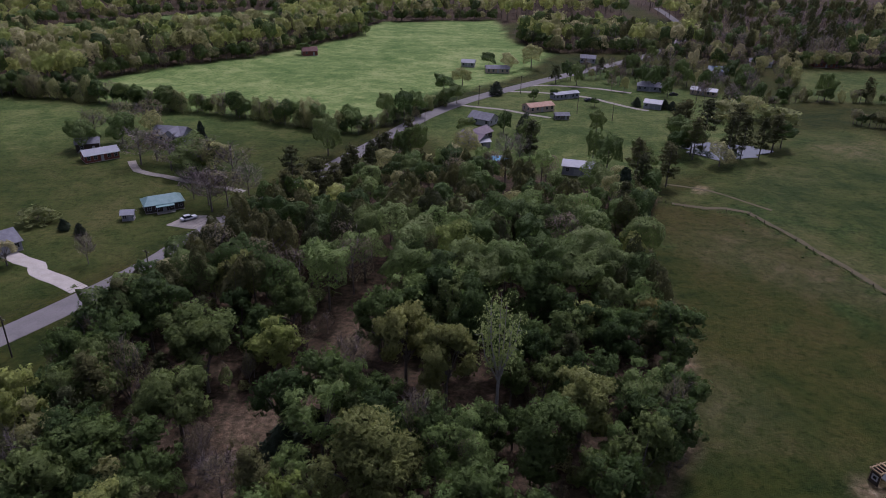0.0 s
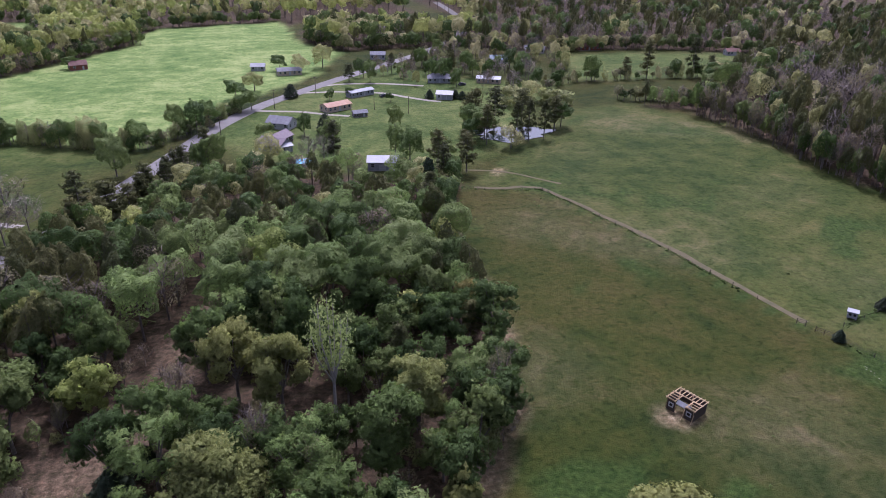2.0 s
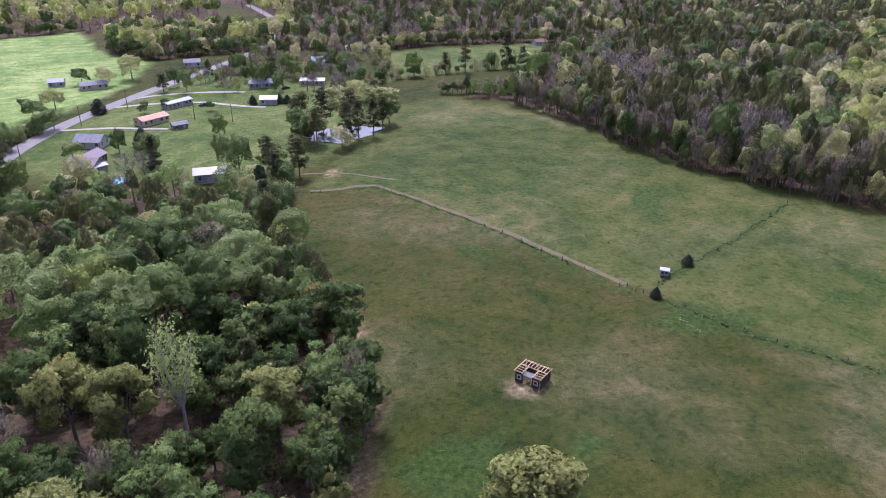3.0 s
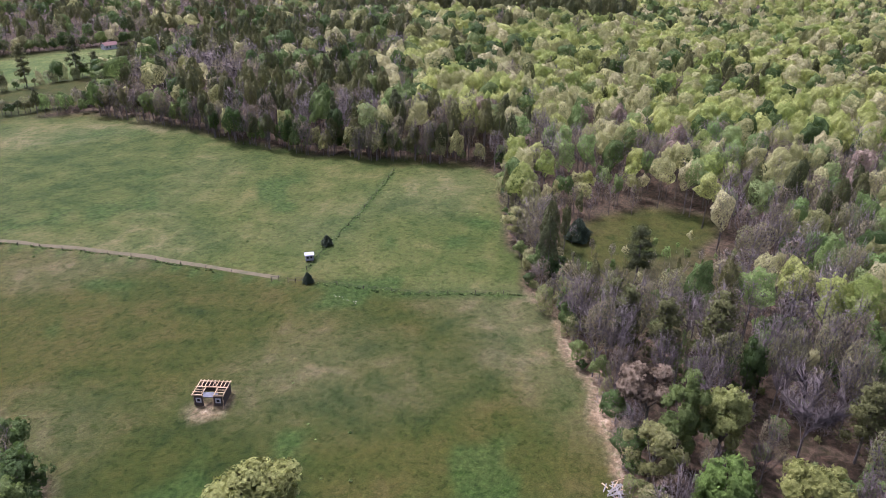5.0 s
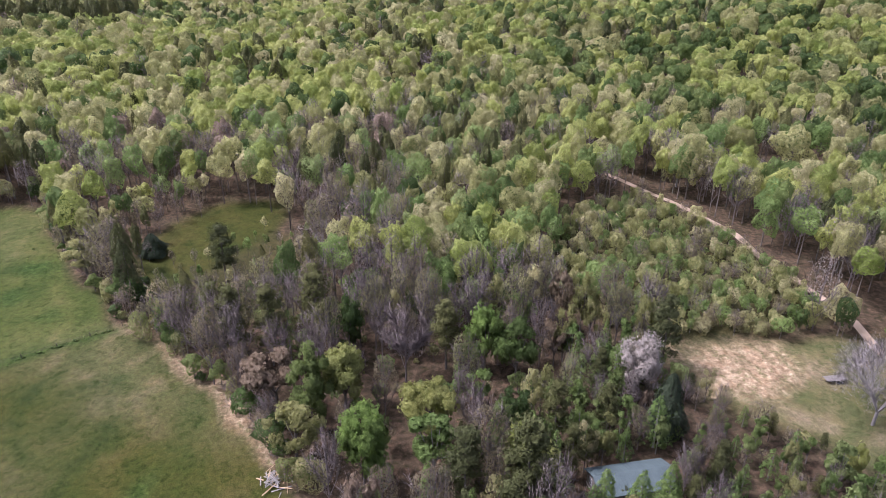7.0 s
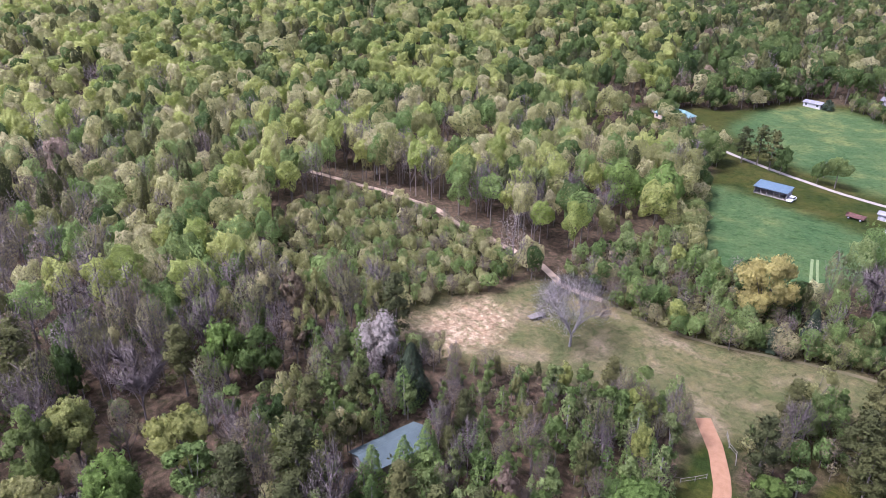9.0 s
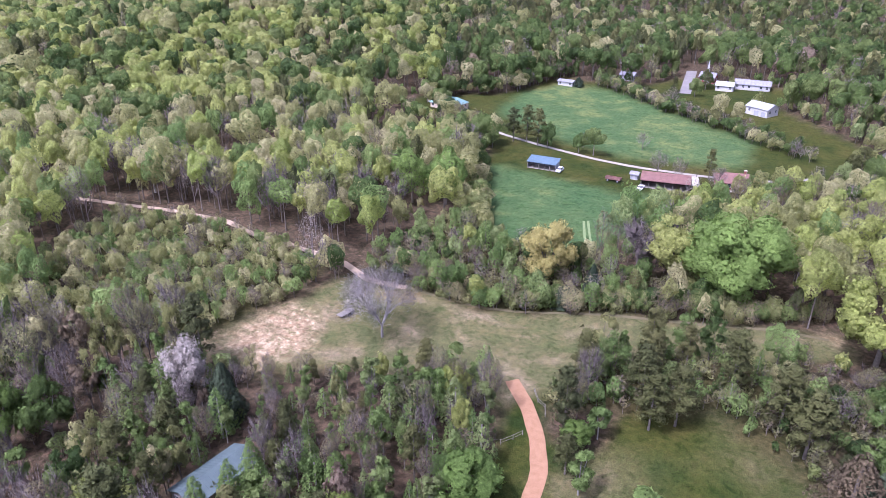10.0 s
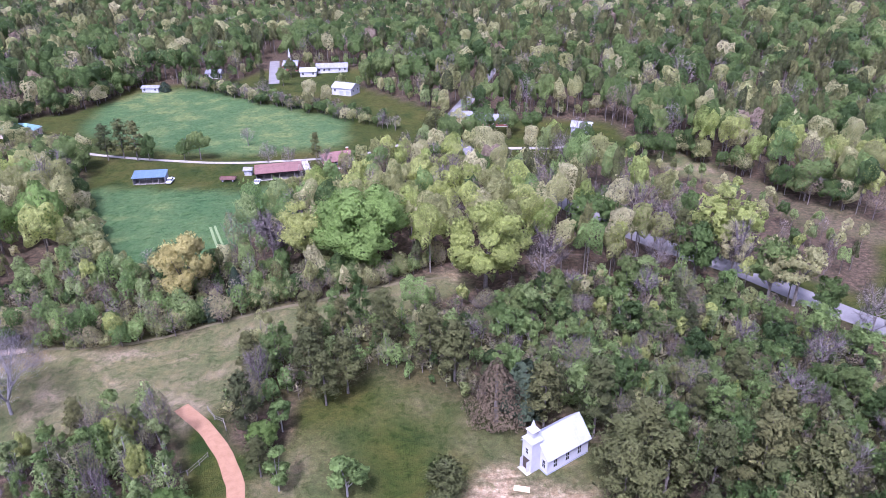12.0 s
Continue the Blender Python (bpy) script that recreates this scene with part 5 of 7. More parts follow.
hedge("brush under the edge of the wood", [(62, 2), (75, 7), (85, 12.5), (100, 21.5), (113, 32), (128, 41), (147, 51), (172, 62)], 1.5, 1.6, ["budding", "shrub", "bare", "green"], 2.0, 6.0, 95, 0.9)
hedge("brush under the edge of the wood", [(176, 80), (171, 99), (166, 125), (165, 140), (169, 187), (167, 217)], 1.0, 2.4, ["budding", "olive", "pine", "bare", "green", "budding"], 7.0, 14.0, 110, 1.3, 0.5)
hedge("brush under the edge of the wood", [(22, 58), (34, 74), (40, 98), (42, 126), (47, 148)], 2.0, 1.6, ["green", "shrub", "budding"], 2.0, 5.5, 95, 0.9)
hedge("small pines and brush along the road", [(-52, 66), (-54.5, 80), (-53, 95), (-47, 117), (-38, 138), (-26, 164)], 2.2, 1.8, ["pine", "green", "pine", "budding"], 4.0, 8.0, 95, 0.9)

for line in ([(-175, 268), (-142, 277), (-150, 296), (-128, 331), (-95, 361), (-48, 440), (-54, 470), (-40, 509), (42, 534)], [(46, 428), (64, 391), (100, 397), (128, 403), (172, 371), (232, 361), (262, 351), (300, 321), (330, 303)],
             [(178, 231), (215, 267), (256, 257), (312, 251)], [(-100, 470), (-126, 562), (-163, 542), (-205, 497), (-257, 450)], [(128, -301), (131, -262), (151, -228), (122, -201), (96, -187)], [(-62, -197), (-79, -203), (-91, -181), (-99, -164), (-110, -150)]):
    hedge("leafy edge of the far woods", line, 2.6, 2.2, ["green", "olive", "budding", "green"], 5.0, 10.0, 64, 1.45)
hedge("leafy edge of the wood along the field", [(96, -172), (90, -164), (76, -141), (67, -127)], 1.8, 1.8, ["green", "olive", "shrub"], 4.0, 8.0, 110, 1.2)

# leafy skirts where the woods meet open land
gx, gy = jittered(-330, 350, -420, 480, 3.9)
r, az = np.hypot(gx, gy), np.degrees(np.arctan2(gx, gy)) % 360
near_edge = np.full(gx.shape, 1e9)
for poly in WOODS:
    near_edge = np.minimum(near_edge, np.abs(depth_in(gx, gy, poly)))
for poly in (FAR_STRIP, FAR_MEADOW, FAR_EAST_FIELD, TEAL_YARD):
    near_edge = np.minimum(near_edge, np.abs(depth_in(gx, gy, poly)))
ok = wooded(gx, gy) & (near_edge < 6.0) & ((gx > 12) | (gy > 0) | (gy < -238)) & (depth_in(gx, gy, WOOD_NOTCH) < -14) & (r > 104) & (r < 520) & ((az < 217) | (az > 322)) & ~inside(gx, gy, SCRUB)
gx, gy = gx[ok], gy[ok]
which = RNG.integers(0, 4, len(gx))
for k, name in enumerate(("green", "budding", "fresh", "olive")):
    at = which == k
    h = RNG.uniform(4.0, 8.5, at.sum())
    scatter("undergrowth", "leafy skirt of small trees at the edge of the woods", name, np.stack([gx[at], gy[at]], 1), h, h * RNG.uniform(0.5, 0.8, at.sum()), 48, 1.3, 4)

# young growth: low trees and tangles between the chapel, the road and the clearing
for poly in (SHORT[0][0], SHORT[1][0], SHORT[6][0]):
    gx, gy = jittered(min(p[0] for p in poly), max(p[0] for p in poly), min(p[1] for p in poly), max(p[1] for p in poly), 2.15)
    ok = inside(gx, gy, poly) & wooded(gx, gy)
    gx, gy = gx[ok], gy[ok]
    which = RNG.integers(0, 7, len(gx))
    for k, (name, low, high) in enumerate((("shrub", 1.5, 3.2), ("shrub", 1.5, 3.0), ("fresh", 2.5, 5.5), ("budding", 2.5, 4.5), ("fresh", 2.0, 4.0), ("green", 2.0, 4.5), ("budding", 2.5, 4.5))):
        at = which == k
        h = RNG.uniform(low, high, at.sum())
        scatter("thicket", "thicket of young trees and shrubs", name, np.stack([gx[at], gy[at]], 1), h, h * RNG.uniform(0.7, 1.0, at.sum()) * (1.3 if name == "shrub" else 0.8), 60, 1.2, 4)

# slender young trees below the clearing
gx, gy = jittered(20, 90, -84, -16, 3.5)
ok = inside(gx, gy, [(24, -40), (45, -18), (64, -26), (88, -56), (70, -58), (62, -64), (50, -74), (36, -78), (31, -72), (27, -60)]) & wooded(gx, gy) & (np.hypot((gx - 53.5) / 0.7, gy + 38.4) > 6.5)
for x, y in zip(gx[ok], gy[ok]):
    kind = random.choice(("sapling", "column", "column", "sapling", "column", "budding", "bare", "pine", "fresh"))
    h = random.uniform(6.0, 10.0) * (0.6 if x > 44 and y < -46 else 1.0)
    plant(kind, float(x), float(y), h, h * random.uniform(0.32, 0.46), group="young trees below the clearing")

# dark pines and leafy trees that hide the road behind the wood
for x, y in along([(-43, 128), (-35, 148), (-26, 166), (-17, 184), (-9, 199)], 3.2, 2.2):
    kind = random.choice(("pine", "pine", "green", "budding", "pine"))
    h = random.uniform(9.0, 13.0)
    plant(kind, float(x), float(y), h, h * random.uniform(0.5, 0.65), group="trees along the road bank")

# brush land between the track and the clearing
gx, gy = jittered(78, 156, -100, -40, 2.1)
ok = inside(gx, gy, SCRUB) & (distance_to_line(gx, gy, TRAIL) > 2.0)
gx, gy = gx[ok], gy[ok]
which = RNG.integers(0, 6, len(gx))
for k, (name, low, high) in enumerate((("shrub", 1.8, 3.4), ("shrub", 1.5, 3.2), ("sapling", 2.5, 5.0), ("budding", 3.0, 6.5), ("fresh", 2.0, 4.5), ("olive", 3.0, 6.0))):
    at = which == k
    h = RNG.uniform(low, high, at.sum())
    scatter("brush", "brushland of young saplings and tangled shrubs", name, np.stack([gx[at], gy[at]], 1), h, h * RNG.uniform(0.7, 1.0, at.sum()) * (1.3 if name == "shrub" else 0.75), 80, 1.1, 4)

# undergrowth beneath the near woods
gx, gy = jittered(-60, 130, -130, 185, 4.2)
r = np.hypot(gx, gy)
ok = wooded(gx, gy) & (r < 130) & (r > 34) & ~inside(gx, gy, SCRUB) & (RNG.random(gx.size) < 0.55)
gx, gy = gx[ok], gy[ok]
which = RNG.integers(0, 4, len(gx))
for k, (name, low, high) in enumerate((("shrub", 1.0, 2.6), ("fresh", 2.0, 5.0), ("budding", 3.0, 6.5), ("budding", 2.0, 5.0))):
    at = which == k
    h = RNG.uniform(low, high, at.sum())
    scatter("undergrowth", "undergrowth of shrubs and saplings on leaf litter", name, np.stack([gx[at], gy[at]], 1), h, h * RNG.uniform(0.8, 1.2, at.sum()) * (1.2 if name == "shrub" else 0.8), 48, 1.0, 4)

# weeds and tufts in the pasture, and along its fences
gx, gy = jittered(20, 176, 0, 236, 4.2)
ok = (depth_in(gx, gy, PASTURE) > 2) & (wavy(gx, gy, 9, 1.3) + RNG.normal(size=gx.size) * 0.5 > 1.15) & (np.hypot(gx, gy) < 170)
tuft = np.vstack([np.stack([gx[ok], gy[ok]], 1), along([(101, 79), (113, 82), (130, 84.5), (163, 92.5)], 0.9, 0.7), along([(97, 74), (99, 64), (102, 53), (111, 34)], 0.9, 0.7),
                  along([(58, 164), (67, 159), (77, 157.5), (83, 137), (88.5, 117), (92, 95)], 0.8, 0.6)])
h = RNG.uniform(0.12, 0.34, len(tuft))
scatter("weeds", "low dark green weeds and tufts in the grass", "weed", tuft, h, h * RNG.uniform(1.5, 3.2, len(tuft)), 40, 1.1, 4)

# loose trees between the houses to the north and in the far village
for poly, step, chance in (([(62, 300), (52, 325), (84, 350), (112, 385), (128, 402), (170, 370), (232, 360), (180, 356), (150, 288), (128, 268), (108, 258), (100, 280)], 7.5, 0.8),
                           ([(100, -300), (78, -326), (22, -332), (10, -270), (-10, -242), (12, -226), (26, -246), (62, -268), (92, -292)], 12.0, 0.4),
                           ([(-6, -206), (-14, -238), (-62, -234), (-70, -206), (-56, -197), (-30, -198)], 11.0, 0.35)):
    gx, gy = jittered(min(p[0] for p in poly), max(p[0] for p in poly), min(p[1] for p in poly), max(p[1] for p in poly), step)
    ok = inside(gx, gy, poly) & (RNG.random(gx.size) < chance) & (distance_to_line(gx, gy, ROAD) > 6) & (distance_to_line(gx, gy, ROAD_NORTH) > 6)
    for x, y in zip(gx[ok], gy[ok]):
        kind = random.choice(("green", "green", "bare", "pine", "budding", "shrub", "olive"))
        h = random.uniform(5.0, 11.0) * (0.5 if kind == "shrub" else 1)
        plant(kind, float(x), float(y), h, h * random.uniform(0.6, 0.85) * (0.65 if kind == "pine" else 1), group="trees between houses")

# mixed young trees of all sizes between the chapel and the road
gx, gy = jittered(-96, -4, -126, -56, 5.2)
ok = inside(gx, gy, SHORT[1][0]) & wooded(gx, gy) & (distance_to_line(gx, gy, ROAD) > 13) & (RNG.random(gx.size) < 0.75)
for x, y in zip(gx[ok], gy[ok]):
    kind = random.choice(("fresh", "green", "green", "fresh", "budding", "sapling", "column", "bare", "pine", "green"))
    h = random.uniform(5.0, 9.5)
    plant(kind, float(x), float(y), h, h * random.uniform(0.6, 0.9) * {"column": 0.4, "sapling": 0.55, "pine": 0.7}.get(kind, 1), group="young trees beyond the chapel")

# tall thin-stemmed trees beside the road and behind the sandy track
for line, step, spread, far_side in ((ROAD[4:9], 5.5, 1.2, 6.5), (TRAIL[1:8], 4.6, 4.0, -9.0)):
    for x, y in along(line, step, spread):
        k = 1 - far_side / math.hypot(x, y)
        x, y = float(x * k), float(y * k)
        kind = random.choice(("olive", "bare", "fresh", "bare", "bare", "pale") if far_side < 0 else ("green", "bare", "olive", "fresh", "bare", "pine"))
        h = random.uniform(12, 16.5)
        plant(kind, x, y, h, h * (0.38 if kind == "pale" else random.uniform(0.42, 0.6)), group="tall trees beside the tracks")

# ---------------------------------------------------------------- buildings and things


def part(name, bm, mat, parent, label=""):
    """One bmesh as one mesh under a thing or a part; in the thing's own axes."""
    bmesh.ops.recalc_face_normals(bm, faces=bm.faces)
    me = bpy.data.meshes.new(name)
    bm.to_mesh(me)
    bm.free()
    me.materials.append(mat)
    o = new(name, me)
    o.parent = parent
    if label:
        o["label"] = label
    return o


def thing(name, x, y, yaw, label, category, group="", lift=0.0):
    """An empty on the land at a plan place, turned by yaw degrees."""
    top = new(name)
    top.matrix_basis = pose(x * SITE, y * SITE, land(x, y) + lift, 0, 0, yaw)
    return tagged(top, label, category, group)


def box(bm, x0, x1, y0, y1, z0, z1):
    v = [bm.verts.new(p) for p in ((x0, y0, z0), (x1, y0, z0), (x1, y1, z0), (x0, y1, z0), (x0, y0, z1), (x1, y0, z1), (x1, y1, z1), (x0, y1, z1))]
    for f in ((0, 3, 2, 1), (4, 5, 6, 7), (0, 1, 5, 4), (1, 2, 6, 5), (2, 3, 7, 6), (3, 0, 4, 7)):
        bm.faces.new([v[k] for k in f])
    return bm


def a_box(*size):
    return box(bmesh.new(), *size)


def bar(bm, a, c, w):
    """A square bar from a to c."""
    v, f, _ = tube(a, c, w * 0.7, w * 0.7, 4)
    vv = [bm.verts.new(p) for p in v]
    for q in f:
        bm.faces.new([vv[k] for k in q])
    bm.faces.new(vv[:4])
    bm.faces.new(vv[4:])
    return bm


def cylinder(bm, x, y, z0, z1, r, sides=16, axis="z"):
    rings = []
    for z in (z0, z1):
        ring = []
        for k in range(sides):
            a = 2 * math.pi * k / sides
            p = (r * math.cos(a), r * math.sin(a))
            ring.append(bm.verts.new((x + p[0], y + p[1], z) if axis == "z" else (x + p[0], z, y + p[1])))
        rings.append(ring)
    for k in range(sides):
        bm.faces.new((rings[0][k], rings[0][(k + 1) % sides], rings[1][(k + 1) % sides], rings[1][k]))
    bm.faces.new(rings[0])
    bm.faces.new(rings[1])
    return bm


def gable_body(L, D, h, rise_, y0=None):
    """A closed shell with gables at both ends of its length."""
    bm = bmesh.new()
    x, y = L / 2, D / 2
    low = [bm.verts.new(p) for p in ((-x, -y, -0.3), (x, -y, -0.3), (x, y, -0.3), (-x, y, -0.3))]
    up = [bm.verts.new(p) for p in ((-x, -y, h), (x, -y, h), (x, y, h), (-x, y, h))]
    r0, r1 = bm.verts.new((-x, 0, h + rise_)), bm.verts.new((x, 0, h + rise_))
    bm.faces.new(low)
    bm.faces.new((low[0], low[1], up[1], up[0]))
    bm.faces.new((low[2], low[3], up[3], up[2]))
    bm.faces.new((low[1], low[2], up[2], r1, up[1]))
    bm.faces.new((low[3], low[0], up[0], r0, up[3]))
    bm.faces.new((up[0], up[1], r1, r0))
    bm.faces.new((up[2], up[3], r0, r1))
    return bm


def gable_roof(L, D, h, rise_, over=0.4, thick=0.14, hip=0.0):
    """Two roof slabs with eaves; hip: how far the ridge is drawn in."""
    bm = bmesh.new()
    x, y = L / 2 + over, D / 2 + over
    drop = rise_ * over / (D / 2)
    rx = x - hip
    for lift in (0.03,):
        outer = [(-x, -y, h - drop), (x, -y, h - drop), (rx, 0, h + rise_), (-rx, 0, h + rise_), (x, y, h - drop), (-x, y, h - drop)]
        low = [bm.verts.new((p[0], p[1], p[2] + lift)) for p in outer]
        top = [bm.verts.new((p[0], p[1], p[2] + lift + thick)) for p in outer]
        faces = [(0, 1, 2, 3), (4, 5, 3, 2), (1, 4, 2), (5, 0, 3)] if hip else [(0, 1, 2, 3), (4, 5, 3, 2)]
        for f in faces:
            bm.faces.new([top[k] for k in f])
            bm.faces.new([low[k] for k in reversed(f)])
        for a, c in (((0, 1), (4, 5), (1, 4), (5, 0)) if hip else ((0, 1), (4, 5), (1, 2), (2, 4), (5, 3), (3, 0))):
            bm.faces.new((low[a], low[c], top[c], top[a]))
    return bm


def seams(roof, L, D, h, rise_, ribs, over=0.45, thick=0.12, turn=0.0, lean=False):
    """Raised seams of a metal roof, one strip each."""
    x, y = L / 2 + over, D / 2 + over
    drop = rise_ * over / (D / 2)
    n = int(2 * x / ribs)
    for s in (-1, 1):
        bm = bar(bmesh.new(), (0, s * y, h - drop + 0.06 + thick), (0, s * 0.05, h + rise_ + 0.06 + thick), 0.035)
        if turn:
            bmesh.ops.rotate(bm, verts=bm.verts, cent=(0, 0, 0), matrix=Matrix.Rotation(turn, 3, "Z"))
        first = part("seam", bm, roof.data.materials[0], roof)
        for k in range(n + 1):
            at = -x + 0.05 + k * (2 * x - 0.1) / n
            o = first if k == 0 else new("seam", first.data)
            o.parent = roof
            o.location = (at * math.cos(turn), at * math.sin(turn), 0)


def window(parent, x, y, z, w, h, side):
    """A framed pane with sill on a wall; side: the wall's outward axis, x or y with its sign."""
    s = -1 if side[0] == "-" else 1

    def slab(a0, a1, z0, z1, d0, d1):
        lo, hi = sorted((d0 * s, d1 * s))
        return (a0, a1, y + lo, y + hi, z0, z1) if side[1] == "y" else (x + lo, x + hi, a0, a1, z0, z1)

    def slab_point(a, zz, d):
        return (a, y + d * s, zz) if side[1] == "y" else (x + d * s, a, zz)

    c = x if side[1] == "y" else y
    bm = bmesh.new()
    ring = [[bm.verts.new(slab_point(a, zz, d)) for a, zz in ((c - ww, z - hh), (c + ww, z - hh), (c + ww, z + hh), (c - ww, z + hh))]
            for ww, hh, d in ((w / 2 + 0.09, h / 2 + 0.09, -0.02), (w / 2 + 0.09, h / 2 + 0.09, 0.06), (w / 2, h / 2, 0.06), (w / 2, h / 2, -0.02))]
    for n in range(4):
        for k in range(4):
            bm.faces.new((ring[n][k], ring[n][(k + 1) % 4], ring[(n + 1) % 4][(k + 1) % 4], ring[(n + 1) % 4][k]))
    bmesh.ops.recalc_face_normals(bm, faces=bm.faces)
    f = part("window", bm, WHITE, parent, "white-framed window")
    part("pane", a_box(*slab(c - w / 2, c + w / 2, z - h / 2, z + h / 2, -0.02, 0.02)), GLASS, f)
    part("sash_bar", a_box(*slab(c - w / 2, c + w / 2, z - 0.025, z + 0.025, 0.02, 0.05)), WHITE, f)
    part("sash_bar", a_box(*slab(c - 0.02, c + 0.02, z - h / 2, z + h / 2, 0.021, 0.048)), WHITE, f)
    return f


def door(parent, x, y, w, h, mat, side="-y", z=0.0):
    s = -1 if side[0] == "-" else 1
    lo, hi = sorted((-0.02 * s, 0.05 * s))
    size = (x - w / 2, x + w / 2, y + lo, y + hi, z, z + h) if side[1] == "y" else (x + lo, x + hi, y - w / 2, y + w / 2, z, z + h)
    d = part("door", a_box(*size), mat, parent, "panelled door")
    lo, hi = sorted((0.05 * s, 0.11 * s))
    k = (x + w * 0.36, x + w * 0.44, y + lo, y + hi, z + h * 0.46, z + h * 0.5) if side[1] == "y" else (x + lo, x + hi, y + w * 0.36, y + w * 0.44, z + h * 0.46, z + h * 0.5)
    part("handle", a_box(*k), OLD_WOOD, d, "metal handle")
    return d


def house(name, x, y, yaw, L, D, h, rise_, wall, roof, label, windows=3, doors=1, ribs=0.0, hip=0.0, chimney=False, garage=0, porch=0.0, door_mat=None):
    """A gabled or hipped building whose long front, at the given place, faces local -y."""
    rad = radians(yaw)
    cx, cy = x - math.sin(rad) * D / 2 / SITE, y + math.cos(rad) * D / 2 / SITE
    top = thing(name, cx, cy, yaw, label, "house" if name.endswith("house") or "home" in name else name.split("_")[-1])
    part("foundation", a_box(-L / 2 - 0.05, L / 2 + 0.05, -D / 2 - 0.05, D / 2 + 0.05, -0.4, 0.18), CONCRETE, top, "concrete footing")
    part("wall", gable_body(L, D, h, 0.01 if hip else rise_), wall, top)
    tin = part("roof", gable_roof(L, D, h, rise_, 0.45, 0.12, hip), roof, top, roof.name)
    if ribs and not hip:
        seams(tin, L, D, h, rise_, ribs)
    spots = windows + doors + garage
    for k in range(spots):
        px_ = -L / 2 + L * (k + 0.5) / max(spots, 1)
        if k >= spots - garage:
            g_ = part("garage_door", a_box(px_ - 1.15, px_ + 1.15, -D / 2 - 0.06, -D / 2 + 0.02, 0.15, 2.25), WHITE if wall is not WHITE else GREY_WALL, top, "sectional garage door")
            for n in range(1, 4):
                part("groove", a_box(px_ - 1.1, px_ + 1.1, -D / 2 - 0.075, -D / 2 - 0.055, 0.15 + n * 0.52, 0.18 + n * 0.52), GREY_WALL, g_)
        elif doors and k == spots // 2:
            door(top, px_, -D / 2, 0.95, 2.05, door_mat or WHITE, z=0.15)
        else:
            window(top, px_, -D / 2, 0.58 * h + 0.1, 1.0, min(1.25, h * 0.48), "-y")
    for k in range(2 if D > 5 else 1):
        for side, px_ in (("+x", L / 2), ("-x", -L / 2)):
            window(top, px_, -D / 4 + k * D / 2, 0.58 * h + 0.1, 0.9, min(1.1, h * 0.45), side)
    if chimney:
        c = part("chimney", a_box(L * 0.18, L * 0.18 + 0.8, 0.3, 1.1, h, h + rise_ + 0.9), BRICK, top, "brick chimney")
        part("cap", a_box(L * 0.18 - 0.08, L * 0.18 + 0.88, 0.22, 1.18, h + rise_ + 0.9, h + rise_ + 1.0), CONCRETE, c)
    if porch:
        part("porch_roof", a_box(-porch / 2, porch / 2, -D / 2 - 2.0, -D / 2 - 0.1, h - 0.35, h - 0.22), roof, top, "low porch roof")
        part("porch_floor", a_box(-porch / 2, porch / 2, -D / 2 - 1.9, -D / 2 - 0.06, -0.3, 0.15), CONCRETE, top)
        for k in range(4):
            px_ = -porch / 2 + 0.15 + k * (porch - 0.3) / 3
            part("post", a_box(px_ - 0.06, px_ + 0.06, -D / 2 - 1.9, -D / 2 - 1.78, 0.15, h - 0.35), WHITE, top)
    return top


# north: farmhouses, trailers and sheds along the road
house("ranch_house", -65.0, 153.5, 30, 10.5, 6.5, 2.5, 1.5, BROWN, TEAL, "dark brown ranch house with a teal metal roof", 4, 1, 0.6, 2.0, porch=5)
house("garden_shed", -71.3, 146.9, 11, 3.0, 2.6, 2.1, 0.8, GREY_WALL, WHITE_METAL, "small grey garden shed with a pale roof", 1, 1)
house("brick_house", -95.7, 189.2, 40, 11.0, 6.0, 2.6, 1.3, BRICK, WHITE_METAL, "long red brick house with a white metal roof", 4, 1, 0.7)
house("wooden_barn", -103.2, 196.5, 23, 7.5, 6.0, 3.2, 1.4, BROWN, GREY_ROOF, "dark weathered barn behind the brick house", 1, 1)
house("grey_house", -88.6, 127.4, 53, 9.0, 8.0, 2.7, 2.2, GREY_WALL, GREY_ROOF, "grey house with a shingle roof at the concrete drive", 3, 1)
house("red_barn", -67.0, 365.5, 20, 9.0, 6.5, 3.0, 2.0, BRICK, RUST, "small red barn with a rusty roof in the bright field", 1, 1)
house("white_shed", 13.7, 343.0, -12, 7.5, 5.0, 2.6, 1.4, GREY_WALL, WHITE_METAL, "grey shed with a white metal roof", 2, 1, 0.7)
house("low_house", 27.6, 330.0, 4, 13.0, 6.5, 2.5, 1.4, TAN, GREY_ROOF, "low tan house with a grey roof behind trees", 4, 1)
house("mobile_home", 52.3, 280.3, 28, 14.0, 4.6, 2.6, 0.7, GREY_WALL, WHITE_METAL, "long grey mobile home with a white metal roof", 5, 1, 0.7)
house("mobile_home", 39.0, 256.9, 27, 13.0, 6.5, 2.6, 1.1, TAN, TAN_ROOF, "tan double-wide home with a faded tan roof", 4, 1)
house("tool_shed", 44.8, 245.3, 7, 6.0, 3.6, 2.0, 0.9, OLD_WOOD, GREY_ROOF, "low weathered tool shed", 1, 1)
house("shingled_house", 14.0, 235.2, -34, 10.0, 7.5, 2.7, 2.0, WHITE, GREY_ROOF, "white house with a blue-grey shingle roof", 3, 1)
house("plum_roofed_house", 9.2, 210.3, -39, 10.0, 8.0, 2.7, 1.9, GREY_WALL, PLUM_ROOF, "house with a faded plum shingle roof", 3, 1)
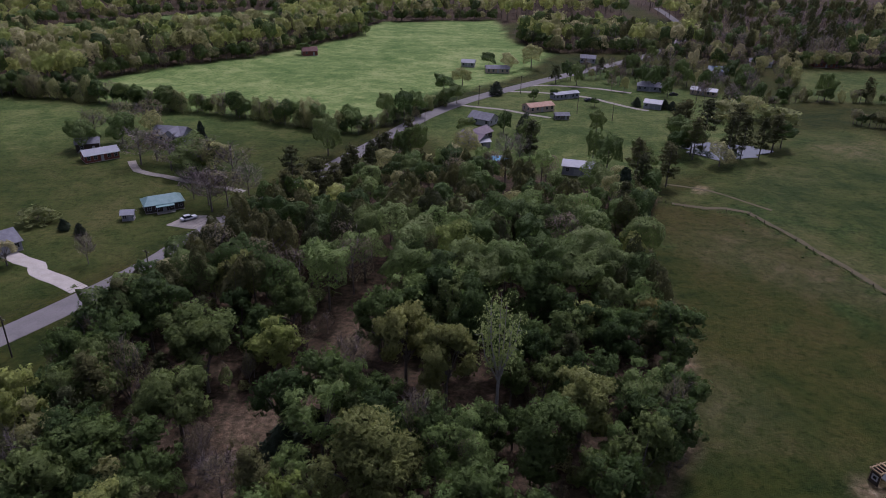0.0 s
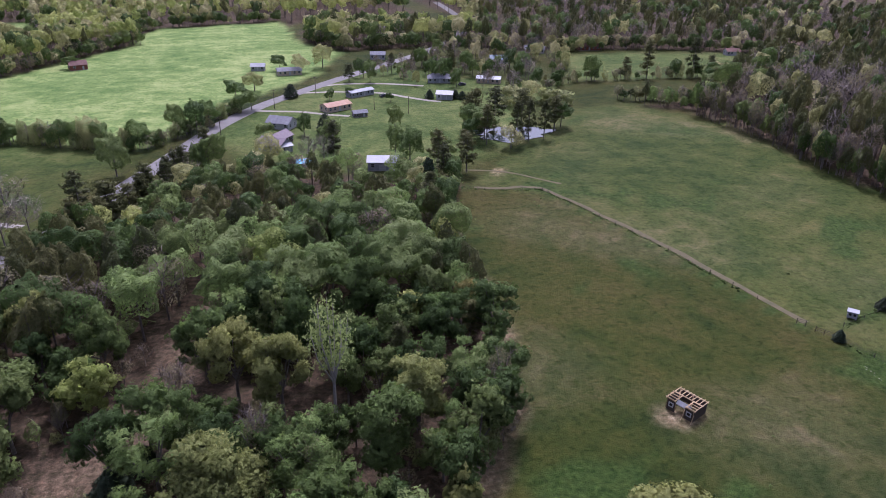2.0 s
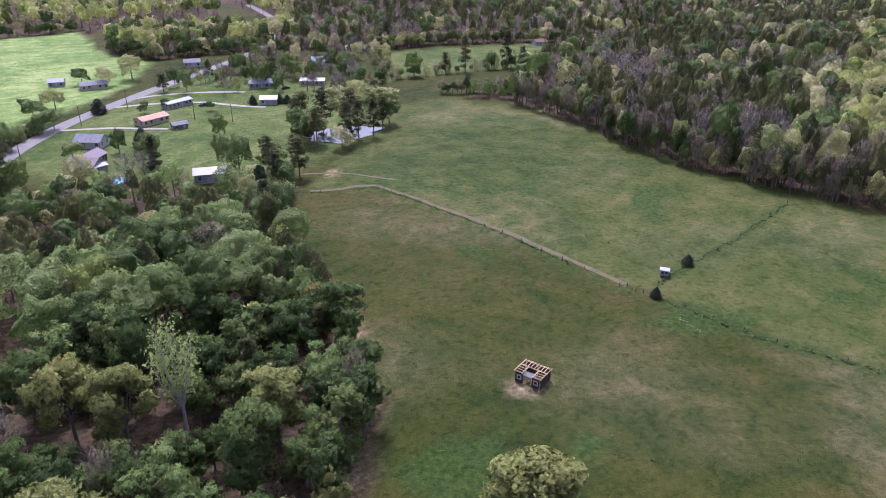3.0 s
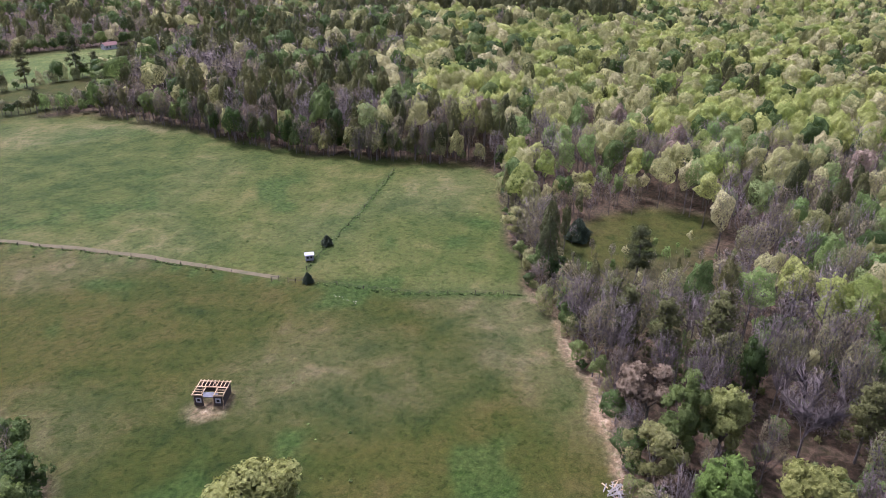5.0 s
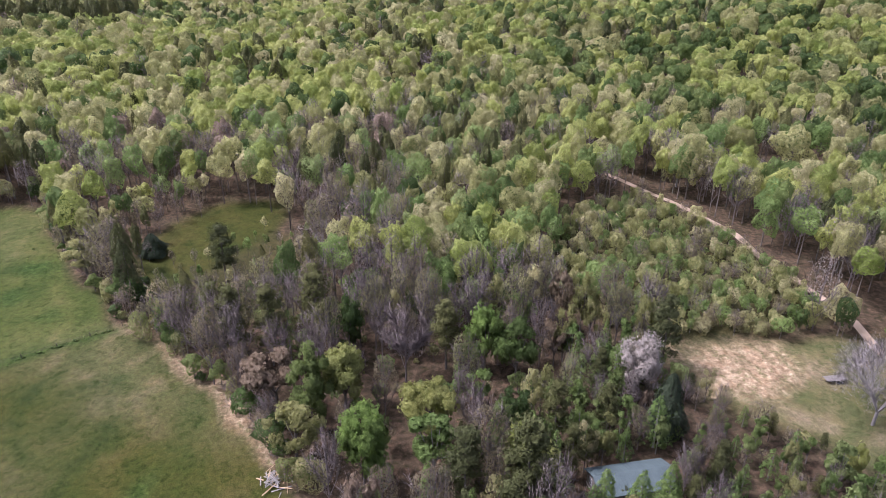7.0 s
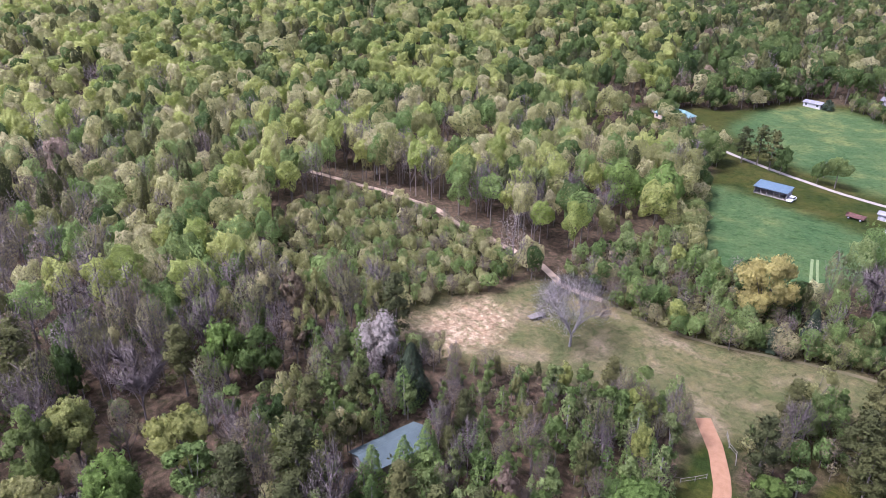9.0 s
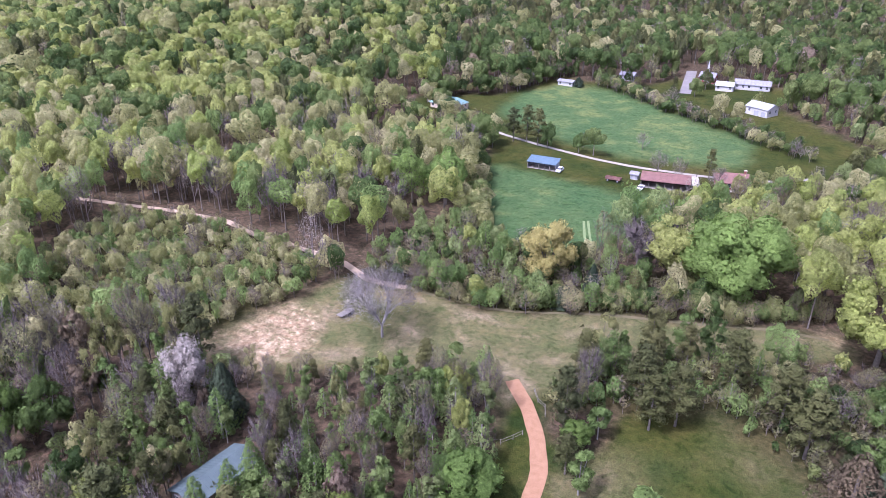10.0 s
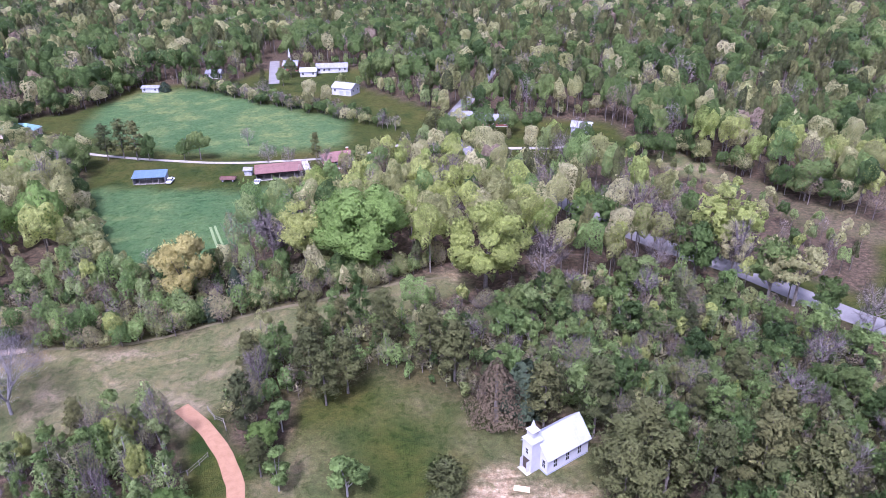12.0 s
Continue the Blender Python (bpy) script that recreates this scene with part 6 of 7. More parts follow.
house("plum_roofed_house", 15.5, 217.5, 52, 9.0, 6.5, 2.7, 1.7, BROWN, PLUM_ROOF, "brown wing with a faded plum shingle roof", 3, 1)
house("carport_shed", 14.6, 208.4, 19, 4.8, 4.0, 2.4, 0.5, GREY_WALL, WHITE_METAL, "small shed with a white metal roof", 1, 1)
house("metal_barn", 39.2, 183.6, -15, 10.0, 6.5, 3.2, 1.3, GREY_WALL, WHITE_METAL, "grey barn with a bright white metal roof among pines", 1, 0, 0.7, garage=2)
house("grey_house", 90.6, 297.5, -16, 12.5, 8.0, 2.6, 1.8, GREY_WALL, GREY_ROOF, "grey house with a hipped grey roof", 4, 1, 0, 2.5, True)
house("white_garage", 82.9, 265.8, -27, 7.8, 6.0, 2.8, 1.2, WHITE, WHITE_METAL, "white garage with dark doors at the gravel drive", 0, 1, 0.7, garage=2)
house("long_house", 111.5, 291.4, -30, 12.5, 5.5, 2.5, 1.1, TAN, WHITE_METAL, "long low house with a white metal roof", 4, 1)
house("blue_house", 134.3, 336.5, -13, 10.5, 7.0, 2.7, 2.0, WHITE, BLUE, "white house with a pale blue roof", 3, 1)
house("brick_house", 200.7, 364.2, -12, 14.5, 7.0, 2.7, 1.4, BRICK, RUST, "red brick house at the edge of the woods", 4, 1)
house("white_house", 270.7, 327.6, -12, 9.0, 6.0, 2.8, 1.5, WHITE, RUST, "small white house with a red roof beside the woods", 3, 1)
house("grey_house", 165.6, 362.5, -24, 13.0, 7.0, 2.7, 1.8, WHITE, GREY_ROOF, "white house with a grey roof among trees", 4, 1)
house("white_house", 106.4, 410.1, -33, 10.5, 7.0, 2.7, 1.6, WHITE, WHITE_METAL, "white house with a pale roof among trees", 3, 1)
house("white_house", 76.0, 361.6, -13, 9.0, 6.5, 3.0, 1.6, WHITE, GREY_ROOF, "white roadside house with a grey roof", 3, 1)
# south: the farm, the village and the house by the road
house("teal_roofed_house", 137.0, -216.8, 178, 15.0, 9.0, 2.8, 2.4, TAN, TEAL, "tan house with a broad teal metal roof", 4, 1, 0.7, 3.0)
house("brick_house", 23.2, -190.8, -161, 12.5, 8.5, 2.6, 2.0, BRICK, RUST, "brick house with a faded red hipped roof", 4, 1, 0, 3.0, True, porch=4)
house("white_barn", 35.6, -277.6, 155, 11.0, 8.0, 3.6, 1.8, WHITE, WHITE_METAL, "large white metal barn", 1, 0, 0.7, garage=2)
house("white_shed", 55.6, -312.2, -176, 8.5, 5.5, 2.8, 1.6, WHITE, WHITE_METAL, "white shed with a pale roof", 2, 1)
house("long_house", 45.7, -319.1, -174, 17.0, 7.0, 2.8, 1.8, WHITE, GREY_ROOF, "long white house with a grey roof behind trees", 5, 1)
house("white_house", 98.8, -311.7, 178, 8.0, 6.0, 3.0, 1.5, WHITE, GREY_ROOF, "white house behind bare trees", 3, 1)
house("white_house", 117.1, -389.2, 177, 8.0, 6.0, 3.0, 1.5, WHITE, GREY_ROOF, "far white village house", 3, 1)
house("white_house", 108.4, -385.5, 177, 8.0, 6.0, 3.0, 1.5, WHITE, WHITE_METAL, "far white village house with a pale roof", 3, 1)
house("field_shed", 118.0, -286.6, 178, 8.5, 4.5, 2.2, 0.8, WHITE, GREY_ROOF, "low pale shed at the edge of the meadow", 2, 1)
house("blue_house", -23.9, -230.8, 173, 12.0, 7.5, 2.6, 1.6, BRICK, GREY_ROOF, "brick house with a dark grey roof", 4, 1, 0, 0, True)
house("blue_house", -13.8, -235.5, 170, 10.0, 7.0, 2.6, 1.5, BRICK, GREY_ROOF, "brick wing with a dark grey roof", 3, 1)
house("white_garage", -52.3, -220.5, 162, 7.6, 6.0, 2.8, 1.5, GREY_WALL, WHITE_METAL, "blue-grey garage with white doors and a white roof", 0, 0, 0.6, garage=2)
house("pump_house", -51.0, -204.1, -178, 3.2, 2.6, 2.2, 0.6, WHITE, WHITE_METAL, "small white pump house", 1, 1)
house("cabin", 52.6, -38.4, -92, 12.0, 5.6, 2.6, 1.2, OLD_WOOD, DULL_TEAL, "wooden cabin with a dull teal metal roof among saplings", 3, 1, 0.6)


def portico_house():
    """The house with a white columned gable porch."""
    top = house("columned_house", -83.5, 206.8, -10, 12.0, 8.0, 3.6, 2.4, GREY_WALL, GREY_ROOF, "grey house with a tall white columned porch", 4, 1)
    bm = bmesh.new()
    v = [bm.verts.new(p) for p in ((-0.2, -6.6, 3.9), (5.2, -6.6, 3.9), (2.5, -6.6, 6.0), (-0.2, -6.2, 3.9), (5.2, -6.2, 3.9), (2.5, -6.2, 6.0))]
    for f in ((0, 1, 2), (5, 4, 3), (0, 3, 4, 1), (1, 4, 5, 2), (2, 5, 3, 0)):
        bm.faces.new([v[k] for k in f])
    part("pediment", bm, WHITE, top, "white triangular pediment")
    bm = bmesh.new()
    for s in (-1, 1):
        q = [bm.verts.new(p) for p in ((2.5 + s * 3.0, -6.8, 3.75), (2.5 + s * 3.0, 0, 3.75), (2.5, 0, 6.15), (2.5, -6.8, 6.15))]
        q2 = [bm.verts.new((p.co.x, p.co.y, p.co.z + 0.14)) for p in q]
        bm.faces.new(q)
        bm.faces.new(q2[::-1])
        for k in range(4):
            bm.faces.new((q[k], q[(k + 1) % 4], q2[(k + 1) % 4], q2[k]))
    part("porch_roof", bm, GREY_ROOF, top)
    part("porch_floor", a_box(-0.4, 5.4, -6.8, -4.05, -0.3, 0.3), CONCRETE, top)
    for k in range(4):
        c = part("column", cylinder(bmesh.new(), 0.1 + k * 1.6, -6.4, 0.3, 3.9, 0.17, 10), WHITE, top, "white round column")
        part("capital", a_box(-0.14 + k * 1.6, 0.34 + k * 1.6, -6.62, -6.18, 3.72, 3.9), WHITE, c)


portico_house()


def chapel():
    """A small white chapel: nave, front tower, belfry and spire."""
    top = thing("chapel", -19.9 - 0.82 * 3.75, -68.2 - 0.57 * 3.75, 125, "small white wooden chapel with a steeple", "chapel")
    W, D, h, up = 5.9, 9.2, 3.3, 3.1                      # front at local -y
    part("foundation", a_box(-W / 2 - 0.06, W / 2 + 0.06, -D / 2 - 0.06, D / 2 + 0.06, -0.5, 0.25), GREY_WALL, top, "grey block footing")
    body = gable_body(D, W, h, up)
    bmesh.ops.rotate(body, verts=body.verts, cent=(0, 0, 0), matrix=Matrix.Rotation(math.pi / 2, 3, "Z"))
    part("nave", body, WHITE, top, "white clapboard walls")
    bm = bmesh.new()
    for k in range(11):                                    # lapped boards along both long walls and the front
        z = 0.3 + k * 0.28
        for s in (-1, 1):
            box(bm, s * W / 2 - 0.012, s * W / 2 + 0.012, -D / 2, D / 2, z, z + 0.03)
        box(bm, -W / 2, W / 2, -D / 2 - 0.012, -D / 2 + 0.012, z, z + 0.03)
    part("clapboard_edge", bm, WHITE, top)
    roof = gable_roof(D, W, h, up, 0.35, 0.1)
    bmesh.ops.rotate(roof, verts=roof.verts, cent=(0, 0, 0), matrix=Matrix.Rotation(math.pi / 2, 3, "Z"))
    tin = part("roof", roof, WHITE_METAL, top, "white standing-seam metal roof")
    seams(tin, D, W, h, up, 0.55, 0.35, 0.1, math.pi / 2)
    for s, side in ((1, "+x"), (-1, "-x")):
        for k in range(3):
            window(top, s * W / 2, -D / 2 + 1.7 + k * 2.7, 1.75, 0.75, 1.6, side)
    for s in (-1, 1):
        window(top, s * 2.1, -D / 2, 1.8, 0.65, 1.6, "-y")
    t = part("tower", a_box(-1.15, 1.15, -D / 2 - 1.9, -D / 2 + 0.3, -0.3, 5.9), WHITE, top, "white square tower")
    part("cornice", a_box(-1.3, 1.3, -D / 2 - 2.05, -D / 2 + 0.45, 5.9, 6.1), WHITE, t)
    bm = bmesh.new()
    a = [bm.verts.new(p) for p in ((-1.3, -D / 2 - 2.05, 6.1), (1.3, -D / 2 - 2.05, 6.1), (1.3, -D / 2 + 0.45, 6.1), (-1.3, -D / 2 + 0.45, 6.1))]
    c = [bm.verts.new(p) for p in ((-0.7, -D / 2 - 1.5, 6.7), (0.7, -D / 2 - 1.5, 6.7), (0.7, -D / 2 - 0.1, 6.7), (-0.7, -D / 2 - 0.1, 6.7))]
    for k in range(4):
        bm.faces.new((a[k], a[(k + 1) % 4], c[(k + 1) % 4], c[k]))
    bm.faces.new(c)
    part("tower_roof", bm, WHITE_METAL, t)
    part("belfry", a_box(-0.68, 0.68, -D / 2 - 1.48, -D / 2 - 0.12, 6.65, 7.8), WHITE, top, "white louvred belfry")
    part("belfry_cornice", a_box(-0.85, 0.85, -D / 2 - 1.65, -D / 2 + 0.05, 7.8, 7.95), WHITE, top)
    bm = bmesh.new()
    bmesh.ops.create_cone(bm, cap_ends=True, segments=8, radius1=0.62, radius2=0.03, depth=1.9, matrix=Matrix.Translation((0, -D / 2 - 0.8, 8.9)))
    part("spire", bm, WHITE, top, "short white spire")
    # dark slab on the solid tower, in place of the shade indoors
    d = part("doorway", a_box(-0.75, 0.75, -D / 2 - 1.98, -D / 2 - 1.88, 0.25, 2.5), BROWN, t, "dark panel standing in for the shaded open doorway")
    for s in (-1, 1):
        part("door_leaf", a_box(s * 0.78 - 0.03, s * 0.78 + 0.03, -D / 2 - 2.6, -D / 2 - 1.9, 0.25, 2.45), WHITE, top, "white door leaf standing open")
    window(top, 0, -D / 2 - 1.9, 4.0, 0.55, 1.1, "-y")
    for k in range(2):
        part("step", a_box(-1.0 - 0.2 * k, 1.0 + 0.2 * k, -D / 2 - 2.4 - 0.35 * k, -D / 2 - 1.9, -0.3, 0.2 - 0.17 * k), CONCRETE, top)


chapel()
top = thing("plywood_sheet", -17.6, -63.6, 168, "pale plywood sheet lying on bare ground", "plywood", lift=0.12)
part("sheet", a_box(-1.3, 1.3, -0.6, 0.6, 0, 0.05), TIMBER, top)


def field_shelter():
    """A half-built run-in shed: dark plank walls, white window boards, and a roof frame of new timber round an open middle."""
    top = thing("field_shelter", 59.0, 66.2, -67, "half-built animal shelter with open timber rafters", "shed")
    L, D, h = 5.1, 4.0, 2.2
    for px_, py_ in ((-L / 2, -D / 2), (-L / 2 + 1.5, -D / 2), (L / 2 - 1.5, -D / 2), (L / 2, -D / 2), (-L / 2, D / 2), (0, D / 2), (L / 2, D / 2)):
        part("post", a_box(px_ - 0.08, px_ + 0.08, py_ - 0.08, py_ + 0.08, -0.5, h), TIMBER, top)
    for k in range(7):
        z0, z1 = 0.06 + k * 0.31, 0.35 + k * 0.31
        for side in (-1, 1):
            part("plank", a_box(side * (L / 2 + 0.1) - 0.02, side * (L / 2 + 0.1) + 0.02, -D / 2 - 0.1, D / 2 + 0.1, z0, z1), BROWN, top)
            lo, hi = sorted((side * L / 2, side * (L / 2 - 1.6)))
            part("plank", a_box(lo, hi, -D / 2 - 0.13, -D / 2 - 0.09, z0, z1), BROWN, top)
        part("plank", a_box(-L / 2, L / 2, D / 2 + 0.09, D / 2 + 0.13, z0, z1), BROWN, top)
    for side in (-1, 1):
        c = side * (L / 2 - 0.8)
        bm = bmesh.new()
        for x0, x1, z0, z1 in ((c - 0.5, c - 0.27, 0.8, 1.8), (c + 0.27, c + 0.5, 0.8, 1.8), (c - 0.27, c + 0.27, 1.57, 1.8), (c - 0.27, c + 0.27, 0.8, 1.03)):
            box(bm, x0, x1, -D / 2 - 0.18, -D / 2 - 0.135, z0, z1)
        f = part("window_frame", bm, WHITE, top, "white square window frame")
        # black panel on the closed planks paints the shade inside a window hole
        part("opening", a_box(c - 0.27, c + 0.27, -D / 2 - 0.155, -D / 2 - 0.135, 1.03, 1.57), RUBBER, f, "black panel standing in for a shaded opening")
    for y_ in (-D / 2, D / 2 - 1.5, D / 2 + 0.2):
        for x0, x1 in (((-L / 2 - 0.3, L / 2 + 0.3),) if y_ > -1 else ((-L / 2 - 0.3, -L / 2 + 1.5), (L / 2 - 1.5, L / 2 + 0.3))):
            part("beam", a_box(x0, x1, y_ - 0.06, y_ + 0.06, h, h + 0.18), TIMBER, top)
    for k in range(9):
        px_ = -L / 2 - 0.2 + k * (L + 0.4) / 8
        part("rafter", a_box(px_ - 0.05, px_ + 0.05, D / 2 - 1.6, D / 2 + 0.4, h + 0.19, h + 0.3), TIMBER, top)
    for side in (-1, 1):
        for x_ in (side * (L / 2 + 0.2), side * (L / 2 - 1.45)):
            part("beam", a_box(x_ - 0.06, x_ + 0.06, -D / 2 - 0.4, D / 2 - 1.62, h + 0.19, h + 0.34), TIMBER, top)
        for k in range(4):
            y_ = -D / 2 - 0.25 + k * 0.75
            lo, hi = sorted((side * (L / 2 + 0.35), side * (L / 2 - 1.55)))
            part("rafter", a_box(lo, hi, y_ - 0.05, y_ + 0.05, h + 0.35, h + 0.45), TIMBER, top)
    part("tin_sheet", bar(bmesh.new(), (-1.2, -0.9, 1.55), (1.2, -0.9, 1.55), 0.9), GREY_WALL, top, "grey tin sheet inside")
    part("brace", bar(bmesh.new(), (L / 2 - 1.6, -D / 2 - 1.0, 0), (L / 2 - 1.6, -D / 2 - 0.2, 1.9), 0.09), TIMBER, top)
    part("brace", bar(bmesh.new(), (L / 2 + 0.2, -D / 2 - 0.9, 0), (L / 2 + 0.2, -D / 2 - 0.2, 1.6), 0.09), TIMBER, top)


field_shelter()


def ragged_patch(name, x, y, rx, ry, mat, label, category, lift=0.03, seed=1.0, kind="structure"):
    bm = bmesh.new()
    mid = bm.verts.new((0, 0, lift + 0.02))
    ring = []
    for k in range(96):
        a = 2 * math.pi * k / 96
        s = 1 + 0.14 * math.sin(3 * a + seed) + 0.09 * math.sin(7 * a + seed * 2) + 0.04 * math.sin(13 * a)
        px_, py_ = rx * SITE * s * math.cos(a), ry * SITE * s * math.sin(a)
        ring.append(bm.verts.new((px_, py_, lift - 0.06 + land(x + px_ / SITE, y + py_ / SITE) - land(x, y))))
    inner = [bm.verts.new((v.co.x * 0.93, v.co.y * 0.93, v.co.z + 0.06)) for v in ring]
    for k in range(96):
        bm.faces.new((ring[k], ring[(k + 1) % 96], inner[(k + 1) % 96], inner[k]))
        bm.faces.new((inner[k], inner[(k + 1) % 96], mid))
    bmesh.ops.recalc_face_normals(bm, faces=bm.faces)
    me = bpy.data.meshes.new(name)
    bm.to_mesh(me)
    bm.free()
    me.materials.append(mat)
    o = tagged(new(name, me), label, category, kind=kind)
    o.location = (x * SITE, y * SITE, land(x, y))
    return o


ragged_patch("pond", 90, 210, 13.5, 9.0, POND, "still farm pond reflecting the sky", "water", 0.3, 1.0)


def coop():
    top = thing("feed_shed", 105.0, 81.1, -50, "small white-roofed feed shed on skids", "shed")
    part("wall", a_box(-1.0, 1.0, -0.8, 0.8, 0.25, 1.7), GREY_WALL, top, "grey board walls")
    part("roof", a_box(-1.2, 1.2, -1.05, 1.0, 1.7, 1.82), WHITE_METAL, top, "white metal roof")
    for s in (-1, 1):
        part("skid", a_box(s * 0.8 - 0.08, s * 0.8 + 0.08, -0.9, 0.9, 0, 0.25), OLD_WOOD, top)
        # the wall is closed; a black panel gives the shade of a hole
        part("opening", a_box(s * 0.45 - 0.25, s * 0.45 + 0.25, -0.83, -0.78, 0.85, 1.4), RUBBER, top, "black panel standing in for a shaded opening")


coop()


def rail_fence(label, pts, rails, mat, height=1.2, step=2.4):
    """Posts and level rails along plan points."""
    top = thing("rail_fence", *pts[0], 0, label, "fence")
    base = Vector((pts[0][0] * SITE, pts[0][1] * SITE, land(*pts[0])))
    last = None
    for (ax, ay), (bx, by) in zip(pts[:-1], pts[1:]):
        n = max(1, round(math.hypot(bx - ax, by - ay) * SITE / step))
        for k in range(n + (1 if (bx, by) == pts[-1] else 0)):
            t = k / n
            q = Vector(((ax + (bx - ax) * t) * SITE, (ay + (by - ay) * t) * SITE, 0)) - Vector((base.x, base.y, 0))
            q.z = land(ax + (bx - ax) * t, ay + (by - ay) * t) - base.z
            part("post", a_box(q.x - 0.05, q.x + 0.05, q.y - 0.05, q.y + 0.05, q.z - 0.3, q.z + height), mat, top)
            if last is not None:
                for r_ in range(rails):
                    z_ = height * (0.35 + 0.55 * r_ / max(rails - 1, 1))
                    part("rail", bar(bmesh.new(), last + Vector((0, 0, z_)), q + Vector((0, 0, z_)), 0.06 if rails < 4 else 0.012), mat, top)
            last = q
    return top


rail_fence("dark wooden gate panels beside the track", [(93.6, 82.3), (94.5, 81.1)], 3, POLE_WOOD, 1.4, 1.5)
rail_fence("dark wooden gate panels beside the track", [(94.7, 79.0), (96.0, 76.3)], 3, POLE_WOOD, 1.4, 1.6)
rail_fence("thin wire fence on wooden posts across the pasture", [(58.2, 163.5), (66.4, 159.3), (77.2, 157), (83, 136.5), (88.9, 115.7), (92.8, 91.7)], 4, POLE_WOOD, 1.1, 7.0)
rail_fence("thin wire fence on wooden posts across the pasture", [(97, 75), (99, 64), (102, 53), (111.5, 33.5)], 4, POLE_WOOD, 1.1, 7.0)
rail_fence("thin wire fence on wooden posts across the pasture", [(101, 79), (113, 81.5), (130, 84.4), (163, 92.7)], 4, POLE_WOOD, 1.1, 7.0)
rail_fence("grey rail fence beside the mulch path", [(29.0, -79.8), (27.4, -77.8), (25.8, -77.0), (24.9, -75.2)], 2, OLD_WOOD, 1.0, 2.2)
rail_fence("grey rail fence beside the mulch path", [(27.6, -66.3), (26.6, -68.2), (25.9, -69.8)], 2, OLD_WOOD, 1.1, 2.0)


def utility_pole(x, y, height, arm=True, yaw=0):
    top = thing("utility_pole", x, y, yaw, "weathered wooden utility pole", "pole", "utility poles")
    v, f, _ = tube((0, 0, -0.5), (0, 0, height), 0.16, 0.11, 8)
    bm = bmesh.new()
    vv = [bm.verts.new(p) for p in v]
    for q in f:
        bm.faces.new([vv[k] for k in q])
    bm.faces.new(vv[8:])
    part("pole", bm, POLE_WOOD, top)
    if arm:
        part("crossarm", a_box(-1.1, 1.1, -0.06, 0.06, height - 0.7, height - 0.56), POLE_WOOD, top)
        for s in (-1.0, 0.0, 1.0):
            part("insulator", cylinder(bmesh.new(), s, 0, height - 0.56, height - 0.38, 0.05, 8), GREY_WALL, top)
    return Vector((x * SITE, y * SITE, land(x, y) + height - 0.4))


def wires(tops, spread=(-1.0, 0.0, 1.0), sag=0.9):
    """Overhead wires sagging from pole to pole."""
    d = (tops[-1] - tops[0]).normalized()
    side = Vector((-d.y, d.x, 0))
    for s in spread:
        bm = bmesh.new()
        for a, c in zip(tops[:-1], tops[1:]):
            prev = None
            for k in range(9):
                t = k / 8
                q = a.lerp(c, t) + side * s - Vector((0, 0, sag * 4 * t * (1 - t)))
                if prev is not None:
                    bar(bm, prev, q, 0.025)
                prev = q
        me = bpy.data.meshes.new("overhead_wire")
        bm.to_mesh(me)
        bm.free()
        me.materials.append(RUBBER)
        tagged(new("overhead_wire", me), "thin dark overhead wire between poles", "wire")


POLES = [(-66.5, 91), (-54, 116), (-32, 175), (-4.5, 229), (15.5, 266), (34, 288), (60, 318)]
wires([utility_pole(x, y, 9.0, True, -30) for x, y in POLES])
wires([utility_pole(x, y, 9.5, True, 45) for x, y in ((-50, -139), (-62, -124.5), (-73, -110.5), (-88, -94), (-106, -76))])
utility_pole(-15.1, -193.1, 8.5)
utility_pole(63, 246, 8.0, False)
utility_pole(52, 256, 8.0, False)


def wheel(parent, x, y, r, w):
    o = part("wheel", cylinder(bmesh.new(), x, r, y - w / 2, y + w / 2, r, 14, "y"), RUBBER, parent, "black tyre")
    part("rim", cylinder(bmesh.new(), x, r, y - w / 2 - 0.01, y + w / 2 + 0.01, r * 0.55, 10, "y"), GREY_WALL, o)


def car(x, y, yaw, mat, label, pickup=False):
    top = thing("pickup_truck" if pickup else "car", x, y, yaw, label, "car")
    bm = a_box(-2.3, 2.3, -0.88, 0.88, 0.35, 0.95)
    bmesh.ops.bevel(bm, geom=bm.edges[:], offset=0.14, segments=2, affect="EDGES")
    part("body", bm, mat, top)
    x0, x1 = (-0.4, 1.1) if pickup else (-1.6, 1.0)
    bm = bmesh.new()
    v = [bm.verts.new(p) for p in ((x0, -0.8, 0.93), (x1, -0.8, 0.93), (x1, 0.8, 0.93), (x0, 0.8, 0.93), (x0 + 0.35, -0.66, 1.5), (x1 - 0.6, -0.66, 1.5), (x1 - 0.6, 0.66, 1.5), (x0 + 0.35, 0.66, 1.5))]
    for f in ((0, 1, 5, 4), (1, 2, 6, 5), (2, 3, 7, 6), (3, 0, 4, 7)):
        bm.faces.new([v[k] for k in f])
    part("glass", bm, GLASS, top, "tinted car glass")
    part("roof", a_box(x0 + 0.33, x1 - 0.58, -0.67, 0.67, 1.49, 1.54), mat, top)
    for s in (-1, 1):
        for px_ in (-1.4, 1.4):
            wheel(top, px_, s * 0.8, 0.33, 0.22)
        part("headlight", a_box(2.24, 2.32, s * 0.62 - 0.16, s * 0.62 + 0.16, 0.6, 0.75), WHITE, top, "clear headlight")
    return top


car(-57.8, 148.6, 40, CAR_WHITE, "white car parked beside the green-roofed house")
car(60.5, 277.5, 20, CAR_DARK, "dark car parked by the mobile home")
car(70.4, -178.4, 95, CAR_WHITE, "white car parked at the end of the blue shed")
car(45.5, -177.0, 95, CAR_WHITE, "white pickup parked under the barn's eave", True)
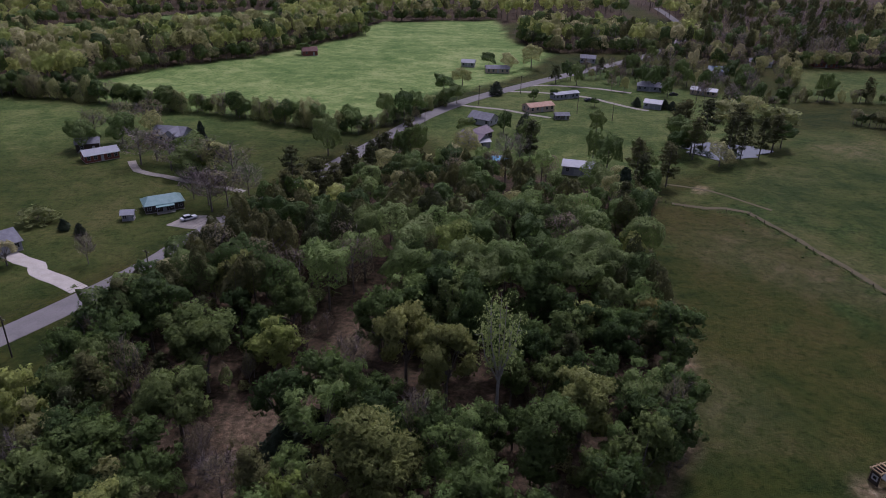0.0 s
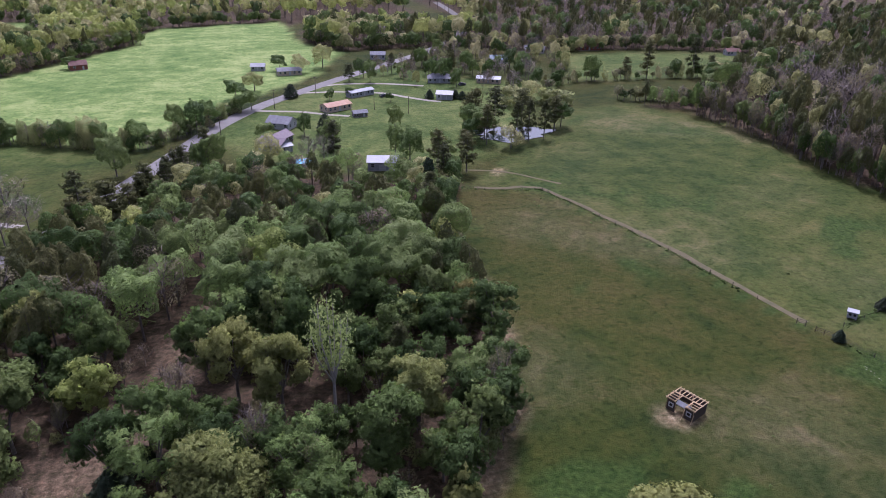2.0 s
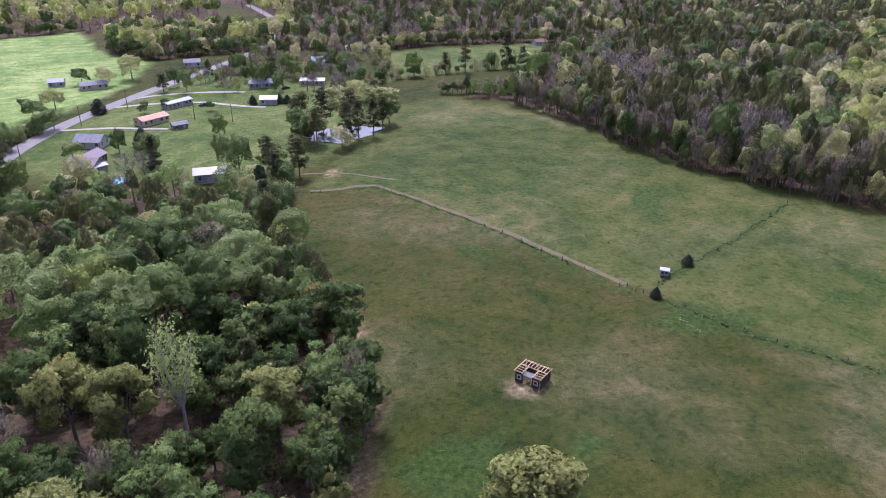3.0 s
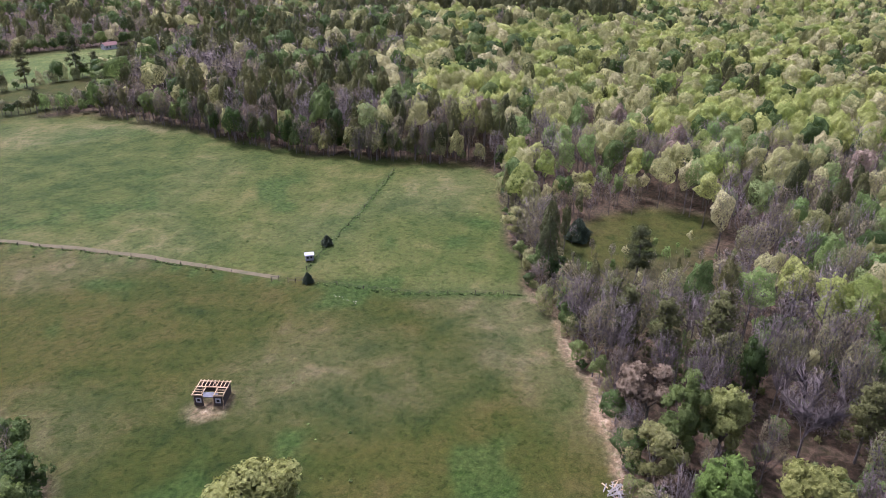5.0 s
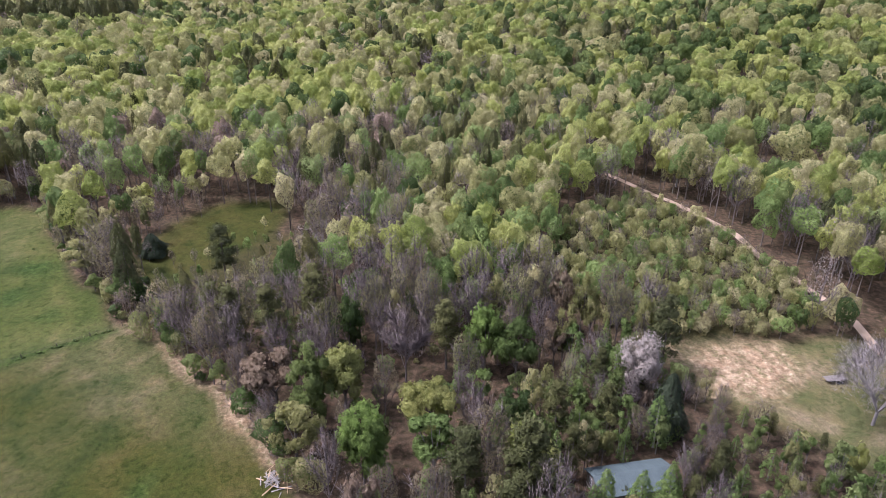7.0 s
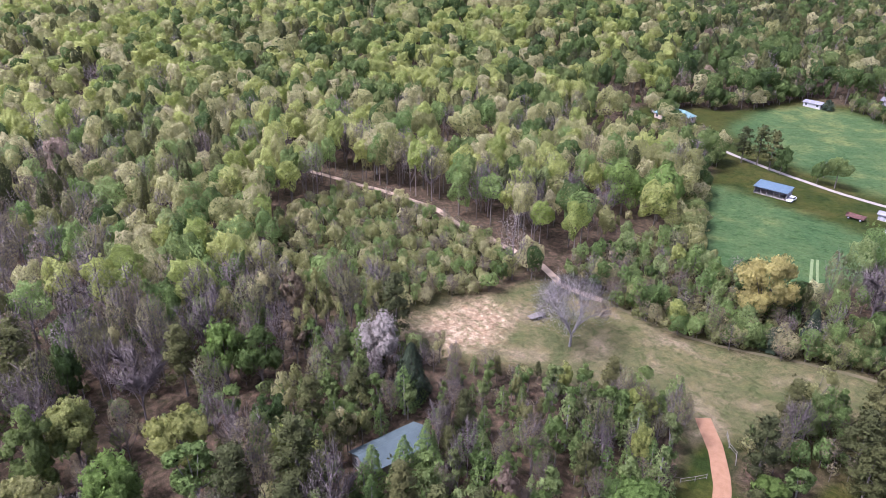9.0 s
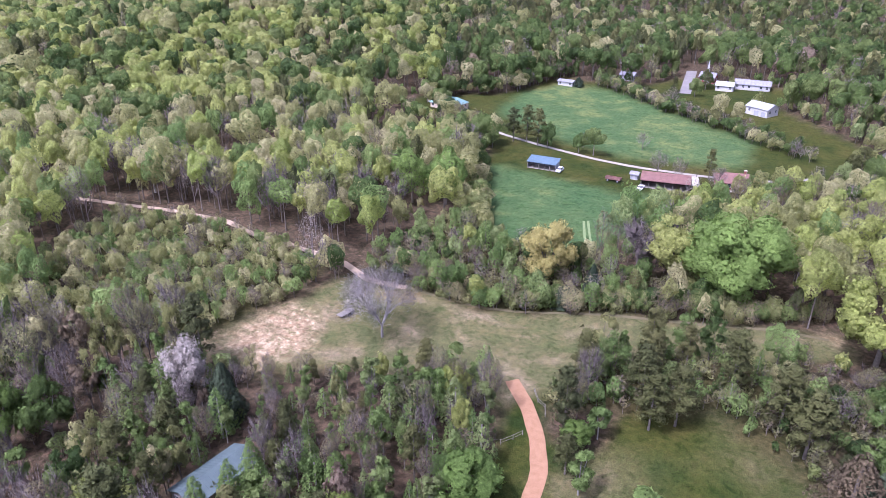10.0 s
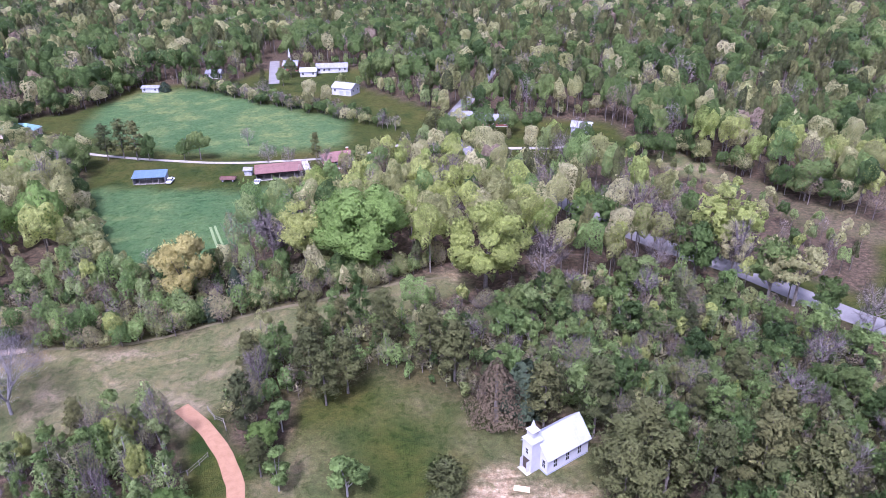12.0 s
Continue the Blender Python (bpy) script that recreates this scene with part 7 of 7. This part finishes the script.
car(99, 291, 10, CAR_DARK, "dark car parked by the grey house")
car(-52.0, -213.5, 70, CAR_WHITE, "white car in front of the garage")


def open_shed(name, x, y, yaw, L, D, h, roof, wall, label, bays):
    """A pole barn: posts, a closed back and a single tin slope."""
    rad = radians(yaw)
    top = thing(name, x - math.sin(rad) * D / 2 / SITE, y + math.cos(rad) * D / 2 / SITE, yaw, label, "shed")
    bm = bmesh.new()
    a = [bm.verts.new(p) for p in ((-L / 2 - 0.3, -D / 2 - 0.5, h), (L / 2 + 0.3, -D / 2 - 0.5, h), (L / 2 + 0.3, D / 2 + 0.3, h + 1.0), (-L / 2 - 0.3, D / 2 + 0.3, h + 1.0))]
    c = [bm.verts.new(v.co + Vector((0, 0, 0.1))) for v in a]
    bm.faces.new(a)
    bm.faces.new(c)
    for k in range(4):
        bm.faces.new((a[k], a[(k + 1) % 4], c[(k + 1) % 4], c[k]))
    tin = part("roof", bm, roof, top, roof.name)
    n = int(L / 0.7)
    rib = None
    for k in range(n + 1):
        rib = part("seam", bar(bmesh.new(), (0, -D / 2 - 0.5, h + 0.12), (0, D / 2 + 0.3, h + 1.12), 0.04), roof, tin) if rib is None else new("seam", rib.data)
        rib.parent = tin
        rib.location.x = -L / 2 - 0.25 + k * (L + 0.5) / n
    part("back_wall", a_box(-L / 2, L / 2, D / 2 - 0.06, D / 2 + 0.06, -0.2, h + 0.9), wall, top)
    for s in (-1, 1):
        part("side_wall", a_box(s * L / 2 - 0.05, s * L / 2 + 0.05, -D / 2 + 0.1, D / 2 - 0.06, -0.2, h), wall, top)
    for k in range(bays + 1):
        px_ = -L / 2 + 0.1 + k * (L - 0.2) / bays
        part("post", a_box(px_ - 0.09, px_ + 0.09, -D / 2 - 0.09, -D / 2 + 0.09, -0.3, h), OLD_WOOD, top)
    part("floor", a_box(-L / 2, L / 2, -D / 2, D / 2, -0.2, 0.06), GRAVEL, top)
    return top


open_shed("pole_barn", 75.7, -176.9, -173, 10.5, 4.5, 2.4, BLUE, GREY_WALL, "long open shed with a blue metal roof", 5)
open_shed("hay_barn", 39.9, -180.4, -166, 15.5, 6.0, 2.7, RUST, BROWN, "long open barn with a rusty red tin roof", 6)


def flatbed_trailer(x, y, yaw):
    top = thing("flatbed_trailer", x, y, yaw, "grey flatbed trailer parked on grass", "trailer")
    for k in range(8):
        part("deck_board", a_box(-2.1, 2.1, -0.88 + k * 0.22, -0.68 + k * 0.22, 0.72, 0.78), OLD_WOOD, top)
    bm = bmesh.new()
    for s in (-1, 1):
        bar(bm, (-2.1, s * 0.85, 0.65), (2.1, s * 0.85, 0.65), 0.07)
        bar(bm, (2.1, s * 0.8, 0.65), (3.2, 0, 0.6), 0.05)
    part("chassis", bm, RUBBER, top, "dark steel frame and hitch")
    for px_ in (-0.9, -0.1):
        for s in (-1, 1):
            wheel(top, px_, s * 0.95, 0.3, 0.2)


flatbed_trailer(69.3, -81.1, 85)


def farm_cart(x, y, yaw):
    top = thing("farm_wagon", x, y, yaw, "rusty red farm wagon beside the track", "wagon")
    part("bed", a_box(-2.6, 2.6, -1.0, 1.0, 0.75, 0.9), RUST, top)
    for s in (-1, 1):
        part("side_rail", a_box(-2.6, 2.6, s * 1.0 - 0.04, s * 1.0 + 0.04, 0.9, 1.45), RUST, top)
        part("end_rail", a_box(s * 2.6 - 0.04, s * 2.6 + 0.04, -1.0, 1.0, 0.9, 1.6), RUST, top)
        for px_ in (-1.7, 1.7):
            wheel(top, px_, s * 0.95, 0.42, 0.22)
    part("drawbar", bar(bmesh.new(), (2.6, 0, 0.7), (4.0, 0, 0.5), 0.06), RUBBER, top)


farm_cart(54.2, -179.3, -178)
house("tool_shed", 49.8, -183.8, 180, 2.4, 2.2, 2.0, 0.6, GREY_WALL, GREY_ROOF, "small grey tool shed beside the track", 0, 1)


def pool(x, y):
    top = thing("swimming_pool", x, y, 0, "round above-ground pool of bright blue water", "pool")
    bm = bmesh.new()
    rings = []
    for r_, z_ in ((3.6, -0.2), (3.6, 1.2), (3.42, 1.2), (3.42, 0.2)):
        rings.append([bm.verts.new((r_ * 1.12 * math.cos(2 * math.pi * k / 32), r_ * 0.9 * math.sin(2 * math.pi * k / 32), z_)) for k in range(32)])
    for a, c in zip(rings[:-1], rings[1:]):
        for k in range(32):
            bm.faces.new((a[k], a[(k + 1) % 32], c[(k + 1) % 32], c[k]))
    part("pool_wall", bm, WHITE, top, "white pool wall")
    bm = bmesh.new()
    bm.faces.new([bm.verts.new((3.42 * 1.12 * math.cos(2 * math.pi * k / 32), 3.42 * 0.9 * math.sin(2 * math.pi * k / 32), 1.02)) for k in range(32)])
    part("water", bm, POOL, top, "clear blue water")
    lad = bmesh.new()
    for s in (-0.25, 0.25):
        bar(lad, (3.9, s, 0), (3.9, s, 1.7), 0.05)
    for k in range(4):
        bar(lad, (3.9, -0.25, 0.3 + k * 0.35), (3.9, 0.25, 0.3 + k * 0.35), 0.04)
    part("ladder", lad, WHITE, top)


pool(18.2, 196.1)


def steeple_church():
    top = house("church_house", 66.1, -324.0, 177, 8.0, 6.0, 3.4, 2.0, BRICK, GREY_ROOF, "brick church with a tall white steeple", 3, 1)
    top["category"] = "church"
    part("belfry", a_box(-0.8, 0.8, -2.9, -1.3, 3.0, 6.5), WHITE, top, "white belfry")
    bm = bmesh.new()
    bmesh.ops.create_cone(bm, cap_ends=True, segments=8, radius1=0.85, radius2=0.04, depth=6.0, matrix=Matrix.Translation((0, -2.1, 9.5)))
    part("spire", bm, WHITE, top, "tall white spire")


steeple_church()


def brush_pile(x, y, label):
    """Cut branches and a few logs heaped at a field's corner."""
    top = thing("brush_pile", x, y, 20, label, "debris")
    rnd = random.Random(5)
    for n in range(34):
        a, d = rnd.uniform(0, 6.3), rnd.uniform(0, 2.6)
        cx, cy, cz = d * math.cos(a) * 1.5, d * math.sin(a), rnd.uniform(0.08, 0.9) * (1 - d / 3.4)
        u, tilt, half = rnd.uniform(0, 6.3), rnd.uniform(-0.2, 0.2), rnd.uniform(0.6, 1.7)
        dx, dy, dz = math.cos(u) * half, math.sin(u) * half, tilt * half
        part("branch", bar(bmesh.new(), (cx - dx, cy - dy, max(0.04, cz - dz)), (cx + dx, cy + dy, max(0.06, cz + dz)), rnd.uniform(0.06, 0.2)), PALE_BARK if n % 3 else TIMBER, top)


brush_pile(66.3, 6.6, "heap of pale cut branches at the field corner")


def stone(x, y, size, yaw):
    """A low rounded field stone."""
    bm = bmesh.new()
    bmesh.ops.create_icosphere(bm, subdivisions=2, radius=1.0)
    for v in bm.verts:
        k = 1 + 0.18 * math.sin(v.co.x * 4 + yaw) + 0.14 * math.sin(v.co.y * 5 + yaw * 2)
        v.co = Vector((v.co.x * size * k, v.co.y * size * 0.7 * k, v.co.z * size * 0.45 + size * 0.3))
    me = bpy.data.meshes.new("stone")
    bm.to_mesh(me)
    bm.free()
    me.materials.append(GRAVEL)
    o = tagged(new("stone", me), "pale field stone beside the worn track", "stone", "stones beside the track")
    o.matrix_basis = Matrix.LocRotScale((x * SITE, y * SITE, land(x, y) - 0.02), Euler((0, 0, yaw)), (1, 1, 1))


for n in range(11):
    t = n / 10
    stone(94.4 + (-0.7) * t + random.uniform(-0.35, 0.35), 68.1 + (-6.0) * t + random.uniform(-0.35, 0.35), random.uniform(0.08, 0.17), n * 1.3)
